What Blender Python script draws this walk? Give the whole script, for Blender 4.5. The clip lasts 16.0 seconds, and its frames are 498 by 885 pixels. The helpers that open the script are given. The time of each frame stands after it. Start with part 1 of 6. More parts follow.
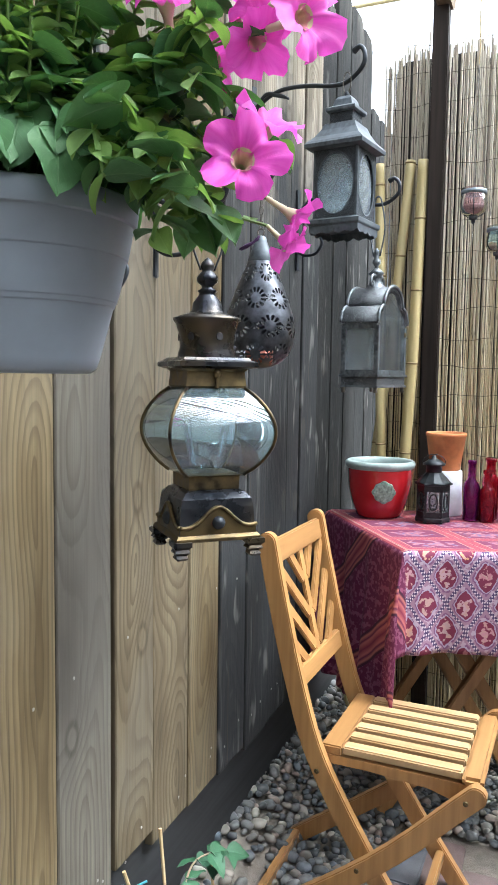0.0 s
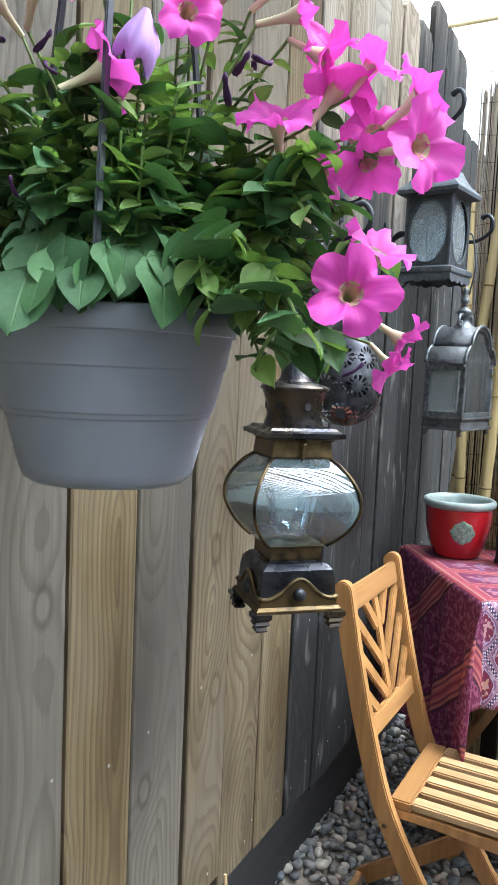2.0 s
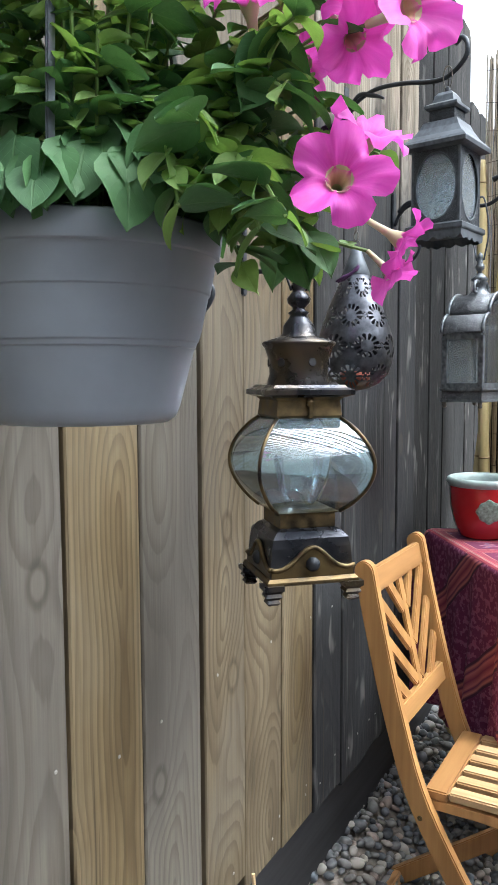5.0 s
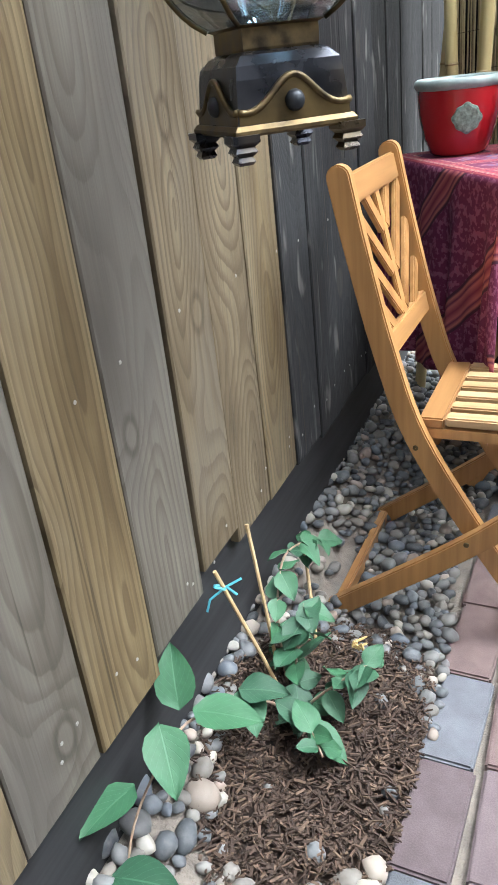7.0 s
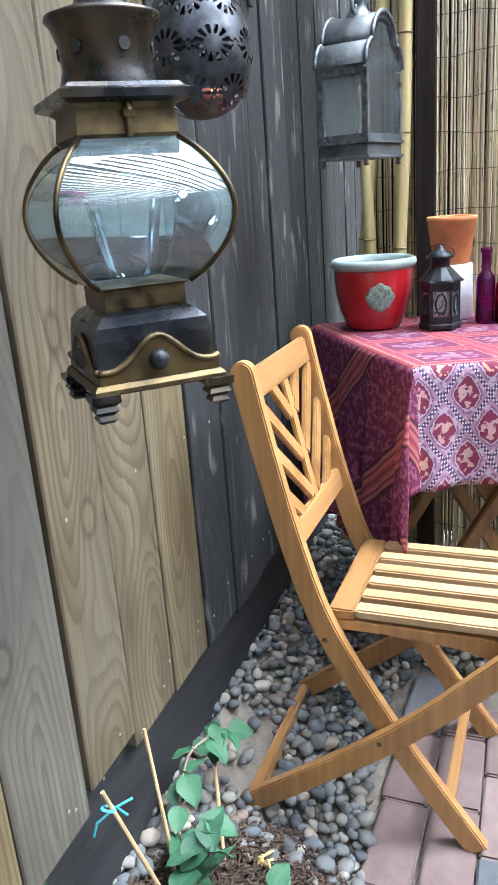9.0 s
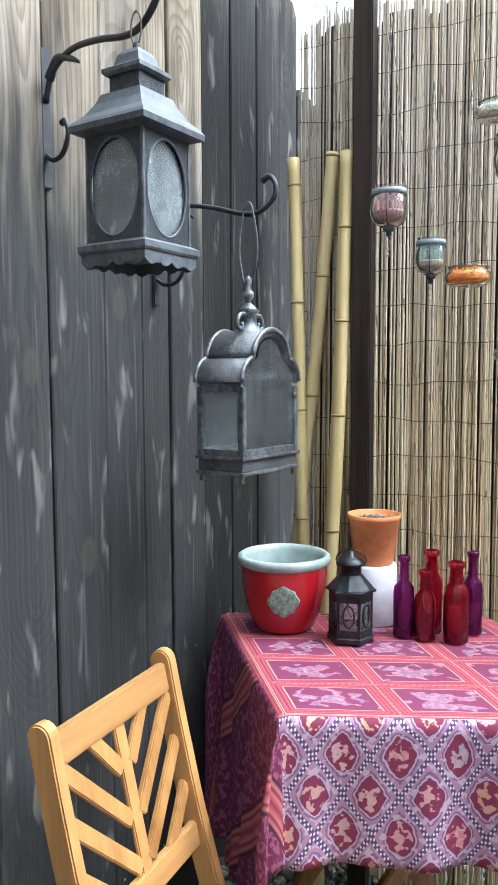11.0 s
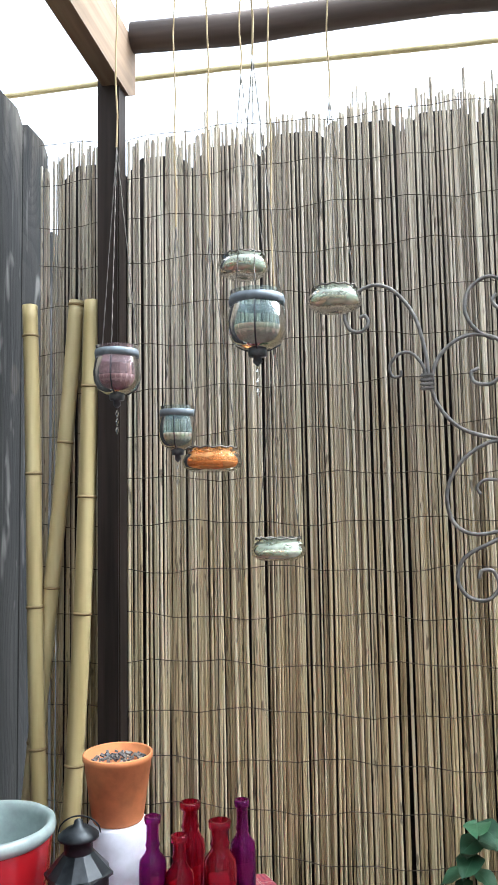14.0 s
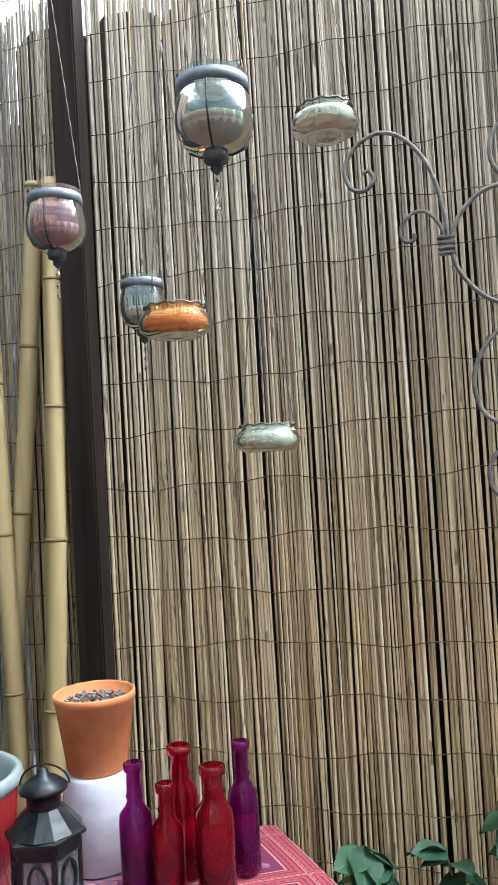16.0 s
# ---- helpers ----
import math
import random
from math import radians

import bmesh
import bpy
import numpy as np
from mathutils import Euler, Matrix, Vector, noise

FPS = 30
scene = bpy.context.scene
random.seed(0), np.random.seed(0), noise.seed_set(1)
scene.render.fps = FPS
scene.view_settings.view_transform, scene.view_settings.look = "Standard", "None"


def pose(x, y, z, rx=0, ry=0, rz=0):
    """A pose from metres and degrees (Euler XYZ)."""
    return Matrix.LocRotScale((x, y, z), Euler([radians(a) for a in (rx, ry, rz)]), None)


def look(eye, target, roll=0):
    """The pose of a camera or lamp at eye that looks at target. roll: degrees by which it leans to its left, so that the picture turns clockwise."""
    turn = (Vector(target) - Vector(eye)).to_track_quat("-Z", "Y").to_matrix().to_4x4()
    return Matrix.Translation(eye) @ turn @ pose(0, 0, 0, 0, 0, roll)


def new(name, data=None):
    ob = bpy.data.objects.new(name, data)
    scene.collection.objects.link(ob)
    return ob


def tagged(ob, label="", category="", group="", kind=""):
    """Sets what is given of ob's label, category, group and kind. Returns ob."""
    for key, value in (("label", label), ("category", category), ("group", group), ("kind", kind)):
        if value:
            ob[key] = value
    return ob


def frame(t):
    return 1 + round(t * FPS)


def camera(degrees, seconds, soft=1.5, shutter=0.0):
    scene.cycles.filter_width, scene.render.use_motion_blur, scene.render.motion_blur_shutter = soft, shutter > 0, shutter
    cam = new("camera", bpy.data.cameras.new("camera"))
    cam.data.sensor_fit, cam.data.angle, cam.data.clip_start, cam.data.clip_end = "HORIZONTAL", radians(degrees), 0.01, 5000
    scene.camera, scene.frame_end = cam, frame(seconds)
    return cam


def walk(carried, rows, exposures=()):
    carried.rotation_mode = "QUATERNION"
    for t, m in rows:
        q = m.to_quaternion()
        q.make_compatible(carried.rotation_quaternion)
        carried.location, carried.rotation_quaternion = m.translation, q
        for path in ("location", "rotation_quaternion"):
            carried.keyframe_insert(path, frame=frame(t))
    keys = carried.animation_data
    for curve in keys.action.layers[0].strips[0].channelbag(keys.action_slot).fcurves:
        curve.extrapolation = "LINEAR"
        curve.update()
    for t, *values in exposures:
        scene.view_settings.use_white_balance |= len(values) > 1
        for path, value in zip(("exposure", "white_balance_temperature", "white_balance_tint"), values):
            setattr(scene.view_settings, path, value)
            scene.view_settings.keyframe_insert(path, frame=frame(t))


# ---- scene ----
cam = camera(36.0, 16.0, 1.6)
PATH = [
    (0, (-0.078, 0.38, 1.173), (-0.821, 2.228, 0.998), 0.8),
    (0.5, (-0.083, 0.374, 1.18), (-0.906, 2.188, 1.003), 1.2),
    (1, (-0.091, 0.382, 1.18), (-0.958, 2.175, 1.003), 1.7),
    (1.5, (-0.084, 0.382, 1.204), (-0.978, 2.162, 1.021), 2.0),
    (2, (-0.108, 0.388, 1.273), (-1.014, 2.16, 1.078), 2.5),
    (2.5, (-0.106, 0.399, 1.317), (-1.057, 2.155, 1.209), 1.7),
    (3, (-0.1, 0.401, 1.337), (-1.075, 2.147, 1.302), 1.3),
    (5.3, (-0.12, 0.471, 1.163), (-1.071, 2.213, 0.919), -1.0),
    (5.5, (-0.143, 0.485, 1.131), (-1.063, 2.226, 0.781), -2.2),
    (6, (-0.195, 0.535, 1.068), (-1.055, 2.246, 0.49), -4.7),
    (6.5, (-0.228, 0.583, 1.03), (-1.033, 2.25, 0.274), -6.1),
    (7, (-0.247, 0.613, 1.004), (-1.018, 2.239, 0.131), -6.7),
    (7.5, (-0.26, 0.635, 0.986), (-1.009, 2.237, 0.053), -6.9),
    (8, (-0.266, 0.651, 0.991), (-0.995, 2.272, 0.075), -6.6),
    (8.5, (-0.256, 0.664, 1.028), (-0.971, 2.328, 0.181), -6.1),
    (9, (-0.195, 0.723, 1.108), (-0.868, 2.5, 0.483), -4.3),
    (9.5, (-0.13, 0.825, 1.155), (-0.743, 2.677, 0.711), -1.5),
    (9.7, (-0.09, 0.848, 1.197), (-0.718, 2.704, 0.795), -0.4),
    (11.8, (0.044, 1.102, 1.321), (-0.798, 2.915, 1.26), -0.8),
    (12, (0.046, 1.113, 1.324), (-0.763, 2.942, 1.288), -0.7),
    (12.5, (0.008, 1.218, 1.363), (-0.592, 3.126, 1.404), -0.9),
    (13, (-0.004, 1.294, 1.393), (-0.423, 3.247, 1.499), -0.9),
    (13.5, (0.006, 1.338, 1.407), (-0.308, 3.308, 1.549), -1.0),
    (14, (0.074, 1.381, 1.412), (-0.266, 3.344, 1.587), -1.0),
    (14.5, (0.138, 1.421, 1.413), (-0.281, 3.367, 1.615), -0.8),
    (15, (0.152, 1.47, 1.407), (-0.355, 3.391, 1.635), -0.6),
    (15.2, (0.149, 1.484, 1.391), (-0.336, 3.41, 1.627), -0.9),
    (15.5, (0.113, 1.545, 1.359), (-0.25, 3.498, 1.591), -1.6),
    (16, (0.086, 1.608, 1.315), (-0.323, 3.565, 1.388), -3.3),
]
EXPOSURES = [(0.0, 1.35, 5850, 5), (3.0, 1.13, 5750, 7), (6.0, 1.27, 6000, 8), (9.0, 1.53, 5550, 6), (12.0, 1.25, 5800, 5), (16.0, 1.15, 5800, 7)]
walk(cam, [(t, look(eye, target, roll)) for t, eye, target, roll in PATH], EXPOSURES)

# ---- world and sun ----
world = bpy.data.worlds.new("world")
scene.world = world
world.use_nodes = True
wn = world.node_tree.nodes
sky = wn.new("ShaderNodeTexSky")
sky.sky_type = "NISHITA"
sky.sun_disc = False
sky.sun_elevation = radians(58)
sky.sun_rotation = radians(75)
sky.air_density, sky.dust_density = 1.0, 7.0
wn["Background"].inputs["Strength"].default_value = 0.15
# a bright overcast: the same sky, nearly without colour
veil = wn.new("ShaderNodeHueSaturation")
veil.inputs["Saturation"].default_value, veil.inputs["Value"].default_value = 0.22, 2.6
world.node_tree.links.new(sky.outputs[0], veil.inputs["Color"])
world.node_tree.links.new(veil.outputs[0], wn["Background"].inputs["Color"])
sun = new("sun", bpy.data.lights.new("sun", "SUN"))
sun.data.energy, sun.data.angle, sun.data.color = 0.55, radians(50), (1.0, 0.98, 0.95)
sun.matrix_world = look((3.0 * 0.51, 3.0 * 0.137, 3.0 * 0.85), (0, 0, 0))

# ---- materials ----
def mat(name, color=(0.5, 0.5, 0.5), rough=0.6, metal=0.0, **extra):
    m = bpy.data.materials.new(name)
    m.use_nodes = True
    b = m.node_tree.nodes["Principled BSDF"]
    b.inputs["Base Color"].default_value = (*color, 1)
    b.inputs["Roughness"].default_value = rough
    b.inputs["Metallic"].default_value = metal
    for key, value in extra.items():
        b.inputs[key.replace("_", " ")].default_value = value
    return m


class Nodes:
    """Short hand for building a node tree."""

    def __init__(self, m):
        self.m, self.t = m, m.node_tree
        self.bsdf = self.t.nodes["Principled BSDF"]

    def put(self, socket, value):
        if isinstance(value, bpy.types.NodeSocket):
            self.t.links.new(value, socket)
        elif isinstance(value, tuple) and len(value) == 3 and socket.type == "RGBA":
            socket.default_value = (*value, 1)
        else:
            socket.default_value = value

    def node(self, kind, **inputs):
        n = self.t.nodes.new(kind)
        for key, value in inputs.items():
            self.put(n.inputs[int(key[1:]) if key[0] == "i" and key[1:].isdigit() else key], value)
        return n

    def math(self, op, a, b=0.0, c=0.0):
        n = self.t.nodes.new("ShaderNodeMath")
        n.operation = op
        for k, v in enumerate((a, b, c)):
            self.put(n.inputs[k], v)
        return n.outputs[0]

    def mix(self, f, a, b, blend="MIX"):
        n = self.t.nodes.new("ShaderNodeMix")
        n.data_type, n.blend_type = "RGBA", blend
        self.put(n.inputs[0], f)
        self.put(n.inputs[6], a)
        self.put(n.inputs[7], b)
        return n.outputs[2]

    def coords(self, kind="Object", scale=(1, 1, 1), offset=None):
        c = self.t.nodes.new("ShaderNodeTexCoord").outputs[kind]
        mp = self.t.nodes.new("ShaderNodeMapping")
        mp.inputs["Scale"].default_value = scale
        self.t.links.new(c, mp.inputs[0])
        if offset is not None:
            self.put(mp.inputs["Location"], offset)
        return mp.outputs[0]

    def noise(self, vec, scale=5.0, detail=4.0, rough=0.55, distort=0.0):
        n = self.node("ShaderNodeTexNoise", Vector=vec, Scale=scale, Detail=detail, Roughness=rough, Distortion=distort)
        return n.outputs[0]

    def voronoi(self, vec, scale=5.0, out="Distance", feature="F1"):
        n = self.t.nodes.new("ShaderNodeTexVoronoi")
        n.feature = feature
        self.put(n.inputs["Vector"], vec)
        n.inputs["Scale"].default_value = scale
        return n.outputs[out]

    def ramp(self, f, *stops):
        n = self.t.nodes.new("ShaderNodeValToRGB")
        self.put(n.inputs[0], f)
        e = n.color_ramp.elements
        while len(e) < len(stops):
            e.new(0.5)
        for k, (p, c) in enumerate(stops):
            e[k].position = p
            e[k].color = (*c, 1) if isinstance(c, tuple) else (c, c, c, 1)
        return n.outputs[0]

    def step(self, f, a, b):
        n = self.t.nodes.new("ShaderNodeMapRange")
        n.interpolation_type = "SMOOTHSTEP"
        self.put(n.inputs[0], f)
        n.inputs[1].default_value, n.inputs[2].default_value = a, b
        return n.outputs[0]

    def random(self):
        return self.t.nodes.new("ShaderNodeObjectInfo").outputs["Random"]

    def island(self):
        return self.t.nodes.new("ShaderNodeNewGeometry").outputs["Random Per Island"]

    def bump(self, height, strength=0.3, distance=0.002):
        n = self.node("ShaderNodeBump", Height=height, Strength=strength, Distance=distance)
        self.t.links.new(n.outputs[0], self.bsdf.inputs["Normal"])

    def color(self, c):
        self.put(self.bsdf.inputs["Base Color"], c)

    def rough(self, r):
        self.put(self.bsdf.inputs["Roughness"], r)


def split(n, vec):
    s = n.t.nodes.new("ShaderNodeSeparateXYZ")
    n.put(s.inputs[0], vec)
    return s.outputs


def combine(n, x, y, z=0.0):
    s = n.t.nodes.new("ShaderNodeCombineXYZ")
    for k, v in enumerate((x, y, z)):
        n.put(s.inputs[k], v)
    return s.outputs[0]


def board_wood(name, dark, mid, light, grey, grey_amount, stained=0.0, depth=0.60, grain=1.0):
    """Plain-sawn fence boards: growth rings cut along z, knots, weathering; stained ones carry a dark wash that stops short of the top."""
    m = mat(name, rough=0.8)
    n = Nodes(m)
    r = n.random()
    shift = combine(n, n.math("MULTIPLY", r, 37.0), n.math("MULTIPLY", r, 91.0), n.math("MULTIPLY", r, 53.0))
    ox, oy, oz = split(n, n.coords("Object"))
    fine = n.noise(n.coords("Object", (60, 210, 3.0), shift), 1.0, 5, 0.6)
    streak = n.noise(n.coords("Object", (8, 30, 0.9), shift), 1.0, 3)
    blot = n.noise(n.coords("Object", (3, 7, 2.6), shift), 1.0, 4)
    wide = n.noise(n.coords("Object", (2, 3, 1.5), shift), 1.0, 1)
    # knots: a few in each board
    cell = n.t.nodes.new("ShaderNodeTexVoronoi")
    cell.voronoi_dimensions = "2D"
    n.put(cell.inputs["Vector"], combine(n, n.math("MULTIPLY", n.math("ADD", oy, n.math("MULTIPLY", r, 19.0)), 4.8), n.math("MULTIPLY", n.math("ADD", oz, n.math("MULTIPLY", r, 31.0)), 3.0)))
    cell.inputs["Scale"].default_value = 1.0
    keep = n.step(n.math("ADD", split(n, cell.outputs["Color"])[0], 0.0), 0.42, 0.46)
    kd = n.math("ADD", cell.outputs["Distance"], n.math("MULTIPLY", n.math("SUBTRACT", 1.0, keep), 5.0))
    kd = n.math("ADD", kd, n.math("MULTIPLY", n.math("SUBTRACT", blot, 0.5), 0.05))
    pull = n.math("MULTIPLY", n.math("SUBTRACT", 1.0, n.step(kd, 0.02, 0.34)), 0.020)
    # rings of the log: the pith lies behind the face, nearer or farther along the board
    dy = n.math("SUBTRACT", oy, n.math("ADD", 0.045, n.math("MULTIPLY", r, 0.06)))
    far = n.math("MULTIPLY", n.math("ABSOLUTE", n.math("SUBTRACT", wide, 0.42)), 0.42)
    rad = n.math("SQRT", n.math("ADD", n.math("MULTIPLY", dy, dy), n.math("MULTIPLY", far, far)))
    rad = n.math("ADD", rad, n.math("ADD", pull, n.math("MULTIPLY", streak, 0.010)))
    saw = n.math("FRACT", n.math("MULTIPLY", rad, 85.0))
    late = n.math("MULTIPLY", n.step(saw, 0.30, 0.90), n.math("SUBTRACT", 1.0, n.step(saw, 0.90, 1.0)))
    f = n.math("ADD", n.math("MULTIPLY", fine, 0.24), n.math("ADD", n.math("MULTIPLY", streak, 0.28), n.math("MULTIPLY", blot, 0.48)))
    f = n.math("ADD", f, n.math("MULTIPLY", n.math("SUBTRACT", r, 0.5), 0.05))
    col = n.ramp(f, (0.36, dark), (0.48, mid), (0.62, light))
    col = n.mix(n.math("MULTIPLY", late, 0.62 * grain), col, tuple(c * 0.9 for c in dark))
    weather = n.step(n.math("ADD", n.math("MULTIPLY", blot, 0.5), n.math("MULTIPLY", wide, 0.5)), 0.46, 0.60)
    col = n.mix(n.math("MULTIPLY", weather, grey_amount), col, n.mix(fine, grey, tuple(c * 2.0 for c in grey)))
    heart = n.math("SUBTRACT", 1.0, n.step(kd, 0.050, 0.075))
    rim = n.math("MULTIPLY", n.step(kd, 0.045, 0.072), n.math("SUBTRACT", 1.0, n.step(kd, 0.075, 0.115)))
    if stained:
        wash = n.math("SUBTRACT", 1.0, n.step(n.math("ADD", oz, n.math("ADD", n.math("MULTIPLY", blot, 0.7), n.math("MULTIPLY", streak, 0.4))), 1.80 * stained, 2.3 * stained))
        spot = n.step(n.noise(n.coords("Object", (7, 24, 8.0), shift), 1.0, 2, 0.45, 0.4), 0.60, 0.76)
        drip = n.step(n.noise(n.coords("Object", (7, 45, 2.4), shift), 1.0, 2), 0.62, 0.78)
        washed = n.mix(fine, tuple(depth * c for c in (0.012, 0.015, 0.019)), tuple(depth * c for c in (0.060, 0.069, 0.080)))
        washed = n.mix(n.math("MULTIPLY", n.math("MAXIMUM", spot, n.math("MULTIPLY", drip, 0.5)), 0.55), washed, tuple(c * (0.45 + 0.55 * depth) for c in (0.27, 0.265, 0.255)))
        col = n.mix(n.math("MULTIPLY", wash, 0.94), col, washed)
        heart = n.math("MULTIPLY", heart, 0.10)
        rim = n.math("MULTIPLY", rim, 0.5)
    col = n.mix(n.math("MULTIPLY", heart, 0.45), col, tuple(0.75 * a + 0.25 * b for a, b in zip(mid, light)))
    col = n.mix(n.math("MULTIPLY", rim, 0.5), col, tuple(c * 0.62 for c in dark))
    crack = n.math("MULTIPLY", n.step(n.noise(n.coords("Object", (12, 110, 0.9), shift), 1.0, 2), 0.67, 0.71), 0.5)
    col = n.mix(crack, col, tuple(c * 0.45 for c in dark))
    n.color(col)
    n.bsdf.inputs["Specular IOR Level"].default_value = 0.11 if stained else 0.25
    n.rough(n.ramp(fine, (0.3, 0.85), (0.7, 0.95)) if stained else n.ramp(fine, (0.3, 0.6), (0.7, 0.85)))
    n.bump(n.math("SUBTRACT", n.math("MULTIPLY", fine, 0.8), n.math("MULTIPLY", late, 0.25)), 0.5, 0.0020)
    return m


M_FENCE = board_wood("weathered_fence_board", (0.066, 0.051, 0.031), (0.124, 0.099, 0.062), (0.205, 0.167, 0.110), (0.070, 0.063, 0.051), 0.55)
M_FENCE_TAN = board_wood("ochre_fence_board", (0.064, 0.045, 0.022), (0.132, 0.099, 0.051), (0.215, 0.167, 0.093), (0.090, 0.079, 0.058), 0.40, grain=0.9)
M_FENCE_GREY = board_wood("silvered_fence_board", (0.062, 0.055, 0.044), (0.116, 0.105, 0.085), (0.190, 0.175, 0.146), (0.054, 0.050, 0.044), 0.75, grain=0.8)
M_FENCE_DARK = board_wood("dark_washed_fence_board", (0.15, 0.125, 0.092), (0.28, 0.242, 0.188), (0.43, 0.38, 0.305), (0.18, 0.172, 0.158), 0.5, 1.0, 0.54)
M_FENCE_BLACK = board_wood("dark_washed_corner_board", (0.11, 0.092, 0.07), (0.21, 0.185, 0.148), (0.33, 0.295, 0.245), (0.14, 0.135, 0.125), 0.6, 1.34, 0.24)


def plain_wood(name, dark, light, scale=1.0, rough=0.55, axis=2, contrast=1.0, coat=0.0):
    m = mat(name, rough=rough)
    n = Nodes(m)
    r = n.random()
    shift = combine(n, n.math("MULTIPLY", r, 31.0), n.math("MULTIPLY", r, 17.0), n.math("MULTIPLY", r, 71.0))
    sc = [70 * scale] * 3
    sc[axis] = 3.5 * scale
    s2 = [14 * scale] * 3
    s2[axis] = 1.2 * scale
    fine = n.noise(n.coords("Object", tuple(sc), shift), 1.0, 4)
    wide = n.noise(n.coords("Object", tuple(s2), shift), 1.0, 3)
    f = n.math("ADD", n.math("MULTIPLY", fine, 0.45 * contrast), n.math("MULTIPLY", wide, 0.55))
    f = n.math("ADD", f, n.math("MULTIPLY", n.math("SUBTRACT", r, 0.5), 0.15))
    n.color(n.ramp(f, (0.32, dark), (0.66, light)))
    n.bump(fine, 0.18, 0.001)
    n.bsdf.inputs["Coat Weight"].default_value = coat
    n.bsdf.inputs["Coat Roughness"].default_value = 0.35
    return m


M_KICK = plain_wood("dark_kickboard", (0.006, 0.007, 0.008), (0.026, 0.027, 0.030), 1.0, 0.75, 1)
M_POST = plain_wood("dark_post_wood", (0.009, 0.007, 0.006), (0.046, 0.035, 0.029), 0.8, 0.75, 2)
M_POST.node_tree.nodes["Principled BSDF"].inputs["Specular IOR Level"].default_value = 0.15
M_BEAM = plain_wood("weathered_beam_wood", (0.13, 0.085, 0.05), (0.33, 0.23, 0.145), 0.8, 0.8, 1)
M_LOG = plain_wood("dark_log_wood", (0.035, 0.026, 0.022), (0.12, 0.092, 0.078), 0.6, 0.85, 0)
M_CHAIR = plain_wood("oiled_acacia", (0.21, 0.098, 0.028), (0.46, 0.25, 0.09), 0.9, 0.42, 2, 1.0, 0.25)
# the same acacia made paler: light on the seat's top is in the colour
M_SLAT = plain_wood("oiled_acacia_slat_lit", (0.31, 0.190, 0.085), (0.55, 0.39, 0.215), 0.9, 0.42, 0, 1.0, 0.25)
M_CROSS = plain_wood("oiled_acacia_cross", (0.19, 0.090, 0.028), (0.42, 0.23, 0.085), 0.9, 0.42, 1, 1.0, 0.25)
M_STAKE = plain_wood("pale_stake", (0.36, 0.25, 0.12), (0.62, 0.47, 0.26), 1.0, 0.7, 2)


def reed_material():
    m = mat("dry_reed", rough=0.6)
    n = Nodes(m)
    r = n.random()
    i = n.island()
    rr = n.math("FRACT", n.math("ADD", n.math("MULTIPLY", r, 7.0), i))
    fine = n.noise(n.coords("Object", (90, 90, 9)), 1.0, 3)
    band = n.noise(n.coords("Generated", (3, 3, 17), combine(n, 0.0, 0.0, n.math("MULTIPLY", rr, 40.0))), 1.0, 3)
    f = n.math("ADD", n.math("MULTIPLY", rr, 0.40), n.math("ADD", n.math("MULTIPLY", fine, 0.2), n.math("MULTIPLY", band, 0.50)))
    z = split(n, n.coords("Generated"))[2]
    warm = n.ramp(f, (0.20, (0.070, 0.045, 0.022)), (0.38, (0.34, 0.26, 0.135)), (0.52, (0.66, 0.54, 0.30)), (0.76, (0.86, 0.77, 0.52)))
    grey = n.ramp(f, (0.20, (0.12, 0.10, 0.085)), (0.40, (0.39, 0.355, 0.31)), (0.75, (0.70, 0.65, 0.57)))
    weather = n.step(n.math("ADD", z, n.math("MULTIPLY", n.math("SUBTRACT", band, 0.5), 0.5)), 0.45, 0.85)
    joint = n.noise(n.coords("Generated", (1, 1, 45), combine(n, 0.0, 0.0, n.math("MULTIPLY", rr, 300.0))), 1.0, 1)
    n.color(n.mix(n.math("MULTIPLY", n.step(joint, 0.66, 0.74), 0.7), n.mix(n.math("MULTIPLY", weather, 0.75), warm, grey), (0.09, 0.065, 0.04)))
    n.bump(fine, 0.3, 0.001)
    return m


M_REED = reed_material()


def bamboo_material():
    m = mat("dried_bamboo", rough=0.38)
    n = Nodes(m)
    r = n.random()
    fine = n.noise(n.coords("Object", (60, 60, 2.5)), 1.0, 4)
    wide = n.noise(n.coords("Object", (6, 6, 1.5)), 1.0, 2)
    f = n.math("ADD", n.math("MULTIPLY", fine, 0.5), n.math("MULTIPLY", wide, 0.5))
    n.color(n.mix(n.math("MULTIPLY", r, 0.5), n.ramp(f, (0.3, (0.44, 0.34, 0.14)), (0.7, (0.70, 0.60, 0.32))), n.ramp(f, (0.3, (0.55, 0.47, 0.27)), (0.7, (0.74, 0.67, 0.47)))))
    return m


M_BAMBOO = bamboo_material()
M_NODE = mat("bamboo_node", (0.30, 0.22, 0.10), 0.6)


def metal(name, dark, light, rough=0.45, metallic=0.8, scale=40.0, gold=None):
    m = mat(name, rough=rough, metal=metallic)
    n = Nodes(m)
    a = n.noise(n.coords("Object"), scale, 5)
    b = n.noise(n.coords("Object"), scale * 0.25, 3)
    c = n.ramp(n.math("ADD", n.math("MULTIPLY", a, 0.5), n.math("MULTIPLY", b, 0.5)), (0.35, dark), (0.65, light))
    if gold:
        c = n.mix(n.step(b, 0.48, 0.68), c, gold)
    n.color(c)
    n.rough(n.ramp(a, (0.3, max(0.05, rough - 0.12)), (0.7, min(1.0, rough + 0.15))))
    n.bump(a, 0.15, 0.0006)
    return m


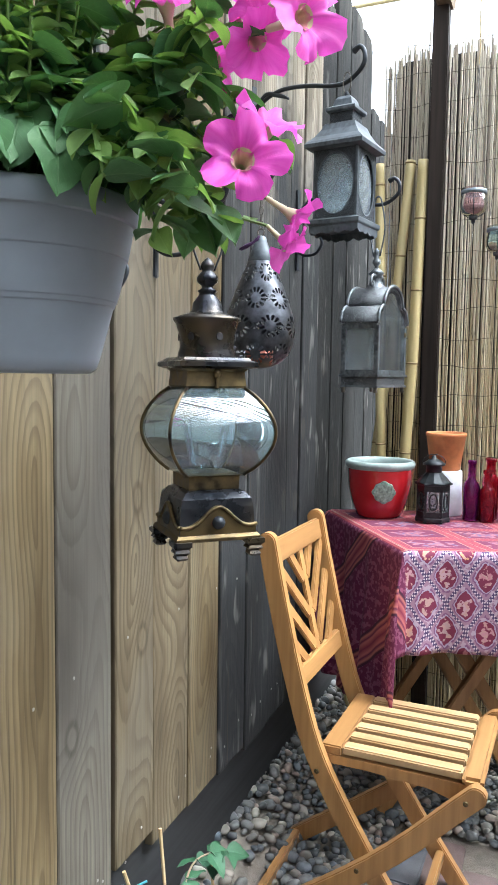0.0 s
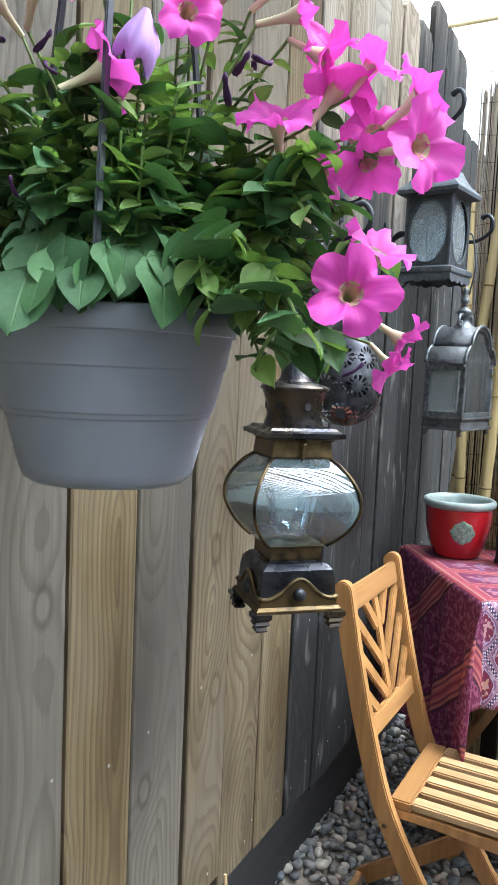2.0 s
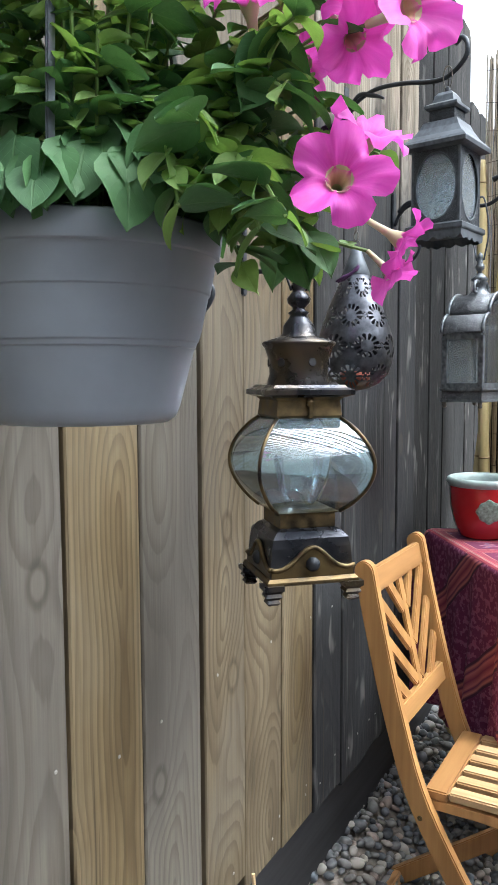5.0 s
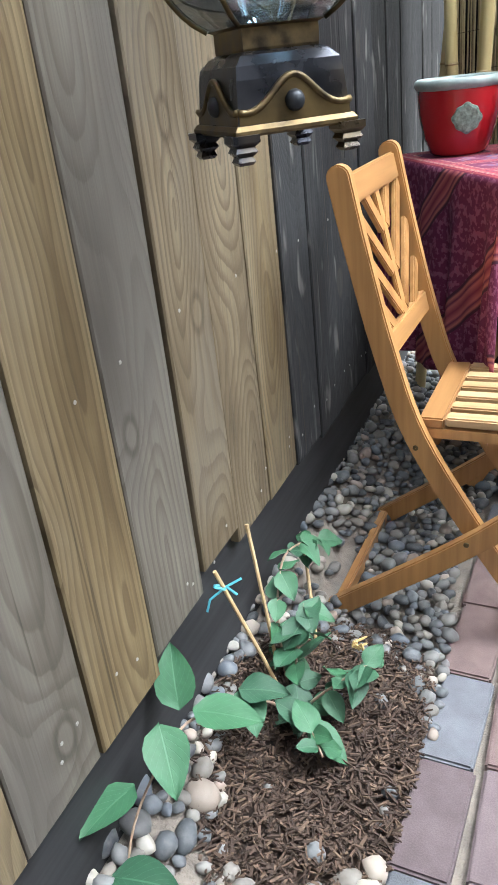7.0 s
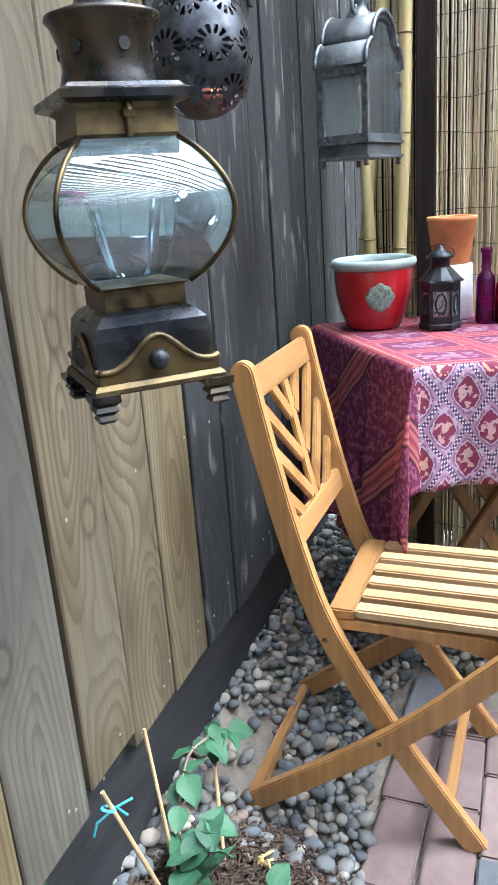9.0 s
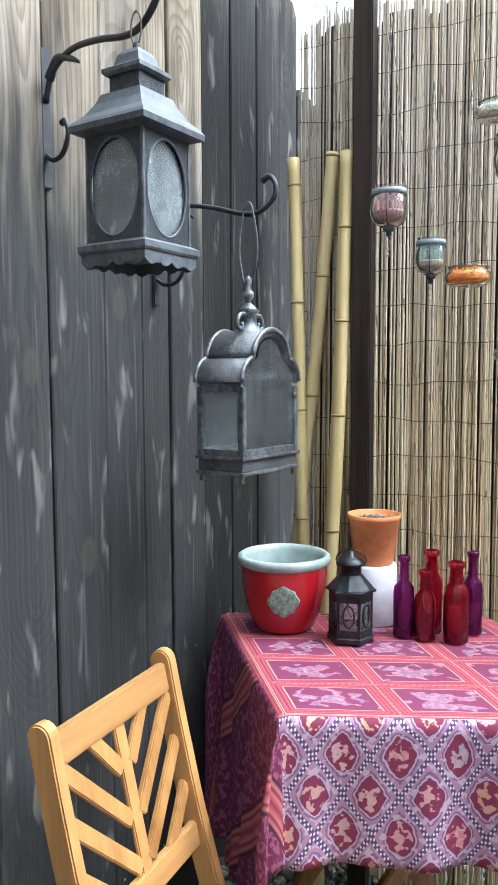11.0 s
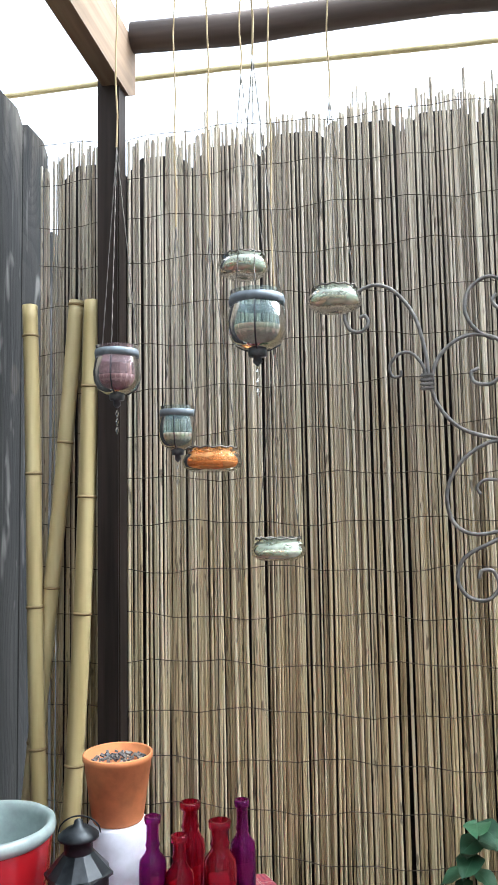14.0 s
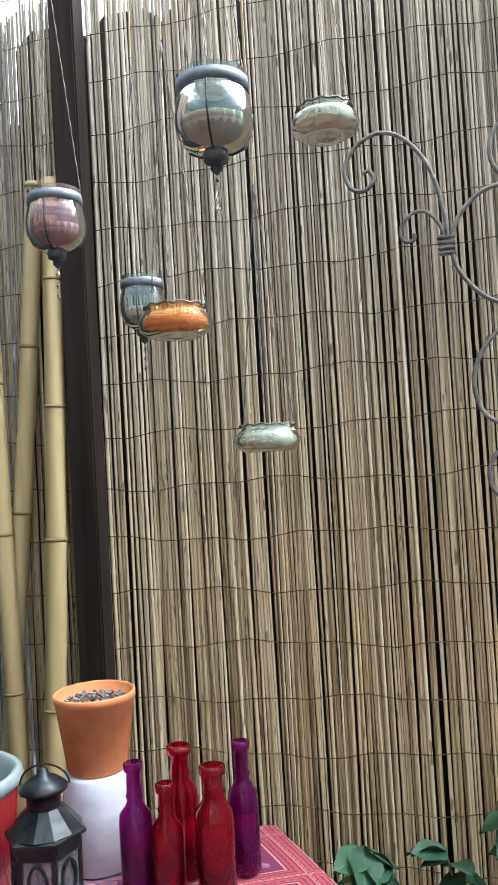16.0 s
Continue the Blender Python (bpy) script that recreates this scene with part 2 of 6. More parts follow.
M_IRON = metal("black_iron", (0.012, 0.015, 0.019), (0.05, 0.058, 0.07), 0.5, 0.45)
M_PEWTER = metal("antiqued_pewter_paint", (0.05, 0.058, 0.066), (0.22, 0.245, 0.265), 0.42, 0.55, 120)
M_SLATE = metal("slate_painted_metal", (0.045, 0.055, 0.066), (0.125, 0.145, 0.165), 0.5, 0.35, 90)
M_BRONZE = metal("antiqued_bronze", (0.014, 0.017, 0.024), (0.060, 0.062, 0.070), 0.28, 0.85, 30, (0.11, 0.085, 0.05))
M_GOLD = metal("rubbed_brass", (0.035, 0.028, 0.02), (0.21, 0.155, 0.075), 0.48, 0.9, 60)
M_WORN = metal("worn_brass", (0.018, 0.017, 0.018), (0.20, 0.145, 0.062), 0.36, 0.85, 26)
M_BLACK = metal("black_painted_tin", (0.008, 0.010, 0.012), (0.035, 0.042, 0.048), 0.4, 0.5, 80)
M_WIRE = mat("rusty_wire", (0.10, 0.078, 0.058), 0.75, 0.4)
M_SCROLL = metal("grey_scroll_iron", (0.12, 0.115, 0.108), (0.33, 0.32, 0.30), 0.6, 0.4, 70)
M_CHAIN = mat("chain_steel", (0.13, 0.12, 0.105), 0.55, 0.5)
M_SCREW = mat("screw_steel", (0.30, 0.29, 0.27), 0.45, 0.7)


def filigree(base, name, scale, cut=0.30):
    """Stamped filigree: a fine raised web with dark hollows."""
    m = metal(name, *base, 0.45, 0.5, 100)
    n = Nodes(m)
    v = n.voronoi(n.coords("Object"), scale, "Distance", "DISTANCE_TO_EDGE")
    w = n.step(v, 0.02, cut * 0.3)
    old = n.bsdf.inputs["Base Color"].links[0].from_socket
    n.color(n.mix(n.math("MULTIPLY", w, 0.6), old, (0.014, 0.016, 0.019)))
    n.bump(n.math("SUBTRACT", 1.0, w), 0.8, 0.002)
    return m


M_FILI = filigree(((0.07, 0.08, 0.09), (0.28, 0.30, 0.32)), "stamped_pewter", 300)
M_FILI_SLATE = filigree(((0.04, 0.05, 0.06), (0.13, 0.15, 0.17)), "stamped_slate_metal", 340)


def pierced_metal():
    """Teardrop shade: rows of pierced daisies, the holes being real openings."""
    m = mat("pierced_dark_steel", (0.09, 0.095, 0.105), 0.36, 0.85)
    n = Nodes(m)
    u, v, _ = split(n, n.coords("UV"))
    holes = None
    for rows, cols, off, petals, lo, hi in ((4.0, 7.0, 0.0, 12.0, 0.16, 0.43), (4.0, 7.0, 0.5, 6.0, 0.05, 0.13)):
        b = n.math("MULTIPLY", v, rows)
        row = n.math("FLOOR", b)
        a = n.math("ADD", n.math("MULTIPLY", u, cols), n.math("ADD", n.math("MULTIPLY", row, 0.5), off))
        x = n.math("SUBTRACT", n.math("FRACT", a), 0.5)
        y = n.math("SUBTRACT", n.math("FRACT", b), 0.5)
        rad = n.math("SQRT", n.math("ADD", n.math("MULTIPLY", x, x), n.math("MULTIPLY", y, y)))
        ang = n.math("ARCTAN2", y, x)
        pet = n.math("ABSOLUTE", n.math("SINE", n.math("MULTIPLY", ang, petals / 2.0)))
        mid = (lo + hi) / 2
        along = n.math("SUBTRACT", 1.0, n.math("ABSOLUTE", n.math("DIVIDE", n.math("SUBTRACT", rad, mid), (hi - lo) / 2)))
        hole = n.math("MULTIPLY", n.math("GREATER_THAN", pet, 0.62), n.math("GREATER_THAN", n.math("ADD", along, n.math("MULTIPLY", pet, 0.5)), 0.72))
        holes = hole if holes is None else n.math("MAXIMUM", holes, hole)
    band = n.math("MULTIPLY", n.math("GREATER_THAN", v, 0.02), n.math("LESS_THAN", v, 0.94))
    n.put(n.bsdf.inputs["Alpha"], n.math("SUBTRACT", 1.0, n.math("MULTIPLY", holes, band)))
    a = n.noise(n.coords("Object"), 60, 4)
    n.color(n.ramp(a, (0.35, (0.035, 0.038, 0.046)), (0.65, (0.11, 0.117, 0.135))))
    return m


M_PIERCED = pierced_metal()
M_COPPER = mat("copper_lining", (0.30, 0.10, 0.07), 0.4, 0.7)


def glass(name, color=(1, 1, 1), rough=0.02, alpha=0.25, ior=1.45, hazy=(0.55, 0.6, 0.62)):
    """Thin pane: clear where one looks straight through, with a mirror's gloss on top. A pale diffuse layer makes glass
    milky and, on lantern panes, paints in reflected sky.
    """
    m = bpy.data.materials.new(name)
    m.use_nodes = True
    t = m.node_tree
    out = t.nodes["Material Output"]
    t.nodes.remove(t.nodes["Principled BSDF"])
    tr = t.nodes.new("ShaderNodeBsdfTransparent")
    tr.inputs[0].default_value = (*color, 1)
    gl = t.nodes.new("ShaderNodeBsdfGlossy")
    gl.inputs["Roughness"].default_value = rough
    fr = t.nodes.new("ShaderNodeFresnel")
    fr.inputs[0].default_value = ior
    haze = t.nodes.new("ShaderNodeBsdfDiffuse")
    haze.inputs[0].default_value = (*hazy, 1)
    nz = t.nodes.new("ShaderNodeTexNoise")
    nz.inputs["Scale"].default_value = 4
    mr = t.nodes.new("ShaderNodeMath")
    mr.operation = "MULTIPLY"
    mr.inputs[1].default_value = alpha * 2
    t.links.new(nz.outputs[0], mr.inputs[0])
    m1 = t.nodes.new("ShaderNodeMixShader")
    m2 = t.nodes.new("ShaderNodeMixShader")
    t.links.new(mr.outputs[0], m1.inputs[0])
    t.links.new(tr.outputs[0], m1.inputs[1])
    t.links.new(haze.outputs[0], m1.inputs[2])
    t.links.new(fr.outputs[0], m2.inputs[0])
    t.links.new(m1.outputs[0], m2.inputs[1])
    t.links.new(gl.outputs[0], m2.inputs[2])
    t.links.new(m2.outputs[0], out.inputs[0])
    return m


# lantern panes: the pale diffuse layer stands in for the sky they reflect
M_PANE = glass("clear_lantern_pane", (0.95, 0.98, 0.99), 0.03, 0.06, 1.5, (0.66, 0.74, 0.79))
# the blue here is the sky's reflection put into the glass colour
M_BULGE = glass("sky_tinted_bevelled_pane", (0.70, 0.86, 0.92), 0.02, 0.17, 2.2, (0.45, 0.60, 0.68))
M_MILK = glass("milky_sky_lantern_pane", (0.80, 0.88, 0.92), 0.05, 0.26, 1.6, (0.55, 0.64, 0.69))
M_FROST = glass("hazy_lantern_pane", (0.92, 0.96, 0.97), 0.04, 0.14, 1.5, (0.62, 0.68, 0.71))
M_GREYPOT = mat("grey_plastic", (0.235, 0.275, 0.325), 0.36)
M_CLAY = mat("terracotta", (0.60, 0.225, 0.085), 0.75)
M_REDGLAZE = mat("red_glaze", (0.40, 0.012, 0.018), 0.15, Coat_Weight=0.5)
M_CELADON = mat("grey_green_glaze", (0.30, 0.37, 0.36), 0.3)
M_EMBLEM = mat("jade_medallion", (0.17, 0.24, 0.20), 0.55)
M_WHITEPOT = mat("pale_glazed_ceramic", (0.62, 0.65, 0.72), 0.4)
for m_, s_, amount_ in ((M_GREYPOT, 14, 0.10), (M_CLAY, 20, 0.28), (M_CELADON, 30, 0.2), (M_WHITEPOT, 26, 0.18), (M_EMBLEM, 150, 0.6)):
    n_ = Nodes(m_)
    c_ = tuple(n_.bsdf.inputs["Base Color"].default_value)[:3]
    q_ = n_.noise(n_.coords("Object"), s_, 5)
    n_.color(n_.ramp(q_, (0.3, tuple(v * (1 - amount_) for v in c_)), (0.7, tuple(min(0.9, v * (1 + amount_)) for v in c_))))
    n_.bump(q_, 0.12, 0.001)


def tinted_glass(name, color, rough=0.03):
    return mat(name, color, rough, 0.0, Transmission_Weight=0.92, IOR=1.45)


M_BOTTLE_RED = tinted_glass("red_bottle_glass", (0.62, 0.010, 0.055))
M_BOTTLE_PURPLE = tinted_glass("purple_bottle_glass", (0.40, 0.02, 0.32))
M_COLLAR = metal("blue_grey_tin", (0.11, 0.135, 0.155), (0.24, 0.28, 0.31), 0.55, 0.3, 90)
M_CUP_PINK = glass("rose_cup_glass", (0.94, 0.84, 0.85), 0.03, 0.13, 1.3, (0.62, 0.52, 0.54))
M_CUP_BLUE = glass("smoky_cup_glass", (0.84, 0.91, 0.90), 0.03, 0.13, 1.3, (0.52, 0.62, 0.64))
M_DISH_WHITE = glass("milky_dish_glass", (0.90, 0.95, 0.90), 0.12, 0.34, 1.15, (0.66, 0.72, 0.64))
M_DISH_ORANGE = glass("amber_dish_glass", (1.0, 0.78, 0.52), 0.10, 0.32, 1.15, (0.74, 0.42, 0.18))
M_WAX = mat("candle_wax", (0.62, 0.56, 0.42), 0.5, Subsurface_Weight=0.2)
M_WAX_ROSE = mat("rosy_wax", (0.42, 0.32, 0.30), 0.5)
M_WAX_ORANGE = mat("orange_wax", (0.72, 0.38, 0.14), 0.5)
M_CORD = mat("jute_cord", (0.46, 0.36, 0.20), 0.9)
M_BLUETIE = mat("blue_tie_tape", (0.10, 0.42, 0.52), 0.5)


def lit_through(m, amount, color):
    """Thin living tissue: part of the light passes through."""
    t = m.node_tree
    tr = t.nodes.new("ShaderNodeBsdfTranslucent")
    tr.inputs[0].default_value = (*color, 1)
    mx = t.nodes.new("ShaderNodeMixShader")
    mx.inputs[0].default_value = amount
    t.links.new(t.nodes["Principled BSDF"].outputs[0], mx.inputs[1])
    t.links.new(tr.outputs[0], mx.inputs[2])
    t.links.new(mx.outputs[0], t.nodes["Material Output"].inputs[0])


def leaf_material(name, dark, light, vein):
    m = mat(name, rough=0.6)
    n = Nodes(m)
    u, v, _ = split(n, n.coords("UV"))
    r = n.math("FRACT", n.math("ADD", n.random(), n.island()))
    a = n.noise(n.coords("UV"), 7, 3)
    c = n.ramp(n.math("ADD", n.math("MULTIPLY", a, 0.4), n.math("MULTIPLY", r, 0.6)), (0.2, dark), (0.8, light))
    mid = n.math("ABSOLUTE", n.math("SUBTRACT", u, 0.5))
    side = n.math("ABSOLUTE", n.math("SINE", n.math("MULTIPLY", n.math("SUBTRACT", v, n.math("MULTIPLY", mid, 0.9)), 22.0)))
    w = n.math("MAXIMUM", n.math("SUBTRACT", 1.0, n.step(mid, 0.008, 0.03)), n.math("MULTIPLY", n.math("SUBTRACT", 1.0, n.step(side, 0.03, 0.16)), 0.5))
    n.color(n.mix(n.math("MULTIPLY", w, 0.35), c, vein))
    n.bump(n.math("SUBTRACT", 1.0, w), 0.35, 0.001)
    n.bsdf.inputs["Subsurface Weight"].default_value = 0.0
    n.bsdf.inputs["Sheen Weight"].default_value = 0.03
    return m


M_LEAF = leaf_material("petunia_leaf", (0.030, 0.098, 0.032), (0.080, 0.200, 0.068), (0.13, 0.24, 0.10))
M_SPRIG = leaf_material("petunia_young_leaf", (0.070, 0.16, 0.040), (0.20, 0.33, 0.085), (0.24, 0.36, 0.12))
M_VINE = leaf_material("honeysuckle_leaf", (0.016, 0.066, 0.032), (0.036, 0.125, 0.055), (0.09, 0.20, 0.11))
M_STEM = mat("green_stem", (0.12, 0.20, 0.05), 0.6)
M_VINESTEM = mat("red_brown_stem", (0.28, 0.20, 0.14), 0.6)


def petal_material():
    m = mat("pink_petal", rough=0.55)
    n = Nodes(m)
    u, v, _ = split(n, n.coords("UV"))
    streak = n.noise(combine(n, n.math("MULTIPLY", u, 60.0), n.math("MULTIPLY", v, 2.0)), 1.0, 3)
    r = n.random()
    c = n.ramp(n.math("ADD", n.math("MULTIPLY", streak, 0.6), n.math("MULTIPLY", r, 0.35)), (0.2, (0.66, 0.035, 0.46)), (0.75, (0.88, 0.19, 0.69)))
    c = n.mix(n.math("SUBTRACT", 1.0, n.step(v, 0.10, 0.34)), c, (0.80, 0.66, 0.42))
    n.color(c)
    n.bump(streak, 0.25, 0.001)
    n.put(n.bsdf.inputs["Subsurface Weight"], 0.25)
    n.bsdf.inputs["Subsurface Radius"].default_value = (0.01, 0.004, 0.006)
    return m


M_PETAL = petal_material()
lit_through(M_PETAL, 0.38, (0.90, 0.12, 0.66))
lit_through(M_SPRIG, 0.30, (0.26, 0.46, 0.07))
lit_through(M_LEAF, 0.12, (0.14, 0.32, 0.06))
M_TUBE = mat("pale_flower_tube", (0.58, 0.55, 0.34), 0.6)
M_LILAC = mat("fading_lilac_petal", (0.46, 0.30, 0.66), 0.6)
M_WITHER = mat("withered_purple_petal", (0.050, 0.014, 0.075), 0.75)


def stone_material():
    m = mat("river_pebble", rough=0.62)
    n = Nodes(m)
    r = n.math("FRACT", n.math("ADD", n.random(), n.island()))
    a = n.noise(n.coords("Object"), 70, 5)
    c = n.ramp(r, (0.0, (0.035, 0.040, 0.046)), (0.22, (0.085, 0.095, 0.105)), (0.38, (0.16, 0.16, 0.155)), (0.52, (0.075, 0.095, 0.120)), (0.66, (0.17, 0.150, 0.122)), (0.78, (0.11, 0.115, 0.115)), (0.90, (0.36, 0.335, 0.285)), (1.0, (0.19, 0.130, 0.100)))
    n.color(n.mix(n.ramp(a, (0.4, 0.0), (0.75, 0.28)), c, (0.30, 0.30, 0.29)))
    n.bump(a, 0.2, 0.001)
    return m


M_STONE = stone_material()
M_CHIP = mat("bark_mulch", rough=0.85)
n_ = Nodes(M_CHIP)
n_.color(n_.mix(n_.noise(n_.coords("Object", (60, 60, 60)), 1.0, 3), n_.ramp(n_.island(), (0.0, (0.020, 0.013, 0.010)), (0.6, (0.055, 0.034, 0.023)), (1.0, (0.19, 0.130, 0.088))), (0.05, 0.03, 0.02)))


def ground_material():
    m = mat("sandy_soil", rough=0.95)
    n = Nodes(m)
    a = n.noise(n.coords("Object"), 30, 6)
    b = n.noise(n.coords("Object"), 260, 4)
    n.color(n.mix(b, n.ramp(a, (0.35, (0.10, 0.085, 0.07)), (0.65, (0.25, 0.215, 0.175))), (0.20, 0.18, 0.155)))
    n.bump(n.math("ADD", a, b), 0.7, 0.004)
    return m


M_SOIL = ground_material()
M_MULCHBED = mat("dark_mulch_bed", rough=0.95)
n_ = Nodes(M_MULCHBED)
n_.color(n_.ramp(n_.noise(n_.coords("Object"), 120, 5), (0.35, (0.012, 0.008, 0.006)), (0.7, (0.055, 0.033, 0.022))))


def paver_material(name, dark, light):
    m = mat(name, rough=0.88)
    n = Nodes(m)
    r = n.random()
    a = n.noise(n.coords("Object"), 18, 5)
    b = n.noise(n.coords("Object"), 420, 3)
    f = n.math("ADD", n.math("MULTIPLY", a, 0.45), n.math("ADD", n.math("MULTIPLY", b, 0.35), n.math("MULTIPLY", r, 0.25)))
    n.color(n.ramp(f, (0.35, dark), (0.75, light)))
    n.bump(n.math("ADD", b, a), 0.45, 0.0015)
    return m


M_PAVER_RED = paver_material("rose_concrete_paver", (0.125, 0.088, 0.083), (0.27, 0.198, 0.19))
M_PAVER_GREY = paver_material("grey_concrete_paver", (0.075, 0.080, 0.092), (0.185, 0.193, 0.215))
M_PAVER_PLUM = paver_material("plum_concrete_paver", (0.085, 0.064, 0.068), (0.185, 0.145, 0.152))


def cloth_material():
    """Block-printed cotton: panels between striped bands on top, a hexagon lattice on the hanging sides."""
    m = mat("printed_cotton", rough=0.85)
    n = Nodes(m)
    u, v, _ = split(n, n.coords("UV"))
    maroon, deep = (0.120, 0.006, 0.052), (0.045, 0.004, 0.026)
    pink, coral, cream = (0.20, 0.011, 0.045), (0.33, 0.060, 0.062), (0.45, 0.24, 0.18)
    lilac, blue = (0.15, 0.055, 0.14), (0.055, 0.035, 0.11)

    def cell(a, size):
        return n.math("SUBTRACT", n.math("FRACT", n.math("DIVIDE", a, size)), 0.5)

    def near(a, centre, half):
        return n.math("LESS_THAN", n.math("ABSOLUTE", n.math("SUBTRACT", a, centre)), half)

    # panels
    cu, cv = n.math("ABSOLUTE", cell(u, 0.185)), n.math("ABSOLUTE", cell(v, 0.125))
    edge = n.math("MAXIMUM", n.math("MULTIPLY", n.math("SUBTRACT", cu, 0.37), 7.7), n.math("MULTIPLY", n.math("SUBTRACT", cv, 0.35), 6.67))
    stripes = n.ramp(edge, (0.0, maroon), (0.02, cream), (0.14, pink), (0.30, coral), (0.42, maroon), (0.50, pink), (0.60, coral), (0.74, pink), (0.9, cream), (0.97, maroon))
    stripes.node.color_ramp.interpolation = "CONSTANT"
    bead = n.math("LESS_THAN", n.math("ADD", n.math("POWER", cell(u, 0.012), 2.0), n.math("POWER", cell(v, 0.012), 2.0)), 0.06)
    stripes = n.mix(n.math("MULTIPLY", bead, n.math("GREATER_THAN", edge, 0.45)), stripes, (0.34, 0.04, 0.06))
    # animal-like motifs in the panels: soft blobs of rose and slate
    blob = n.noise(combine(n, n.math("MULTIPLY", u, 34.0), n.math("MULTIPLY", v, 46.0)), 1.0, 2, 0.4, 0.6)
    centre = n.math("SUBTRACT", 1.0, n.math("MAXIMUM", n.math("MULTIPLY", cu, 2.9), n.math("MULTIPLY", cv, 3.3)))
    motif = n.step(n.math("ADD", blob, n.math("MULTIPLY", centre, 0.28)), 0.60, 0.63)
    tint = n.noise(combine(n, n.math("MULTIPLY", u, 90.0), n.math("MULTIPLY", v, 90.0)), 1.0, 2)
    inside = n.mix(n.math("MULTIPLY", motif, 0.9), maroon, n.ramp(tint, (0.38, (0.11, 0.12, 0.24)), (0.5, (0.26, 0.10, 0.14)), (0.65, (0.40, 0.22, 0.23))))
    top = n.mix(n.math("GREATER_THAN", edge, 0.0), inside, stripes)
    # lattice field
    warp = n.math("MULTIPLY", n.math("SUBTRACT", n.noise(combine(n, n.math("MULTIPLY", u, 9.0), n.math("MULTIPLY", v, 9.0)), 1.0, 2), 0.5), 0.03)
    a = n.math("ADD", warp, n.math("ADD", n.math("MULTIPLY", u, 0.82), n.math("MULTIPLY", v, 0.57)))
    b = n.math("SUBTRACT", n.math("MULTIPLY", u, 0.82), n.math("MULTIPLY", v, 0.57))
    ca, cb = cell(a, 0.074), cell(b, 0.074)
    line = n.math("MAXIMUM", n.math("ABSOLUTE", ca), n.math("ABSOLUTE", cb))
    lat = n.math("GREATER_THAN", line, 0.445)
    dots = n.math("GREATER_THAN", n.math("MULTIPLY", n.math("SINE", n.math("MULTIPLY", a, 720.0)), n.math("SINE", n.math("MULTIPLY", b, 720.0))), 0.30)
    euclid = n.math("SQRT", n.math("ADD", n.math("POWER", ca, 2.0), n.math("POWER", cb, 2.0)))
    rad = n.math("ADD", n.math("MULTIPLY", euclid, 0.55), n.math("MULTIPLY", line, 0.50))
    jit = n.noise(combine(n, n.math("MULTIPLY", u, 70.0), n.math("MULTIPLY", v, 70.0)), 1.0, 2)
    rad = n.math("ADD", rad, n.math("MULTIPLY", n.math("SUBTRACT", jit, 0.5), 0.16))
    wn_ = n.t.nodes.new("ShaderNodeTexWhiteNoise")
    n.put(wn_.inputs["Vector"], combine(n, n.math("FLOOR", n.math("DIVIDE", a, 0.074)), n.math("FLOOR", n.math("DIVIDE", b, 0.074))))
    pick = wn_.outputs["Value"]
    hexa = n.ramp(rad, (0.0, (0.15, 0.008, 0.042)), (0.33, (0.34, 0.28, 0.40)), (0.365, (0.17, 0.07, 0.16)), (0.41, (0.28, 0.16, 0.24)))
    hexa.node.color_ramp.interpolation = "CONSTANT"
    # a beast or bird in each patch, in its own tint
    petals = n.noise(combine(n, n.math("MULTIPLY", u, 70.0), n.math("MULTIPLY", v, 70.0)), 1.0, 3, 0.5)
    shape = n.step(n.math("ADD", petals, n.math("MULTIPLY", n.math("SUBTRACT", 0.20, rad), 0.55)), 0.52, 0.55)
    tinted = n.mix(n.step(tint, 0.45, 0.6), n.ramp(pick, (0.0, (0.42, 0.10, 0.13)), (0.4, (0.46, 0.30, 0.34)), (0.7, (0.52, 0.24, 0.10)), (1.0, (0.24, 0.25, 0.38))), (0.44, 0.26, 0.24))
    hexa = n.mix(n.math("MULTIPLY", shape, n.math("LESS_THAN", rad, 0.31)), hexa, tinted)
    hexa = n.mix(n.math("MULTIPLY", n.math("GREATER_THAN", petals, 0.56), n.math("GREATER_THAN", rad, 0.365)), hexa, (0.40, 0.30, 0.38))
    field = n.mix(lat, hexa, n.mix(dots, blue, (0.56, 0.48, 0.54)))
    paisley = n.mix(n.math("MULTIPLY", n.step(jit, 0.50, 0.56), 0.85), maroon, n.mix(tint, (0.30, 0.04, 0.10), (0.24, 0.12, 0.20)))
    # where the panels end: bands on u (left hang) and v (front hang)
    front = n.math("LESS_THAN", v, -0.005)
    left = n.math("LESS_THAN", u, -0.30)
    col = n.mix(front, top, field)
    diag = n.math("ADD", n.math("MULTIPLY", u, 0.75), n.math("MULTIPLY", v, 0.66))
    band = near(cell(diag, 0.24), 0.0, 0.14)
    left_col = n.mix(band, paisley, n.ramp(n.math("ABSOLUTE", cell(diag, 0.24)), (0.0, (0.20, 0.015, 0.05)), (0.05, (0.50, 0.14, 0.13)), (0.07, maroon), (0.10, (0.50, 0.16, 0.13)), (0.12, deep)))
    col = n.mix(n.math("LESS_THAN", u, -0.012), col, left_col)
    weave = n.noise(combine(n, n.math("MULTIPLY", u, 900.0), n.math("MULTIPLY", v, 900.0)), 1.0, 2)
    n.color(n.mix(n.math("MULTIPLY", weave, 0.12), col, (0.30, 0.16, 0.22)))
    n.bump(weave, 0.15, 0.0005)
    return m


M_CLOTH = cloth_material()
# near black: the shade behind the reeds is in this wood's colour
M_BACK = plain_wood("shade_darkened_back_board", (0.006, 0.005, 0.005), (0.03, 0.025, 0.022), 1.0, 0.85, 2)
M_HOUSE = mat("plain_stucco", (0.50, 0.47, 0.42), 0.9)
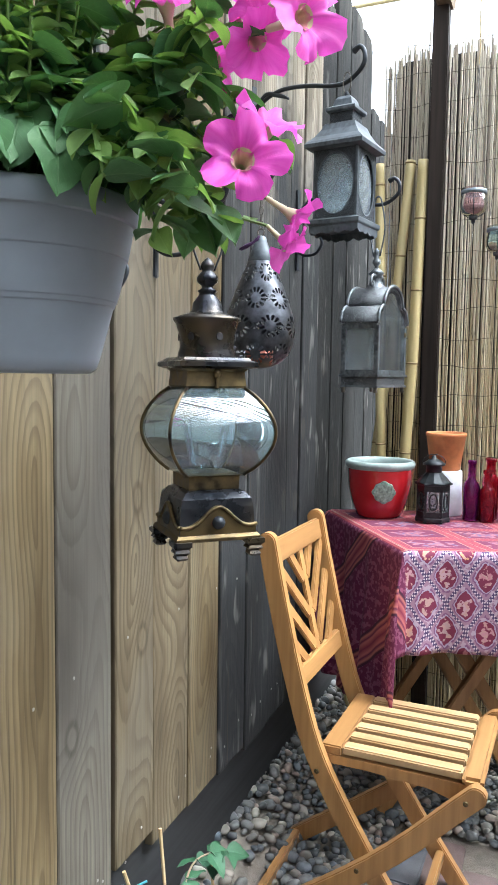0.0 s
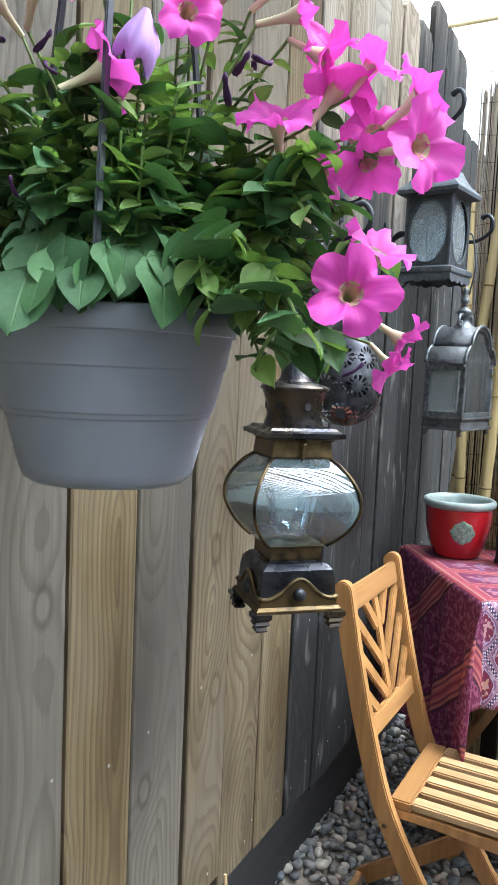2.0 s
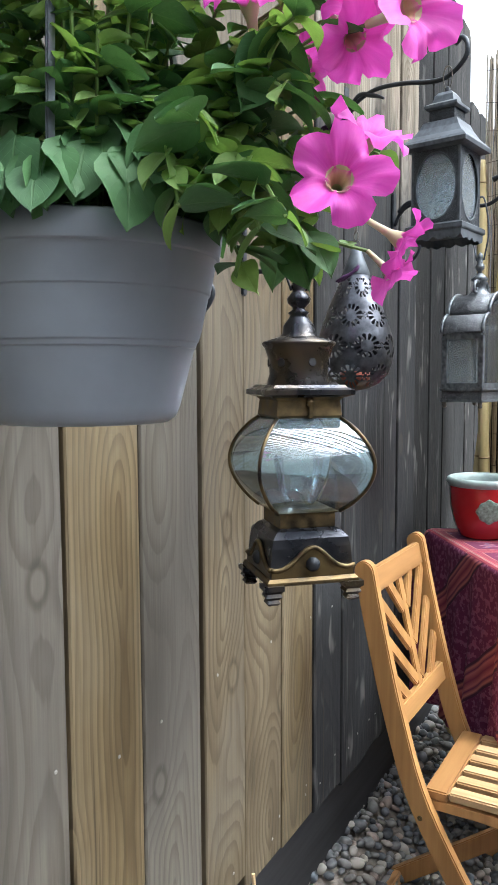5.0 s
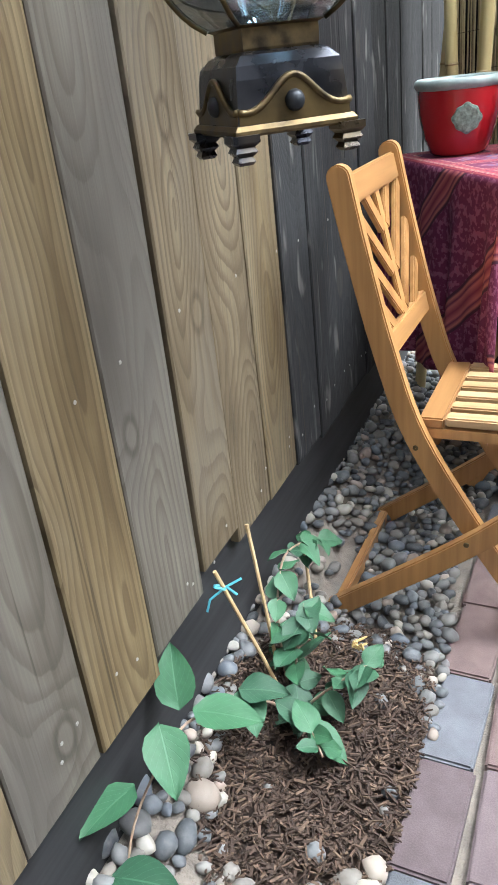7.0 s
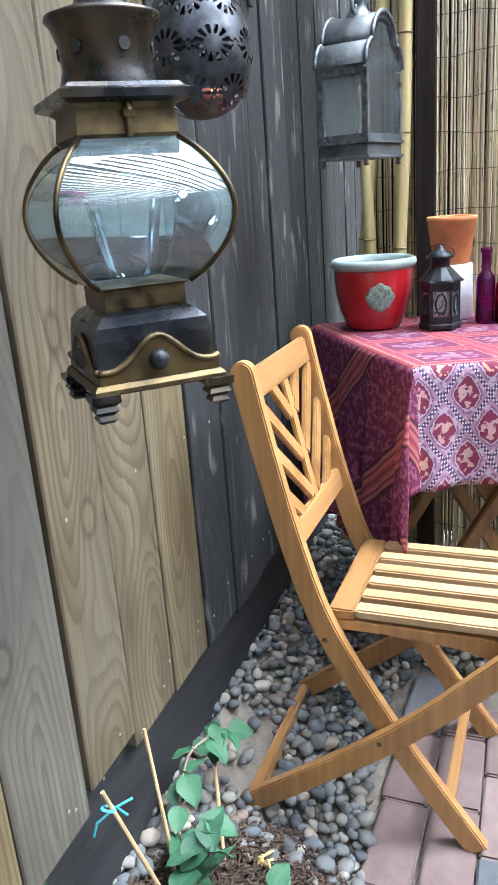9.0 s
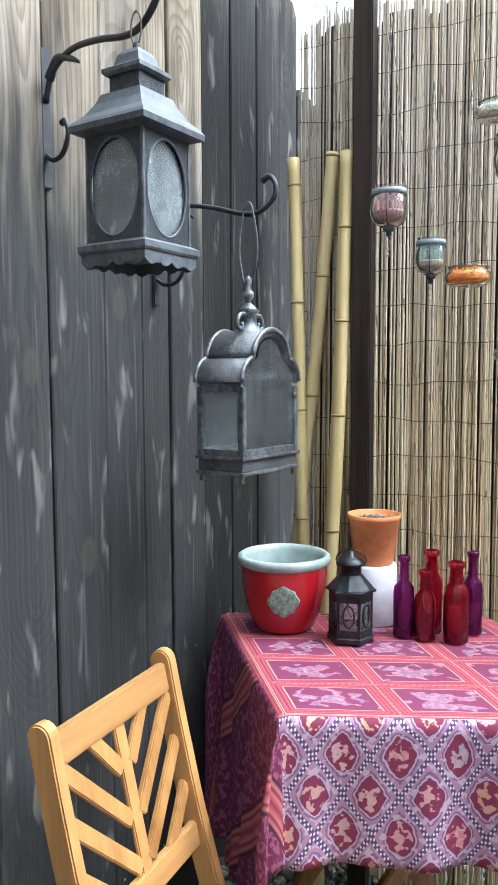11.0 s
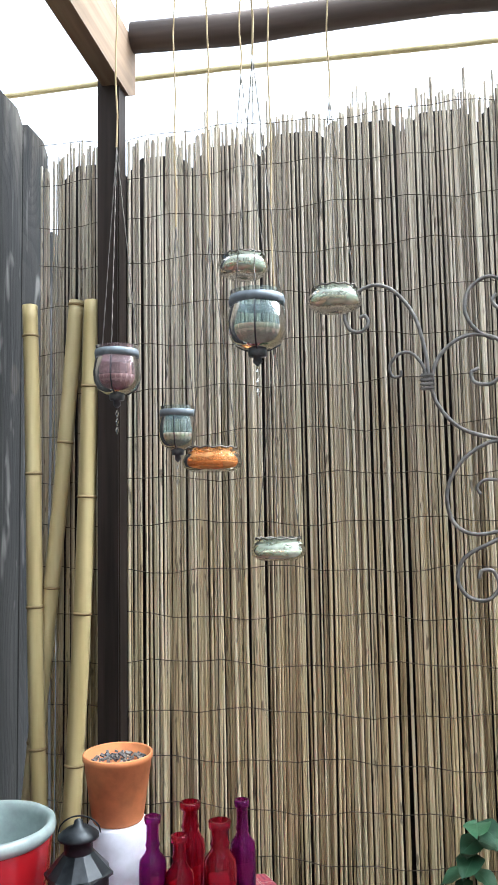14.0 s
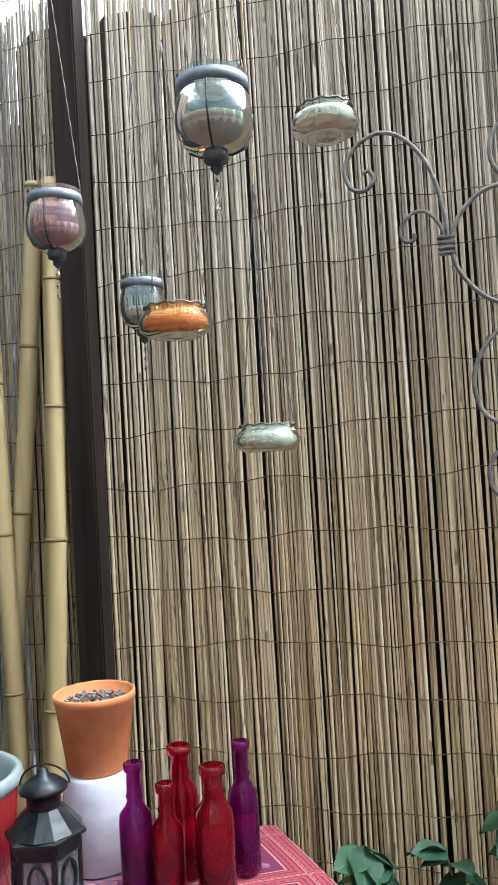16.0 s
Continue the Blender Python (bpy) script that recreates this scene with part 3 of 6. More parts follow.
n_ = Nodes(M_HOUSE)
n_.color(n_.ramp(n_.noise(n_.coords("Object"), 6, 5), (0.3, (0.42, 0.39, 0.35)), (0.7, (0.55, 0.52, 0.47))))


# ---- mesh helpers ----
def mesh_object(name, verts, faces, material, parent=None, label="", smooth=False, uvs=None):
    me = bpy.data.meshes.new(name)
    me.from_pydata([tuple(v) for v in verts], [], faces)
    if material:
        me.materials.append(material)
    if uvs:
        layer = me.uv_layers.new()
        for loop in me.loops:
            layer.data[loop.index].uv = uvs[loop.vertex_index]
    if smooth:
        me.shade_smooth()
    me.validate()
    ob = new(name, me)
    if parent:
        ob.parent = parent
    if label:
        ob["label"] = label
    return ob


def part(name, bm, material, parent, label="", smooth=False):
    me = bpy.data.meshes.new(name)
    bm.normal_update()
    bm.to_mesh(me)
    bm.free()
    me.materials.append(material)
    if smooth:
        me.shade_smooth()
    ob = new(name, me)
    if parent:
        ob.parent = parent
    if label:
        ob["label"] = label
    return ob


def thing(name, label, category, at=(0, 0, 0), rz=0.0, group="", kind=""):
    ob = new(name)
    ob.empty_display_size = 0.02
    ob.matrix_world = pose(*at, 0, 0, rz)
    return tagged(ob, label, category, group, kind)


def bm_box(lo, hi, bevel=0.0, m=None):
    bm = bmesh.new()
    bmesh.ops.create_cube(bm, size=1)
    for v in bm.verts:
        v.co = Vector([lo[k] + (hi[k] - lo[k]) * (v.co[k] + 0.5) for k in range(3)])
    if bevel:
        bmesh.ops.bevel(bm, geom=bm.edges[:], offset=bevel, segments=2, affect="EDGES")
    if m is not None:
        bmesh.ops.transform(bm, matrix=m, verts=bm.verts)
    return bm


def bm_bar(a, b, w, h, bevel=0.002, side=None):
    """A square-section bar from a to b; w across 'side', h across the third axis."""
    a, b = Vector(a), Vector(b)
    d = b - a
    z = d.normalized()
    s = Vector(side) if side else (Vector((0, 1, 0)) if abs(z.y) < 0.9 else Vector((1, 0, 0)))
    y = (s - z * s.dot(z)).normalized()
    x = y.cross(z)
    m = Matrix((x, y, z)).transposed().to_4x4()
    m.translation = a
    return bm_box((-h / 2, -w / 2, 0), (h / 2, w / 2, d.length), bevel, m)


def bm_lathe(profile, seg=32, closed_top=False, closed_bottom=False, squash=1.0):
    bm = bmesh.new()
    rings = []
    for r, z in profile:
        rings.append([bm.verts.new((r * math.cos(2 * math.pi * k / seg), squash * r * math.sin(2 * math.pi * k / seg), z)) for k in range(seg)])
    for a, b in zip(rings, rings[1:]):
        for k in range(seg):
            bm.faces.new((a[k], a[(k + 1) % seg], b[(k + 1) % seg], b[k]))
    if closed_bottom:
        bm.faces.new(list(reversed(rings[0])))
    if closed_top:
        bm.faces.new(rings[-1])
    return bm


def bm_tube(points, radius, seg=8, caps=True):
    """A tube along points; radius is a number or one per point."""
    pts = [Vector(p) for p in points]
    rad = [radius] * len(pts) if isinstance(radius, (int, float)) else list(radius)
    bm = bmesh.new()
    rings = []
    up = None
    for k, p in enumerate(pts):
        d = (pts[min(k + 1, len(pts) - 1)] - pts[max(k - 1, 0)]).normalized()
        if up is None:
            up = Vector((0, 0, 1)) if abs(d.z) < 0.9 else Vector((1, 0, 0))
        x = d.cross(up).normalized()
        up = x.cross(d).normalized()
        rings.append([bm.verts.new(p + rad[k] * (x * math.cos(2 * math.pi * j / seg) + up * math.sin(2 * math.pi * j / seg))) for j in range(seg)])
    for a, b in zip(rings, rings[1:]):
        for j in range(seg):
            bm.faces.new((a[j], a[(j + 1) % seg], b[(j + 1) % seg], b[j]))
    if caps:
        bm.faces.new(list(reversed(rings[0])))
        bm.faces.new(rings[-1])
    return bm


def smooth_path(points, n=8):
    """Catmull-Rom through the points."""
    p = [Vector(q) for q in points]
    p = [p[0] * 2 - p[1]] + p + [p[-1] * 2 - p[-2]]
    out = []
    for k in range(1, len(p) - 2):
        for j in range(n):
            t = j / n
            a, b, c, d = p[k - 1], p[k], p[k + 1], p[k + 2]
            out.append(0.5 * (2 * b + (c - a) * t + (2 * a - 5 * b + 4 * c - d) * t * t + (3 * b - a - 3 * c + d) * t ** 3))
    out.append(p[-2])
    return out


def bm_prism(outline, depth, axis="y"):
    """Extrude a 2D outline; axis y: outline in x, z; axis x: outline in y, z."""
    bm = bmesh.new()
    def at(a, b, d):
        return (a, d, b) if axis == "y" else (d, a, b)
    f = [bm.verts.new(at(a, b, 0)) for a, b in outline]
    g = [bm.verts.new(at(a, b, depth)) for a, b in outline]
    n = len(outline)
    bm.faces.new(f)
    bm.faces.new(list(reversed(g)))
    for k in range(n):
        bm.faces.new((f[k], g[k], g[(k + 1) % n], f[(k + 1) % n]))
    bmesh.ops.recalc_face_normals(bm, faces=bm.faces)
    return bm


def join_bm(*parts):
    out = bmesh.new()
    for b in parts:
        me = bpy.data.meshes.new("tmp")
        b.to_mesh(me)
        b.free()
        out.from_mesh(me)
        bpy.data.meshes.remove(me)
    return out


def move_bm(bm, m):
    bmesh.ops.transform(bm, matrix=m, verts=bm.verts)
    return bm


# ---- large structure ----
rnd = random.Random(5)
FENCE_X, REED_Y, BACK_Y = -0.74, 2.88, 2.955
ground = mesh_object("ground", [(-40, -40, -0.012), (40, -40, -0.012), (40, 40, -0.012), (-40, 40, -0.012)], [(0, 1, 2, 3)], M_SOIL)
tagged(ground, "bare sandy soil under the pebbles and pavers", "ground", kind="structure")

# rail and post skeleton of the fence behind the boards
wall_west = part("wall_west", bm_box((-0.83, -3.0, 1.95), (-0.775, 3.62, 2.03)), M_KICK, None)
tagged(wall_west, "tall weathered wooden board fence with dog-eared tops", "fence", kind="structure")
# added sheet behind the boards, only there to keep their gaps dark
part("backing_board", bm_box((-0.775, -3.0, 0.36), (-0.768, 3.62, 2.10)), M_KICK, wall_west, "added dark sheet that darkens the gaps between the boards")
part("rail", bm_box((-0.83, -3.0, 0.40), (-0.775, 3.3, 0.48)), M_KICK, wall_west)
part("kickboard", bm_box((-0.80, -3.0, -0.05), (-0.764, 3.62, 0.355), 0.003), M_KICK, wall_west, "dark kickboard along the ground")

def board_bm(w, h, t=0.017, ear=0.028):
    """A dog-eared board standing on its foot, its front face at x = 0."""
    o = [(0, 0), (w, 0), (w, h - ear), (w - ear, h), (ear, h), (0, h - ear)]
    bm = bm_prism(o, -t, "x")
    es = [e for e in bm.edges if all(abs(v.co.x) < 1e-6 for v in e.verts)]
    bmesh.ops.bevel(bm, geom=es, offset=0.0025, segments=1, affect="EDGES")
    return bm

EDGES = [1.14 - 0.1485 * k for k in range(22, 0, -1)] + [1.14, 1.287, 1.440, 1.575, 1.725, 1.873, 2.018, 2.170, 2.300, 2.405, 2.555, 2.708, 2.86, 3.012, 3.16, 3.31, 3.46, 3.61]
TOPS = {1.725: 2.17, 1.873: 2.215, 2.018: 2.215, 2.170: 2.215, 2.300: 2.235, 2.405: 2.25, 2.555: 2.26, 2.708: 2.375, 2.86: 2.36, 3.012: 2.35}
FEET = {1.14: 0.270, 1.287: 0.295, 1.440: 0.330, 1.575: 0.295, 1.725: 0.290, 1.873: 0.285}
TONES = {1.14: M_FENCE_TAN, 1.287: M_FENCE_GREY, 1.440: M_FENCE, 1.575: M_FENCE, 1.725: M_FENCE_TAN}
for a, b in zip(EDGES, EDGES[1:]):
    foot = FEET.get(a, 0.272 + rnd.uniform(-0.006, 0.006))
    top = TOPS.get(a, 2.14 + rnd.uniform(-0.01, 0.01))
    gap = rnd.uniform(0.0040, 0.0070)
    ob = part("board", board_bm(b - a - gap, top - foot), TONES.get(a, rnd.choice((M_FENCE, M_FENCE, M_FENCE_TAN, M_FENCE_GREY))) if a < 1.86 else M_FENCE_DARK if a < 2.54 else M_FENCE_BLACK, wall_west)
    ob.location = (FENCE_X + rnd.uniform(-0.004, 0.003), a + gap / 2, foot)
    ob.rotation_euler = (rnd.uniform(-0.002, 0.002), 0, rnd.uniform(-0.012, 0.012))

# screws along the feet and middle rail of the boards
screw_me = bm_lathe([(0.0001, 0.0010), (0.0022, 0.0008), (0.0028, 0)], 8)
first = part("screw", screw_me, M_SCREW, wall_west)
first.matrix_local = pose(FENCE_X + 0.004, 1.075, 0.36, 0, 90, 0)
for a, b in zip(EDGES, EDGES[1:]):
    if 0.4 < a < 2.9:
        for z in (rnd.uniform(0.33, 0.36), rnd.uniform(0.34, 0.38), rnd.uniform(0.70, 0.74)):
            s = new("screw", first.data)
            s.parent = wall_west
            s.matrix_local = pose(FENCE_X + 0.004, a + rnd.uniform(0.02, b - a - 0.02), z, 0, 90, 0)

# back fence behind the reed screen, coloured near black for the shade between reeds
wall_north = part("wall_north", bm_box((-0.61, BACK_Y + 0.02, 0.2), (2.6, BACK_Y + 0.06, 0.3)), M_KICK, None)
tagged(wall_north, "dog-eared board fence behind a reed screen, its shade in the colour", "fence", kind="structure")
x = -0.615
while x < 2.5:
    ob = part("board", board_bm(0.1505, 2.166 + rnd.uniform(-0.004, 0.004) + 0.06 * x, ear=0.034), M_BACK, wall_north)
    ob.matrix_local = pose(x + 0.146, BACK_Y, 0.06, 0, 0, 90) @ pose(0, 0, 0, 0, 0, 180)
    ob.location = (x, BACK_Y, 0.06)
    x += 0.1515

# unseen plain walls added behind and beside the camera: they close the yard and hold low light off the fence
for name, lo, hi in (("wall_south", (-0.85, -1.7, -0.05), (2.3, -1.5, 2.7)), ("wall_east", (2.1, -1.5, -0.05), (2.3, 3.3, 2.5))):
    w = part(name, bm_box(lo, hi), M_HOUSE, None)
    tagged(w, "added unseen wall that closes the yard and shades the fence", "wall", kind="structure")

# pergola
post = part("post", bm_box((-0.479, 2.815, -0.02), (-0.433, 2.862, 2.36), 0.003), M_POST, None)
tagged(post, "dark square wooden pergola post", "post", kind="structure")
beam_o = [(-2.6, 2.285), (2.86, 2.285), (2.905, 2.31), (2.905, 2.425), (-2.6, 2.425)]
beam = part("beam", bm_prism(beam_o, 0.042, "x"), M_BEAM, None)
beam.location.x = -0.468
tagged(beam, "weathered pergola beam with an angled end", "beam", kind="structure")
for yy, zz, x0, x1, r in ((2.885, 2.424, -0.425, 2.2, 0.031), (2.05, 2.47, -0.66, 2.2, 0.03), (1.15, 2.47, -0.62, 2.2, 0.03)):
    lg = part("crossbeam", bm_tube([(x0 + (x1 - x0) * k / 12, yy + 0.004 * math.sin(k * 1.7), zz + 0.004 * math.cos(k * 2.3)) for k in range(13)], [r * (1 + 0.05 * math.sin(k * 2.1)) for k in range(13)], 14), M_LOG, None, smooth=True)
    tagged(lg, "dark peeled log crossing the pergola beam", "beam", group="pergola logs", kind="structure")
for yy in (2.27, 2.42, 2.53, 2.62):
    lg = part("pole", bm_tube([(-0.6 + 2.8 * k / 10, yy, 2.445 + 0.003 * math.sin(k * 2.0)) for k in range(11)], 0.014, 10), M_BAMBOO, None, smooth=True)
    tagged(lg, "thin bamboo pole laid across the pergola", "pole", group="pergola poles", kind="structure")
# bamboo roof poles in dark log wood: their backlit shade is in the colour
for k in range(30):
    yy = -1.35 + 0.105 * k
    x0 = -0.28 + 0.03 * math.sin(k * 2.3)
    lg = part("pole", bm_tube([(x0 + (2.1 - x0) * j / 6, yy + 0.003 * math.sin(j * 2.0 + k), 2.535 + 0.004 * math.sin(j * 1.3 + k)) for j in range(7)], 0.024, 10), M_LOG, None, smooth=True)
    tagged(lg, "pergola roof pole, darkened to look backlit in the lantern glass", "pole", group="pergola roof poles", kind="structure")
line = part("pole", bm_tube([(-2.6 + 5.2 * k / 20, 3.05 + 0.004 * math.sin(k * 1.3), 2.432 + 0.003 * math.sin(k * 0.9)) for k in range(21)], 0.0068, 8), M_BAMBOO, None, smooth=True)
tagged(line, "thin yellow cane tied along the top of the fence", "pole", kind="structure")


# ---- ground cover ----
def paver_bm(l, w, h=0.05):
    return bm_box((-w / 2, -l / 2, -h), (w / 2, l / 2, 0), 0.004)

pavement = part("pavement", bm_box((-0.412, -3.0, -0.05), (4.0, 2.31, -0.022)), M_SOIL, None)
tagged(pavement, "mixed rose and grey concrete block paving", "paving", kind="structure")


# ---- hardware shared by several things ----
def bracket(y, z, reach, label, drop=0.10, tilt=0.0):
    """A wrought hook: a back plate on the fence, a swan-neck arm with a curled tip and a small lower scroll."""
    b = thing("wall_bracket", label, "bracket", (FENCE_X, y, z), tilt, group="curled iron brackets")
    part("plate", bm_box((0.0, -0.008, -drop - 0.05), (0.006, 0.008, 0.06), 0.002), M_IRON, b)
    r = reach
    arm = smooth_path([(0.006, 0, -0.02), (0.03, 0, 0.015), (r * 0.28, 0, 0.028), (r * 0.52, 0, 0.016), (r * 0.75, 0, -0.004), (r * 0.88, 0, -0.006), (r * 0.985, 0, 0.012), (r, 0, 0.034), (r - 0.012, 0, 0.050), (r - 0.028, 0, 0.046)], 6)
    part("arm", bm_tube(arm, [0.0045] * (len(arm) - 6) + [0.0048, 0.0052, 0.0056, 0.006, 0.0064, 0.0062], 10), M_IRON, b, smooth=True)
    leaf = smooth_path([(0.02, 0, 0.01), (0.05, 0, 0.03), (r * 0.30, 0, 0.014), (r * 0.36, 0, 0.004)], 5)
    part("leaf_ornament", bm_tube(leaf, [0.006 * (1 - k / len(leaf)) + 0.002 for k in range(len(leaf))], 8), M_IRON, b, smooth=True)
    low = smooth_path([(0.004, 0, -drop), (0.03, 0, -drop - 0.012), (0.062, 0, -drop - 0.008), (0.080, 0, -drop + 0.016), (0.070, 0, -drop + 0.036), (0.060, 0, -drop + 0.034)], 6)
    part("lower_scroll", bm_tube(low, [0.004] * (len(low) - 4) + [0.0046, 0.005, 0.0055, 0.005], 10), M_IRON, b, smooth=True)
    return b


def wire_loop(name, foot, half, height, parent, material=None, r=0.0012):
    """A hanging bail: two legs and a rounded top over foot."""
    x, y, z = foot
    pts = smooth_path([(x - half * 0.45, y, z), (x - half, y, z + height * 0.45), (x - half * 0.5, y, z + height * 0.9), (x, y, z + height), (x + half * 0.5, y, z + height * 0.9), (x + half, y, z + height * 0.45), (x + half * 0.45, y, z)], 5)
    return part(name, bm_tube(pts, r, 6), material or M_IRON, parent, smooth=True)


# ---- hanging things along the fence ----
def square_ring(w, z, n=1):
    return [(-w, -w, z), (w, -w, z), (w, w, z), (-w, w, z)]


def bm_square_stack(profile, bevel=0.0):
    """Stacked square sections (half width, z)."""
    bm = bmesh.new()
    rings = [[bm.verts.new(p) for p in square_ring(w, z)] for w, z in profile]
    for a, b in zip(rings, rings[1:]):
        for k in range(4):
            bm.faces.new((a[k], a[(k + 1) % 4], b[(k + 1) % 4], b[k]))
    bm.faces.new(list(reversed(rings[0])))
    bm.faces.new(rings[-1])
    return bm


def bronze_lantern():
    b = thing("lantern", "antiqued bronze lantern with bulging glass tinted for reflected sky", "lantern", (-0.532, 1.348, 0.923), 44)
    # feet and base
    for sx in (-1, 1):
        for sy in (-1, 1):
            part("foot", move_bm(bm_square_stack([(0.006, 0.004), (0.0085, 0.007), (0.0065, 0.011), (0.0105, 0.015), (0.0085, 0.019), (0.0125, 0.023), (0.0125, 0.029)]), pose(sx * 0.052, sy * 0.052, 0)), M_BRONZE, b)
    part("base_plate", bm_square_stack([(0.0575, 0.027), (0.0595, 0.029), (0.0595, 0.032), (0.0565, 0.036)]), M_GOLD, b, "rubbed brass edge of the base")
    part("base", bm_square_stack([(0.055, 0.036), (0.053, 0.052), (0.0515, 0.072), (0.0495, 0.083), (0.042, 0.091), (0.036, 0.094)]), M_BRONZE, b)
    for k in range(4):
        rot = pose(0, 0, 0, 0, 0, 90 * k)
        arch = [(-0.054 + 0.108 * j / 24, -0.055 + 0.0005, 0.043 + 0.030 * math.exp(-((j - 12) / 6.0) ** 2) + 0.004 * (abs(j - 12) / 12) ** 6) for j in range(25)]
        part("arch_moulding", move_bm(bm_tube(arch, 0.0032, 6), rot), M_GOLD, b, smooth=True)
        panel = [(x, z - 0.0022) for x, _, z in arch]
        part("panel", move_bm(bm_prism([(-0.0535, 0.0365)] + [(x * 0.985, z) for x, z in panel] + [(0.0535, 0.0365)], 0.001), rot @ pose(0, -0.0552, 0)), M_WORN, b, "worn brass panel under the arch")
        part("boss", move_bm(bm_lathe([(0.0095, 0), (0.009, 0.004), (0.006, 0.0075), (0.0005, 0.009)], 14, True), rot @ pose(0, -0.0535, 0.052, 90, 0, 0)), M_IRON, b, "dark round boss", smooth=True)
    part("neck", bm_square_stack([(0.036, 0.094), (0.0365, 0.096), (0.0365, 0.112), (0.041, 0.114)]), M_GOLD, b)
    # bulging glass: four curved panes and corner ribs
    prof = [(0.040 + 0.033 * math.sin(math.pi * j / 14) ** 0.8, 0.114 + 0.118 * j / 14) for j in range(15)]
    for k in range(4):
        rot = pose(0, 0, 0, 0, 0, 90 * k)
        verts, faces = [], []
        for w, z in prof:
            for j in range(9):
                s = -1 + 2 * j / 8
                verts.append(rot @ Vector((w * s, -(w + 0.008 * (1 - s * s) * (w - 0.039) / 0.033), z)))
        for i in range(14):
            for j in range(8):
                faces.append((i * 9 + j, i * 9 + j + 1, i * 9 + j + 10, i * 9 + j + 9))
        g = mesh_object("pane", verts, faces, M_BULGE, b, "bulging glass pane tinted blue for the sky it reflects", True)
        g.visible_shadow = False
        part("rib", move_bm(bm_tube([(w + 0.001, w + 0.001, z) for w, z in prof], 0.0024, 6), rot), M_WORN, b, smooth=True)
    part("candle_glass", bm_lathe([(0.018, 0.118), (0.024, 0.125), (0.030, 0.165), (0.034, 0.185)], 20), M_PANE, b, "clear inner candle glass", True)
    part("collar", bm_square_stack([(0.040, 0.232), (0.0425, 0.235), (0.0405, 0.254), (0.045, 0.258)]), M_GOLD, b)
    part("ledge", bm_square_stack([(0.047, 0.258), (0.055, 0.261), (0.055, 0.267), (0.048, 0.2695), (0.045, 0.273)]), M_BRONZE, b)
    part("drum", bm_lathe([(0.041, 0.271), (0.040, 0.279), (0.0375, 0.287), (0.0385, 0.305), (0.044, 0.320), (0.0475, 0.324), (0.047, 0.327), (0.026, 0.334)], 36), M_BRONZE, b, smooth=True)
    for k in range(6):
        a = 2 * math.pi * k / 6 + 1.7
        part("vent_hole", move_bm(bm_lathe([(0.0055, 0.0), (0.005, 0.001), (0.0001, 0.001)], 12), pose(0.0385 * math.cos(a), 0.0385 * math.sin(a), 0.301, 0, 90, math.degrees(a))), M_KICK, b, "dark vent hole")
    part("finial", bm_lathe([(0.026, 0.333), (0.021, 0.338), (0.020, 0.348), (0.013, 0.357), (0.011, 0.361), (0.014, 0.364), (0.008, 0.368), (0.008, 0.371), (0.014, 0.376), (0.015, 0.382), (0.010, 0.389), (0.007, 0.391), (0.010, 0.396), (0.0085, 0.402), (0.004, 0.407), (0.0005, 0.410)], 20), M_BRONZE, b, "turned bronze finial", True)
    part("clasp", join_bm(bm_lathe([(0.005, 0.247), (0.006, 0.252), (0.003, 0.257), (0.0005, 0.259)], 10), bm_box((-0.0025, -0.002, 0.232), (0.0025, 0.002, 0.25), 0.001)), M_GOLD, b).location = (0, -0.045, 0)
    wire_loop("bail", (0, 0, 0.392), 0.022, 0.085, b, M_IRON, 0.0015)
    return b


bracket(1.348, 1.402, 0.235, "black curled iron bracket holding the bronze lantern")
bronze_lantern()


def teardrop_lantern():
    b = thing("pendant_lantern", "dark steel teardrop lantern pierced with daisies", "lantern", (-0.541, 1.572, 1.184))
    b.scale = (0.97, 0.97, 1.0)
    prof = [(0.002, 0.0), (0.020, 0.003), (0.038, 0.011), (0.052, 0.026), (0.059, 0.045), (0.0605, 0.063), (0.057, 0.085), (0.049, 0.110), (0.039, 0.135), (0.029, 0.158), (0.021, 0.176)]
    seg = 40
    verts, faces, uvs = [], [], []
    for i, (r, z) in enumerate(prof):
        for k in range(seg + 1):
            a = 2 * math.pi * k / seg
            verts.append((r * math.cos(a), r * math.sin(a), z))
            uvs.append((k / seg, z / 0.176 * 0.98))
    for i in range(len(prof) - 1):
        for k in range(seg):
            faces.append((i * (seg + 1) + k, i * (seg + 1) + k + 1, (i + 1) * (seg + 1) + k + 1, (i + 1) * (seg + 1) + k))
    mesh_object("shade", verts, faces, M_PIERCED, b, "pierced dark steel shade", True, uvs)
    part("neck", bm_lathe([(0.0215, 0.174), (0.0225, 0.177), (0.0165, 0.192), (0.0105, 0.206), (0.0085, 0.214), (0.001, 0.217)], 24), M_SLATE, b, smooth=True)
    part("candle_cup", bm_lathe([(0.001, 0.004), (0.022, 0.006), (0.024, 0.03), (0.022, 0.03), (0.02, 0.01)], 20), M_COPPER, b, "copper candle cup inside", True)
    ring = [(0.006 * math.cos(a), 0, 0.222 + 0.006 * math.sin(a)) for a in [2 * math.pi * k / 14 for k in range(15)]]
    part("ring", bm_tube(ring, 0.0012, 6), M_CHAIN, b)
    links = []
    for k in range(5):
        o = [(0.0035 * math.cos(a), 0, 0.0075 * math.sin(a)) for a in [2 * math.pi * j / 10 for j in range(11)]]
        links.append(move_bm(bm_tube(o, 0.001, 5), pose(0, 0, 0.234 + 0.0115 * k, 0, 0, 90 * (k % 2))))
    part("chain", join_bm(*links), M_CHAIN, b)
    return b


bracket(1.572, 1.489, 0.225, "black curled iron bracket holding the teardrop lantern")
teardrop_lantern()


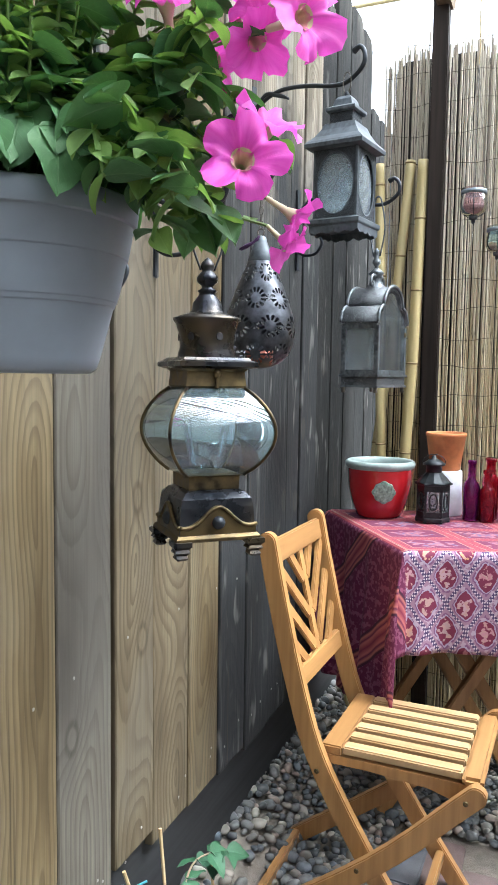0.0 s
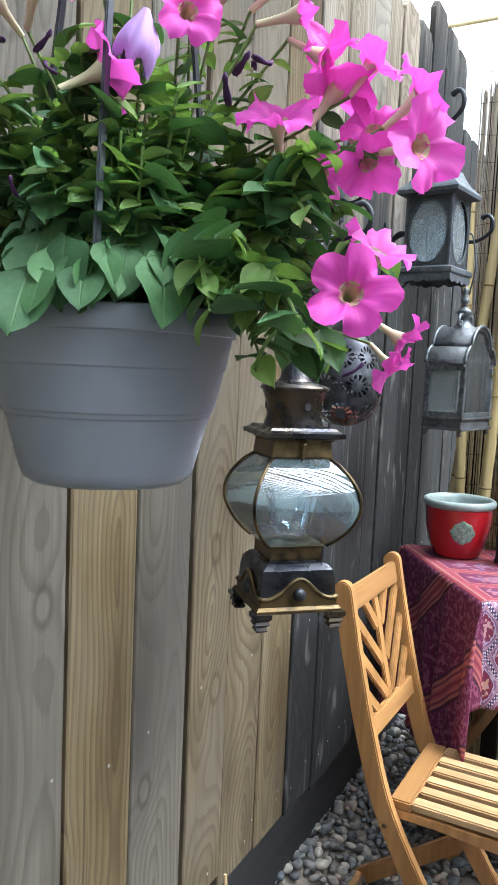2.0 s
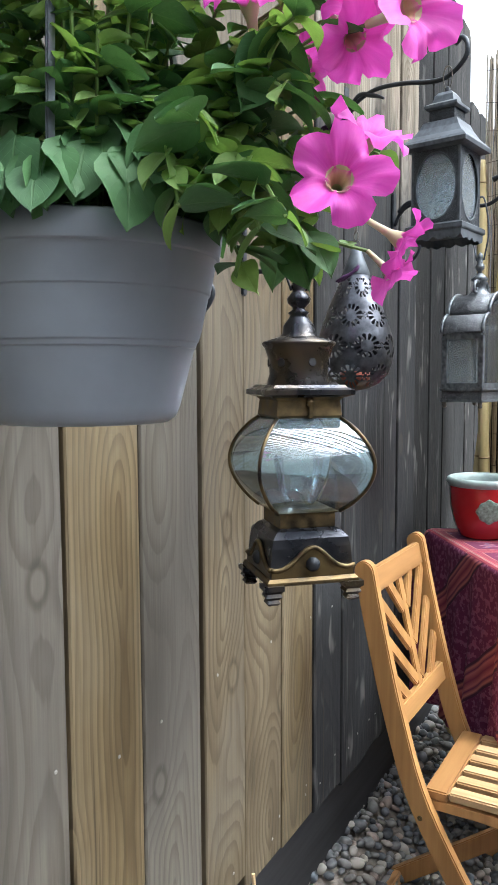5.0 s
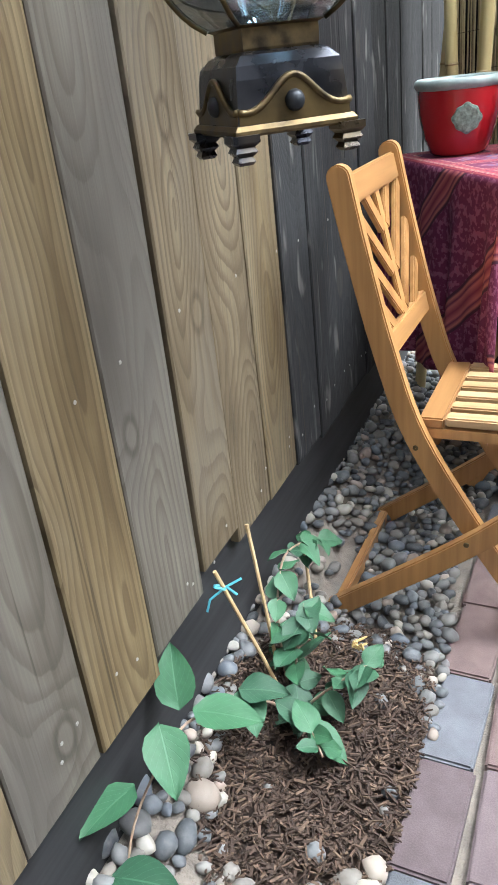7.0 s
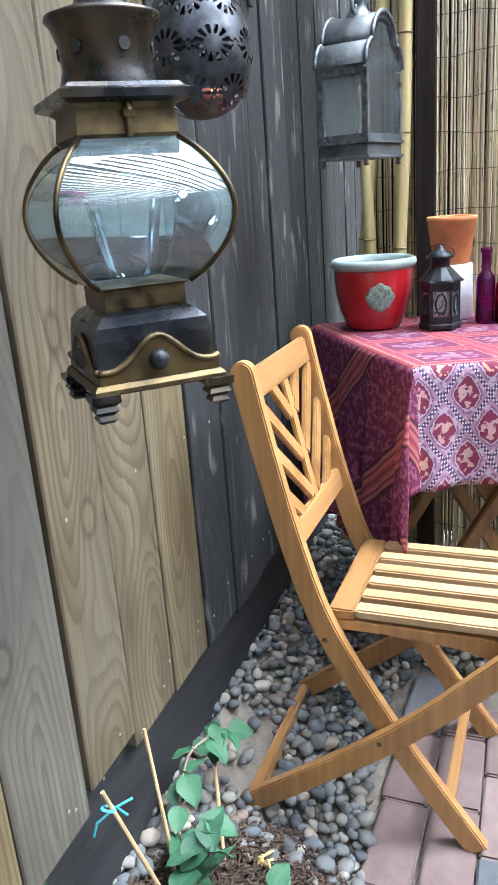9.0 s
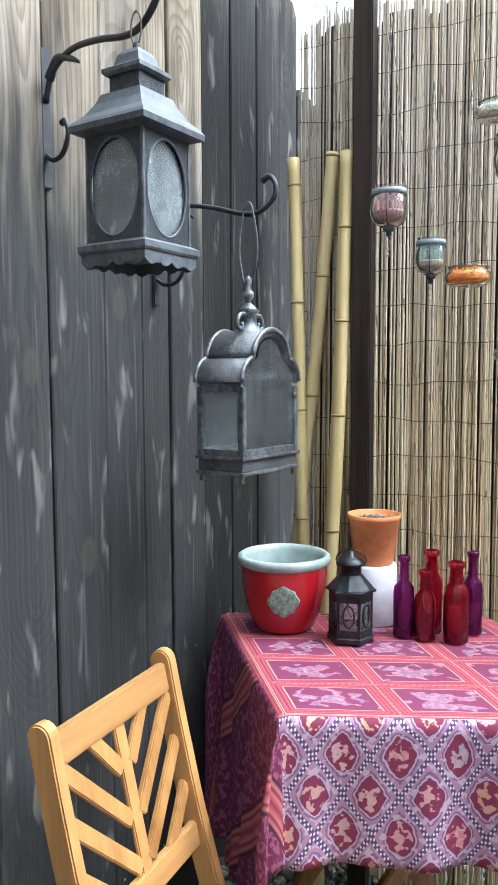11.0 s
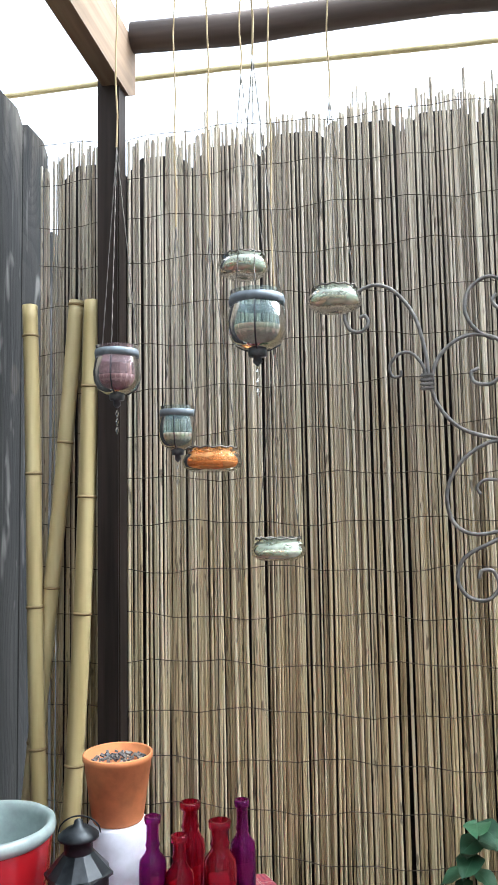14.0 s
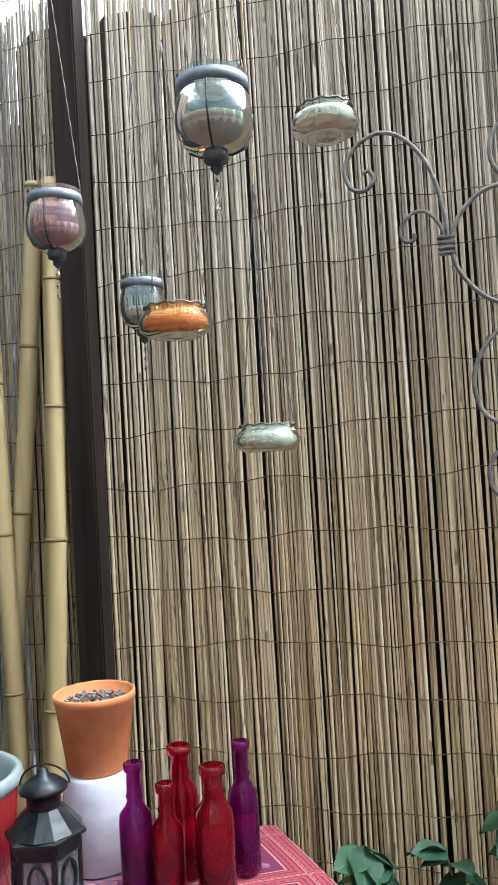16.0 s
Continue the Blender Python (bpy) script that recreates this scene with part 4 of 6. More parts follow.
def slate_lantern():
    b = thing("lantern", "slate grey tin lantern with oval windows and scalloped skirt", "lantern", (-0.484, 1.872, 1.452), -9)
    b.scale = (0.76, 0.76, 1.0)
    part("base_tray", bm_square_stack([(0.069, 0.010), (0.071, 0.013), (0.071, 0.020), (0.062, 0.024)]), M_SLATE, b)
    for k in range(4):
        rot = pose(0, 0, 0, 0, 0, 90 * k)
        skirt = [(-0.066, 0.012)] + [(-0.066 + 0.132 * j / 32, -0.0005 - 0.006 * abs(math.sin(math.pi * j / 8)) - 0.004 * (j % 16 == 8)) for j in range(33)] + [(0.066, 0.012)]
        part("skirt", move_bm(bm_prism(skirt, 0.002), rot @ pose(0, -0.067, 0)), M_SLATE, b)
        # face plate with an oval opening
        n = 32
        W, Z0, Z1 = 0.058, 0.024, 0.152
        ov = [(0.050 * math.cos(2 * math.pi * j / n), 0.088 + 0.058 * math.sin(2 * math.pi * j / n)) for j in range(n)]
        def to_rect(p):
            dx, dz = p[0], p[1] - 0.088
            s = min(W / max(1e-6, abs(dx)), 0.064 / max(1e-6, abs(dz)))
            return (dx * s, 0.088 + dz * s)
        verts = [rot @ Vector((x, -W, z)) for x, z in ov] + [rot @ Vector((*[to_rect(p)[0]], -W, to_rect(p)[1])) for p in ov]
        faces = [(j, (j + 1) % n, n + (j + 1) % n, n + j) for j in range(n)]
        side = mesh_object("side_panel", verts, faces, M_FILI_SLATE, b, "stamped panel with an oval window")
        mod = side.modifiers.new("thick", "SOLIDIFY")
        mod.thickness = 0.0015
        part("window_rim", move_bm(bm_tube([(x, -W - 0.001, z) for x, z in ov + ov[:1]], 0.0017, 6, False), rot), M_SLATE, b, smooth=True)
        pane = part("pane", move_bm(bm_box((-0.05, -W + 0.004, 0.03), (0.05, -W + 0.0055, 0.148)), rot), M_MILK, b, "milky glass pane with reflected sky in its colour")
        pane.visible_shadow = False
        part("corner_bar", move_bm(bm_box((0.054, -0.0605, 0.022), (0.0605, -0.054, 0.155), 0.001), rot), M_SLATE, b)
    part("eave", bm_square_stack([(0.060, 0.152), (0.078, 0.156), (0.079, 0.163), (0.074, 0.168)]), M_SLATE, b)
    part("roof", bm_square_stack([(0.074, 0.168), (0.060, 0.178), (0.048, 0.192), (0.041, 0.204), (0.034, 0.206)]), M_SLATE, b)
    part("fretwork", bm_square_stack([(0.031, 0.206), (0.031, 0.226)]), M_FILI_SLATE, b, "pierced fretwork collar")
    part("cap", bm_square_stack([(0.036, 0.226), (0.040, 0.229), (0.040, 0.234), (0.026, 0.240), (0.022, 0.252), (0.016, 0.258), (0.004, 0.261)]), M_SLATE, b)
    part("knob", bm_lathe([(0.006, 0.260), (0.0065, 0.266), (0.003, 0.270), (0.0005, 0.271)], 12), M_IRON, b, smooth=True)
    ring = [(0.011 * math.cos(a), 0, 0.286 + 0.020 * math.sin(a)) for a in [2 * math.pi * k / 20 for k in range(21)]]
    part("ring", bm_tube(ring, 0.0014, 6), M_CHAIN, b, "thin steel ring")
    return b


bracket(2.02, 1.752, 0.33, "black curled iron bracket holding the slate lantern", 0.10, -28)
slate_lantern()


def pewter_lantern():
    b = thing("lantern", "antiqued pewter lantern with arched roof and glass sides", "lantern", (-0.505, 2.262, 1.134), -12)
    b.scale = (0.92, 0.86, 1.11)
    hx, hy = 0.047, 0.092
    def box(name, lo, hi, m, bev=0.001, label=""):
        return part(name, bm_box(lo, hi, bev), m, b, label)
    for sx in (-1, 1):
        for sy in (-1, 1):
            part("foot", move_bm(bm_lathe([(0.002, 0), (0.006, 0.002), (0.004, 0.006), (0.0055, 0.010), (0.003, 0.014)], 12), pose(sx * 0.046, sy * 0.092, 0)), M_CHAIN, b, "small pale bun foot", True)
    box("base_plate", (-0.055, -0.102, 0.012), (0.055, 0.102, 0.017), M_PEWTER)
    box("gallery", (-0.051, -0.097, 0.017), (0.051, 0.097, 0.035), M_FILI, 0.001, "fretted gallery round the base")
    box("floor_plate", (-0.056, -0.103, 0.035), (0.056, 0.103, 0.040), M_PEWTER)
    for sx in (-1, 1):
        for sy in (-1, 1):
            box("corner_post", (sx * hx - 0.006, sy * hy - 0.006, 0.040), (sx * hx + 0.006, sy * hy + 0.006, 0.145), M_PEWTER)
    for sx in (-1, 1):
        box("sill", (sx * hx - 0.004, -hy, 0.040), (sx * hx + 0.004, hy, 0.050), M_PEWTER)
        p = part("pane", bm_box((sx * hx - 0.001, -hy + 0.004, 0.048), (sx * hx + 0.001, hy - 0.004, 0.166)), M_PANE, b, "clear glass pane")
        p.visible_shadow = False
    for sy in (-1, 1):
        box("sill", (-hx, sy * hy - 0.004, 0.040), (hx, sy * hy + 0.004, 0.050), M_PEWTER)
        p = part("pane", bm_box((-hx + 0.004, sy * hy - 0.001, 0.048), (hx - 0.004, sy * hy + 0.001, 0.146)), M_FROST, b, "glass pane with a haze of reflected sky in its colour")
        p.visible_shadow = False
        box("lintel", (-hx, sy * hy - 0.005, 0.138), (hx, sy * hy + 0.005, 0.150), M_PEWTER)
    # two-lobed roof running across the short side: profile in y, z
    def roof_profile(s=1.0, drop=0.0):
        pts = []
        for j in range(9):
            a = math.radians(180 - 11.25 * j)
            pts.append((-0.062 + 0.040 * math.cos(a) * s, 0.152 + 0.036 * math.sin(a) * s - drop))
        for j in range(17):
            a = math.radians(172 - 164 * j / 16)
            pts.append((0.066 * math.cos(a) * s, 0.182 + 0.050 * math.sin(a) * s - drop))
        for j in range(9):
            a = math.radians(90 - 11.25 * j)
            pts.append((0.062 + 0.040 * math.cos(a) * s, 0.152 + 0.036 * math.sin(a) * s - drop))
        return pts
    outer, inner = roof_profile(), roof_profile(0.86, 0.003)
    n = len(outer)
    verts = []
    for xx in (-0.052, 0.052):
        verts += [(xx, y, z) for y, z in outer] + [(xx, y, z) for y, z in inner]
    faces = []
    for j in range(n - 1):
        faces += [(j, j + 1, 2 * n + j + 1, 2 * n + j), (n + j, 3 * n + j, 3 * n + j + 1, n + j + 1), (j, n + j, n + j + 1, j + 1), (2 * n + j, 2 * n + j + 1, 3 * n + j + 1, 3 * n + j)]
    mesh_object("roof", verts, faces, M_FILI, b, "stamped double-lobed pewter roof", True)
    for sx in (-1, 1):
        part("roof_edge", bm_tube([(sx * 0.053, y, z) for y, z in outer], 0.004, 6), M_PEWTER, b, smooth=True)
        ins = roof_profile(0.62, -0.004)
        c = len(ins) // 2
        part("gable_web", bm_prism([(y, z) for y, z in ins], 0.001, "x"), M_PANE, b, "fretted gable glass").location.x = sx * 0.047
    part("neck", bm_lathe([(0.034, 0.224), (0.026, 0.232), (0.017, 0.240), (0.015, 0.256), (0.022, 0.262), (0.012, 0.270), (0.006, 0.274)], 20), M_PEWTER, b, smooth=True)
    for sy in (-1, 1):
        sc = smooth_path([(0.004, sy * 0.016, 0.256), (0.004, sy * 0.036, 0.254), (0.004, sy * 0.044, 0.238), (0.004, sy * 0.030, 0.234), (0.004, sy * 0.028, 0.244)], 5)
        part("scroll", bm_tube(sc, 0.004, 7), M_PEWTER, b, smooth=True)
    part("finial", bm_lathe([(0.006, 0.272), (0.005, 0.278), (0.011, 0.284), (0.011, 0.290), (0.006, 0.295), (0.008, 0.302), (0.0065, 0.312), (0.0005, 0.317)], 16), M_PEWTER, b, "turned pewter finial", True)
    part("latch", move_bm(bm_lathe([(0.005, 0), (0.006, 0.003), (0.0005, 0.006)], 10), pose(0.052, 0.085, 0.13, 0, 90, 0)), M_GOLD, b)
    wire_loop("bail", (0, 0, 0.300), 0.021, 0.128, b, M_SLATE, 0.0021)
    return b


bracket(2.345, 1.600, 0.297, "blue-black curled iron bracket holding the pewter lantern", 0.10, -16)
pewter_lantern()


# ---- hanging basket of petunias ----
NEAR = 0.95


def hung(p):
    """Plan the basket full size, then bring it a little nearer."""
    return Vector((-0.095, 0.39, 1.25)) + (Vector(p) - Vector((-0.095, 0.39, 1.25))) * NEAR


BASKET = hung((-0.539, 0.948, 1.168))
bracket(0.915, 1.815, 0.327, "black curled iron bracket holding the flower basket", 0.10, -18)
basket = thing("flower_pot", "smooth grey plastic hanging pot", "flower pot", BASKET)
basket.scale = (1.148 * NEAR, 1.148 * NEAR, 1.10 * NEAR)
HOOK = Vector((-0.429, 0.814, 1.84)) - BASKET
part("pot", bm_lathe([(0.001, 0.0), (0.060, 0.0), (0.0655, 0.004), (0.0685, 0.012), (0.0790, 0.0535), (0.0792, 0.0541), (0.0802, 0.0545), (0.0804, 0.0552), (0.0810, 0.0578), (0.0812, 0.0583), (0.0820, 0.0587), (0.0822, 0.0594), (0.0842, 0.066), (0.0897, 0.092), (0.0899, 0.0926), (0.0907, 0.0930), (0.0910, 0.0938), (0.0955, 0.118), (0.0958, 0.1186), (0.0978, 0.1190), (0.0981, 0.1198), (0.1000, 0.136), (0.098, 0.138), (0.094, 0.134), (0.090, 0.10), (0.001, 0.09)], 64), M_GREYPOT, basket, smooth=True)
part("soil", bm_lathe([(0.092, 0.116), (0.05, 0.124), (0.001, 0.126)], 32), M_MULCHBED, basket)
for ang in (60, 180, 300):
    a = math.radians(ang)
    part("hanger_strap", bm_bar((0.094 * math.cos(a), 0.094 * math.sin(a), 0.128), (HOOK.x / (1.148 * NEAR) + 0.004 * math.cos(a), HOOK.y / (1.148 * NEAR) + 0.004 * math.sin(a), HOOK.z / (1.10 * NEAR)), 0.007, 0.0025, 0.0008), M_SLATE, basket, "grey plastic hanger strap")

LEAF_N = 7


def leaf_mesh(name, material, length, width, fold, droop, tip=1.0, wave=0.0):
    """A pointed oval leaf along +y from its stalk, folded on the midrib and drooping."""
    verts, faces, uvs = [], [], []
    for i in range(LEAF_N + 1):
        t = i / LEAF_N
        w = width * (math.sin(math.pi * min(1.0, t ** 0.72)) ** 0.8 if 0 < t < 1 else 0.02)
        y, z = length * t, -droop * length * t * t
        for j in range(5):
            s = -1 + j / 2
            verts.append((w * 0.5 * s, y, z + fold * width * abs(s) + wave * width * math.sin(9 * t + 2 * s) * abs(s)))
            uvs.append((0.5 + 0.5 * s, t))
    for i in range(LEAF_N):
        for j in range(4):
            faces.append((i * 5 + j, i * 5 + j + 1, i * 5 + j + 6, i * 5 + j + 5))
    me = bpy.data.meshes.new(name)
    me.from_pydata(verts, [], faces)
    me.materials.append(material)
    layer = me.uv_layers.new()
    for loop in me.loops:
        layer.data[loop.index].uv = uvs[loop.vertex_index]
    me.shade_smooth()
    return me


def aim(at, direction, roll=0.0, scale=1.0):
    """A pose whose +y points along direction and +z as far up as it can."""
    y = Vector(direction).normalized()
    up = Vector((0, 0, 1)) if abs(y.z) < 0.95 else Vector((1, 0, 0))
    x = y.cross(up).normalized()
    z = x.cross(y)
    m = Matrix((x, y, z)).transposed().to_4x4() @ pose(0, 0, 0, 0, roll, 0)
    m.translation = at
    return m @ Matrix.Diagonal((scale, scale, scale, 1))


BIG = [leaf_mesh("leaf", M_LEAF, 0.056, 0.050, 0.05, 0.22, 1, 0.03), leaf_mesh("leaf", M_LEAF, 0.052, 0.046, 0.07, 0.30, 1, 0.05), leaf_mesh("leaf", M_LEAF, 0.062, 0.052, 0.05, 0.2, 1, 0.06)]
SMALL = [leaf_mesh("leaf", M_SPRIG, 0.022, 0.015, 0.18, 0.3), leaf_mesh("leaf", M_SPRIG, 0.027, 0.019, 0.14, 0.4), leaf_mesh("leaf", M_LEAF, 0.034, 0.026, 0.12, 0.35)]


def flower_mesh():
    """A five-lobed funnel with ruffled edge, opening along +y."""
    verts, faces, uvs = [], [], []
    seg, rings = 40, 8
    for i in range(rings + 1):
        t = i / rings
        for k in range(seg):
            a = 2 * math.pi * k / seg
            lobe = (0.66 + 0.34 * abs(math.cos(2.5 * a)) ** 0.55) * (1 + 0.05 * math.sin(3 * a + 0.6))
            r = 0.0035 + (0.034 * lobe - 0.0035) * t ** 1.25
            y = 0.026 * t ** 0.45 - 0.010 * max(0.0, t - 0.7) * (1.6 + math.sin(5 * a)) + 0.0062 * t ** 3 * math.sin(3.0 * a + 1) + 0.0036 * t ** 4 * math.sin(10.0 * a + 0.5) + 0.0022 * t ** 4 * math.sin(17.0 * a)
            verts.append((r * math.cos(a), y, r * math.sin(a)))
            uvs.append((k / seg, t))
    for i in range(rings):
        for k in range(seg):
            faces.append((i * seg + k, i * seg + (k + 1) % seg, (i + 1) * seg + (k + 1) % seg, (i + 1) * seg + k))
    me = bpy.data.meshes.new("bloom")
    me.from_pydata(verts, [], faces)
    me.materials.append(M_PETAL)
    layer = me.uv_layers.new()
    for loop in me.loops:
        layer.data[loop.index].uv = uvs[loop.vertex_index]
    me.shade_smooth()
    return me


def mesh_of(bm, name, material, smooth=True):
    me = bpy.data.meshes.new(name)
    bm.normal_update()
    bm.to_mesh(me)
    bm.free()
    me.materials.append(material)
    if smooth:
        me.shade_smooth()
    return me


BLOOM = flower_mesh()
TUBE = mesh_of(move_bm(bm_lathe([(0.0028, -0.022), (0.0032, -0.010), (0.0042, 0.002), (0.009, 0.016)], 12), pose(0, 0, 0, -90, 0, 0)), "flower_tube", M_TUBE)
def withered_bm(rr):
    pts = [(0, 0.004 * k, -0.0012 * k * k) for k in range(7)]
    return join_bm(*[bm_tube([(p[0] + 0.0035 * math.cos(j * 1.6) * k / 6, p[1], p[2] + 0.003 * math.sin(j * 1.6) * k / 6) for k, p in enumerate(pts)], [0.002 + 0.001 * (k % 3) for k in range(7)], 5) for j in range(4)])
WITHER = mesh_of(withered_bm(rnd), "withered_bloom", M_WITHER)
def drooping_mesh():
    """A wilted trumpet hanging down, its mouth pleated and ragged."""
    verts, faces = [], []
    prof = [(0.0025, 0.0), (0.0055, -0.006), (0.0105, -0.014), (0.0140, -0.022), (0.0150, -0.030), (0.0125, -0.037)]
    for i, (rad, z) in enumerate(prof):
        for k in range(30):
            a = 2 * math.pi * k / 30
            t = i / 5
            f = 1 + 0.12 * t * math.sin(5 * a) + 0.10 * t * math.sin(11 * a + 1)
            verts.append((rad * f * math.cos(a), rad * f * math.sin(a), z - 0.007 * t * t * math.sin(5 * a + 1.2) - 0.003 * t * math.sin(9 * a)))
    for i in range(5):
        for k in range(30):
            faces.append((i * 30 + k, i * 30 + (k + 1) % 30, (i + 1) * 30 + (k + 1) % 30, (i + 1) * 30 + k))
    me = bpy.data.meshes.new("drooping_bloom")
    me.from_pydata(verts, [], faces)
    me.materials.append(M_LILAC)
    me.shade_smooth()
    return me


LILAC = drooping_mesh()

petunia = thing("petunia", "bushy petunia with bright pink flowers trailing over its pot", "flowering plant", BASKET + Vector((0, 0, 0.12 * NEAR)))
CENTRE = BASKET + Vector((0, 0, 0.12 * NEAR))


def plant_part(name, me, m, parent, label=""):
    ob = new(name, me)
    ob.parent = parent
    ob.matrix_parent_inverse = parent.matrix_world.inverted()
    ob.matrix_world = m
    if label:
        ob["label"] = label
    return ob


bpy.context.view_layer.update()
lr = random.Random(21)


def leaf_at(at, d, big, lo, hi, wobble=30):
    plant_part("leaf", lr.choice(BIG if big else SMALL), aim(at, d, lr.uniform(-wobble, wobble), lr.uniform(lo, hi) * NEAR), petunia)


# broad leaves: a mound over the soil and a fringe hanging over the rim
for k in range(320):
    a = lr.uniform(0, 2 * math.pi)
    h = lr.random()
    r = (0.130 - 0.050 * h) * (lr.uniform(0.72, 1.0) if h > 0.3 else lr.uniform(0.97, 1.05))
    z = 0.050 + 0.100 * h
    at = CENTRE + Vector((r * math.cos(a) * 0.9, r * math.sin(a) * 0.9, z)) * NEAR
    d = Vector((math.cos(a) + lr.uniform(-0.6, 0.6), math.sin(a) + lr.uniform(-0.6, 0.6), lr.uniform(-2.6, -1.2) + 0.7 * h))
    if h < 0.15 and math.cos(a) > 0.55:
        continue
    leaf_at(at, d, True, 0.50, 0.98, 22)
# upright sprigs with small leaves
stems = []
for k in range(72):
    a = lr.uniform(0, 2 * math.pi)
    r0 = 0.085 * math.sqrt(lr.random())
    lean = lr.uniform(0.01, 0.08)
    h = lr.uniform(0.14, 0.255) * (1.0 - 0.30 * (r0 / 0.085))
    base = CENTRE + Vector((r0 * math.cos(a), r0 * math.sin(a), 0.01)) * NEAR
    tip = base + Vector((lean * math.cos(a), lean * math.sin(a), h)) * NEAR
    mid = (base + tip) / 2 + Vector((0, 0, 0.015))
    path = smooth_path([base, mid, tip], 5)
    stems.append(bm_tube(path, 0.0013, 5))
    for p in path[3:]:
        for q in range(3):
            b_ = lr.uniform(0, 6.28)
            leaf_at(p, (math.cos(b_), math.sin(b_), lr.uniform(-0.3, 0.9)), False, 0.7, 1.15, 40)
# trailing spray on the side next to the bronze lantern
for k in range(34):
    base = CENTRE + Vector((0.075, 0.0, 0.03)) + Vector((lr.uniform(-0.04, 0.03), lr.uniform(-0.05, 0.05), lr.uniform(-0.01, 0.06)))
    tip = base + Vector((lr.uniform(0.03, 0.115), lr.uniform(-0.06, 0.04), lr.uniform(-0.055, 0.07)))
    mid = (base + tip) / 2 + Vector((0.01, 0.0, 0.03))
    path = smooth_path([base, mid, tip], 5)
    stems.append(bm_tube(path, 0.0013, 5))
    for p in path[2:]:
        for q in range(2):
            b_ = lr.uniform(0, 6.28)
            leaf_at(p, (math.cos(b_), math.sin(b_), lr.uniform(-0.9, 0.5)), False, 0.8, 1.35, 40)
st = part("stalk_tangle", join_bm(*stems), M_STEM, petunia, "thin green stems")
st.matrix_parent_inverse = petunia.matrix_world.inverted()
tagged(st, kind="stuff")
BLOOMS = [((-0.315, 0.945, 1.329), (0.48, -0.87, 0.17), 1.05),
          ((-0.309, 0.972, 1.355), (0.48, -0.18, 0.76), 0.95),
          ((-0.298, 1.000, 1.308), (0.72, 0.16, -0.48), 0.80),
          ((-0.521, 0.904, 1.587), (-0.26, 0.44, 0.74), 1.05),
          ((-0.470, 0.956, 1.596), (0.37, -0.47, 0.46), 1.05),
          ((-0.451, 0.989, 1.597), (0.52, 0.07, 0.61), 0.95),
          ((-0.413, 0.987, 1.585), (0.64, 0.26, 0.62), 1.00),
          ((-0.385, 0.956, 1.548), (0.93, 0.18, 0.13), 1.00),
          ((-0.366, 0.966, 1.525), (0.86, 0.13, -0.48), 0.90),
          ((-0.464, 0.935, 1.550), (0.51, -0.51, 0.12), 0.90),
          ((-0.542, 0.846, 1.541), (0.54, -0.37, 0.62), 1.00),
          ((-0.492, 0.849, 1.480), (0.42, 0.47, 0.36), 1.00),
          ((-0.357, 0.982, 1.487), (0.32, 0.42, 0.71), 1.05),
          ((-0.384, 0.955, 1.454), (0.09, -0.40, 0.60), 1.00),
          ((-0.374, 1.006, 1.441), (0.56, -0.38, -0.18), 0.80),
          ((-0.328, 0.987, 1.506), (0.55, 0.21, 0.91), 0.80),
          ((-0.326, 0.987, 1.449), (0.52, -0.29, -0.58), 0.95),
          ((-0.284, 0.965, 1.442), (0.92, -0.41, -0.07), 1.05),
          ((-0.291, 0.984, 1.477), (0.69, 0.17, 0.62), 0.95),
          ((-0.326, 1.011, 1.462), (0.33, -0.61, 0.31), 0.90),
          ((-0.603, 0.881, 1.556), (-0.12, -0.63, 0.50), 0.90),
          ((-0.308, 1.017, 1.288), (0.69, 0.03, -0.68), 0.70),
          ((-0.608, 0.831, 1.528), (-0.20, -0.68, 0.40), 1.00),
          ((-0.582, 0.822, 1.447), (-0.24, -0.82, 0.20), 0.90),
          ((-0.586, 1.030, 1.679), (0.03, -0.08, 0.80), 0.90),
          ((-0.511, 1.095, 1.679), (0.20, 0.01, 0.81), 0.90)]
for at, d, s in BLOOMS:
    at, s = hung(at), s * NEAR
    foot = Vector(at) - Vector(d).normalized() * 0.022 * s
    root = CENTRE + Vector((lr.uniform(-0.05, 0.05), lr.uniform(-0.05, 0.05), 0.06))
    o = part("stem", bm_tube(smooth_path([root, (root + foot) / 2 + Vector((0, 0, 0.012)), foot], 4), 0.0014, 5), M_STEM, petunia)
    o.matrix_parent_inverse = petunia.matrix_world.inverted()
    for q in range(5):
        b_ = lr.uniform(0, 6.28)
        leaf_at(root.lerp(foot, lr.uniform(0.45, 0.95)), (math.cos(b_), math.sin(b_), lr.uniform(-0.3, 0.8)), False, 0.6, 1.1, 40)
    m = aim(at, d, lr.uniform(0, 360), s)
    plant_part("bloom", BLOOM, m, petunia, "open pink flower")
    plant_part("flower_tube", TUBE, m, petunia, "pale flower throat")
for at in ((-0.455, 0.871, 1.532),):
    plant_part("drooping_bloom", LILAC, aim(hung(at), (0, 1, 0.1), 20, 1.05 * NEAR), petunia, "wilting lilac flower")
for at in ((-0.547, 0.819, 1.506), (-0.511, 0.827, 1.487), (-0.515, 0.837, 1.513), (-0.388, 0.908, 1.506), (-0.384, 0.910, 1.495), (-0.373, 0.916, 1.500), (-0.317, 0.968, 1.383), (-0.523, 0.807, 1.403), (-0.339, 0.932, 1.334), (-0.309, 0.971, 1.282), (-0.403, 0.899, 1.490)):
    plant_part("withered_bloom", WITHER, aim(hung(at), (lr.uniform(-0.3, 0.3), -0.3, -1), lr.uniform(0, 360), lr.uniform(0.30, 0.48)), petunia, "withered dark purple flower")


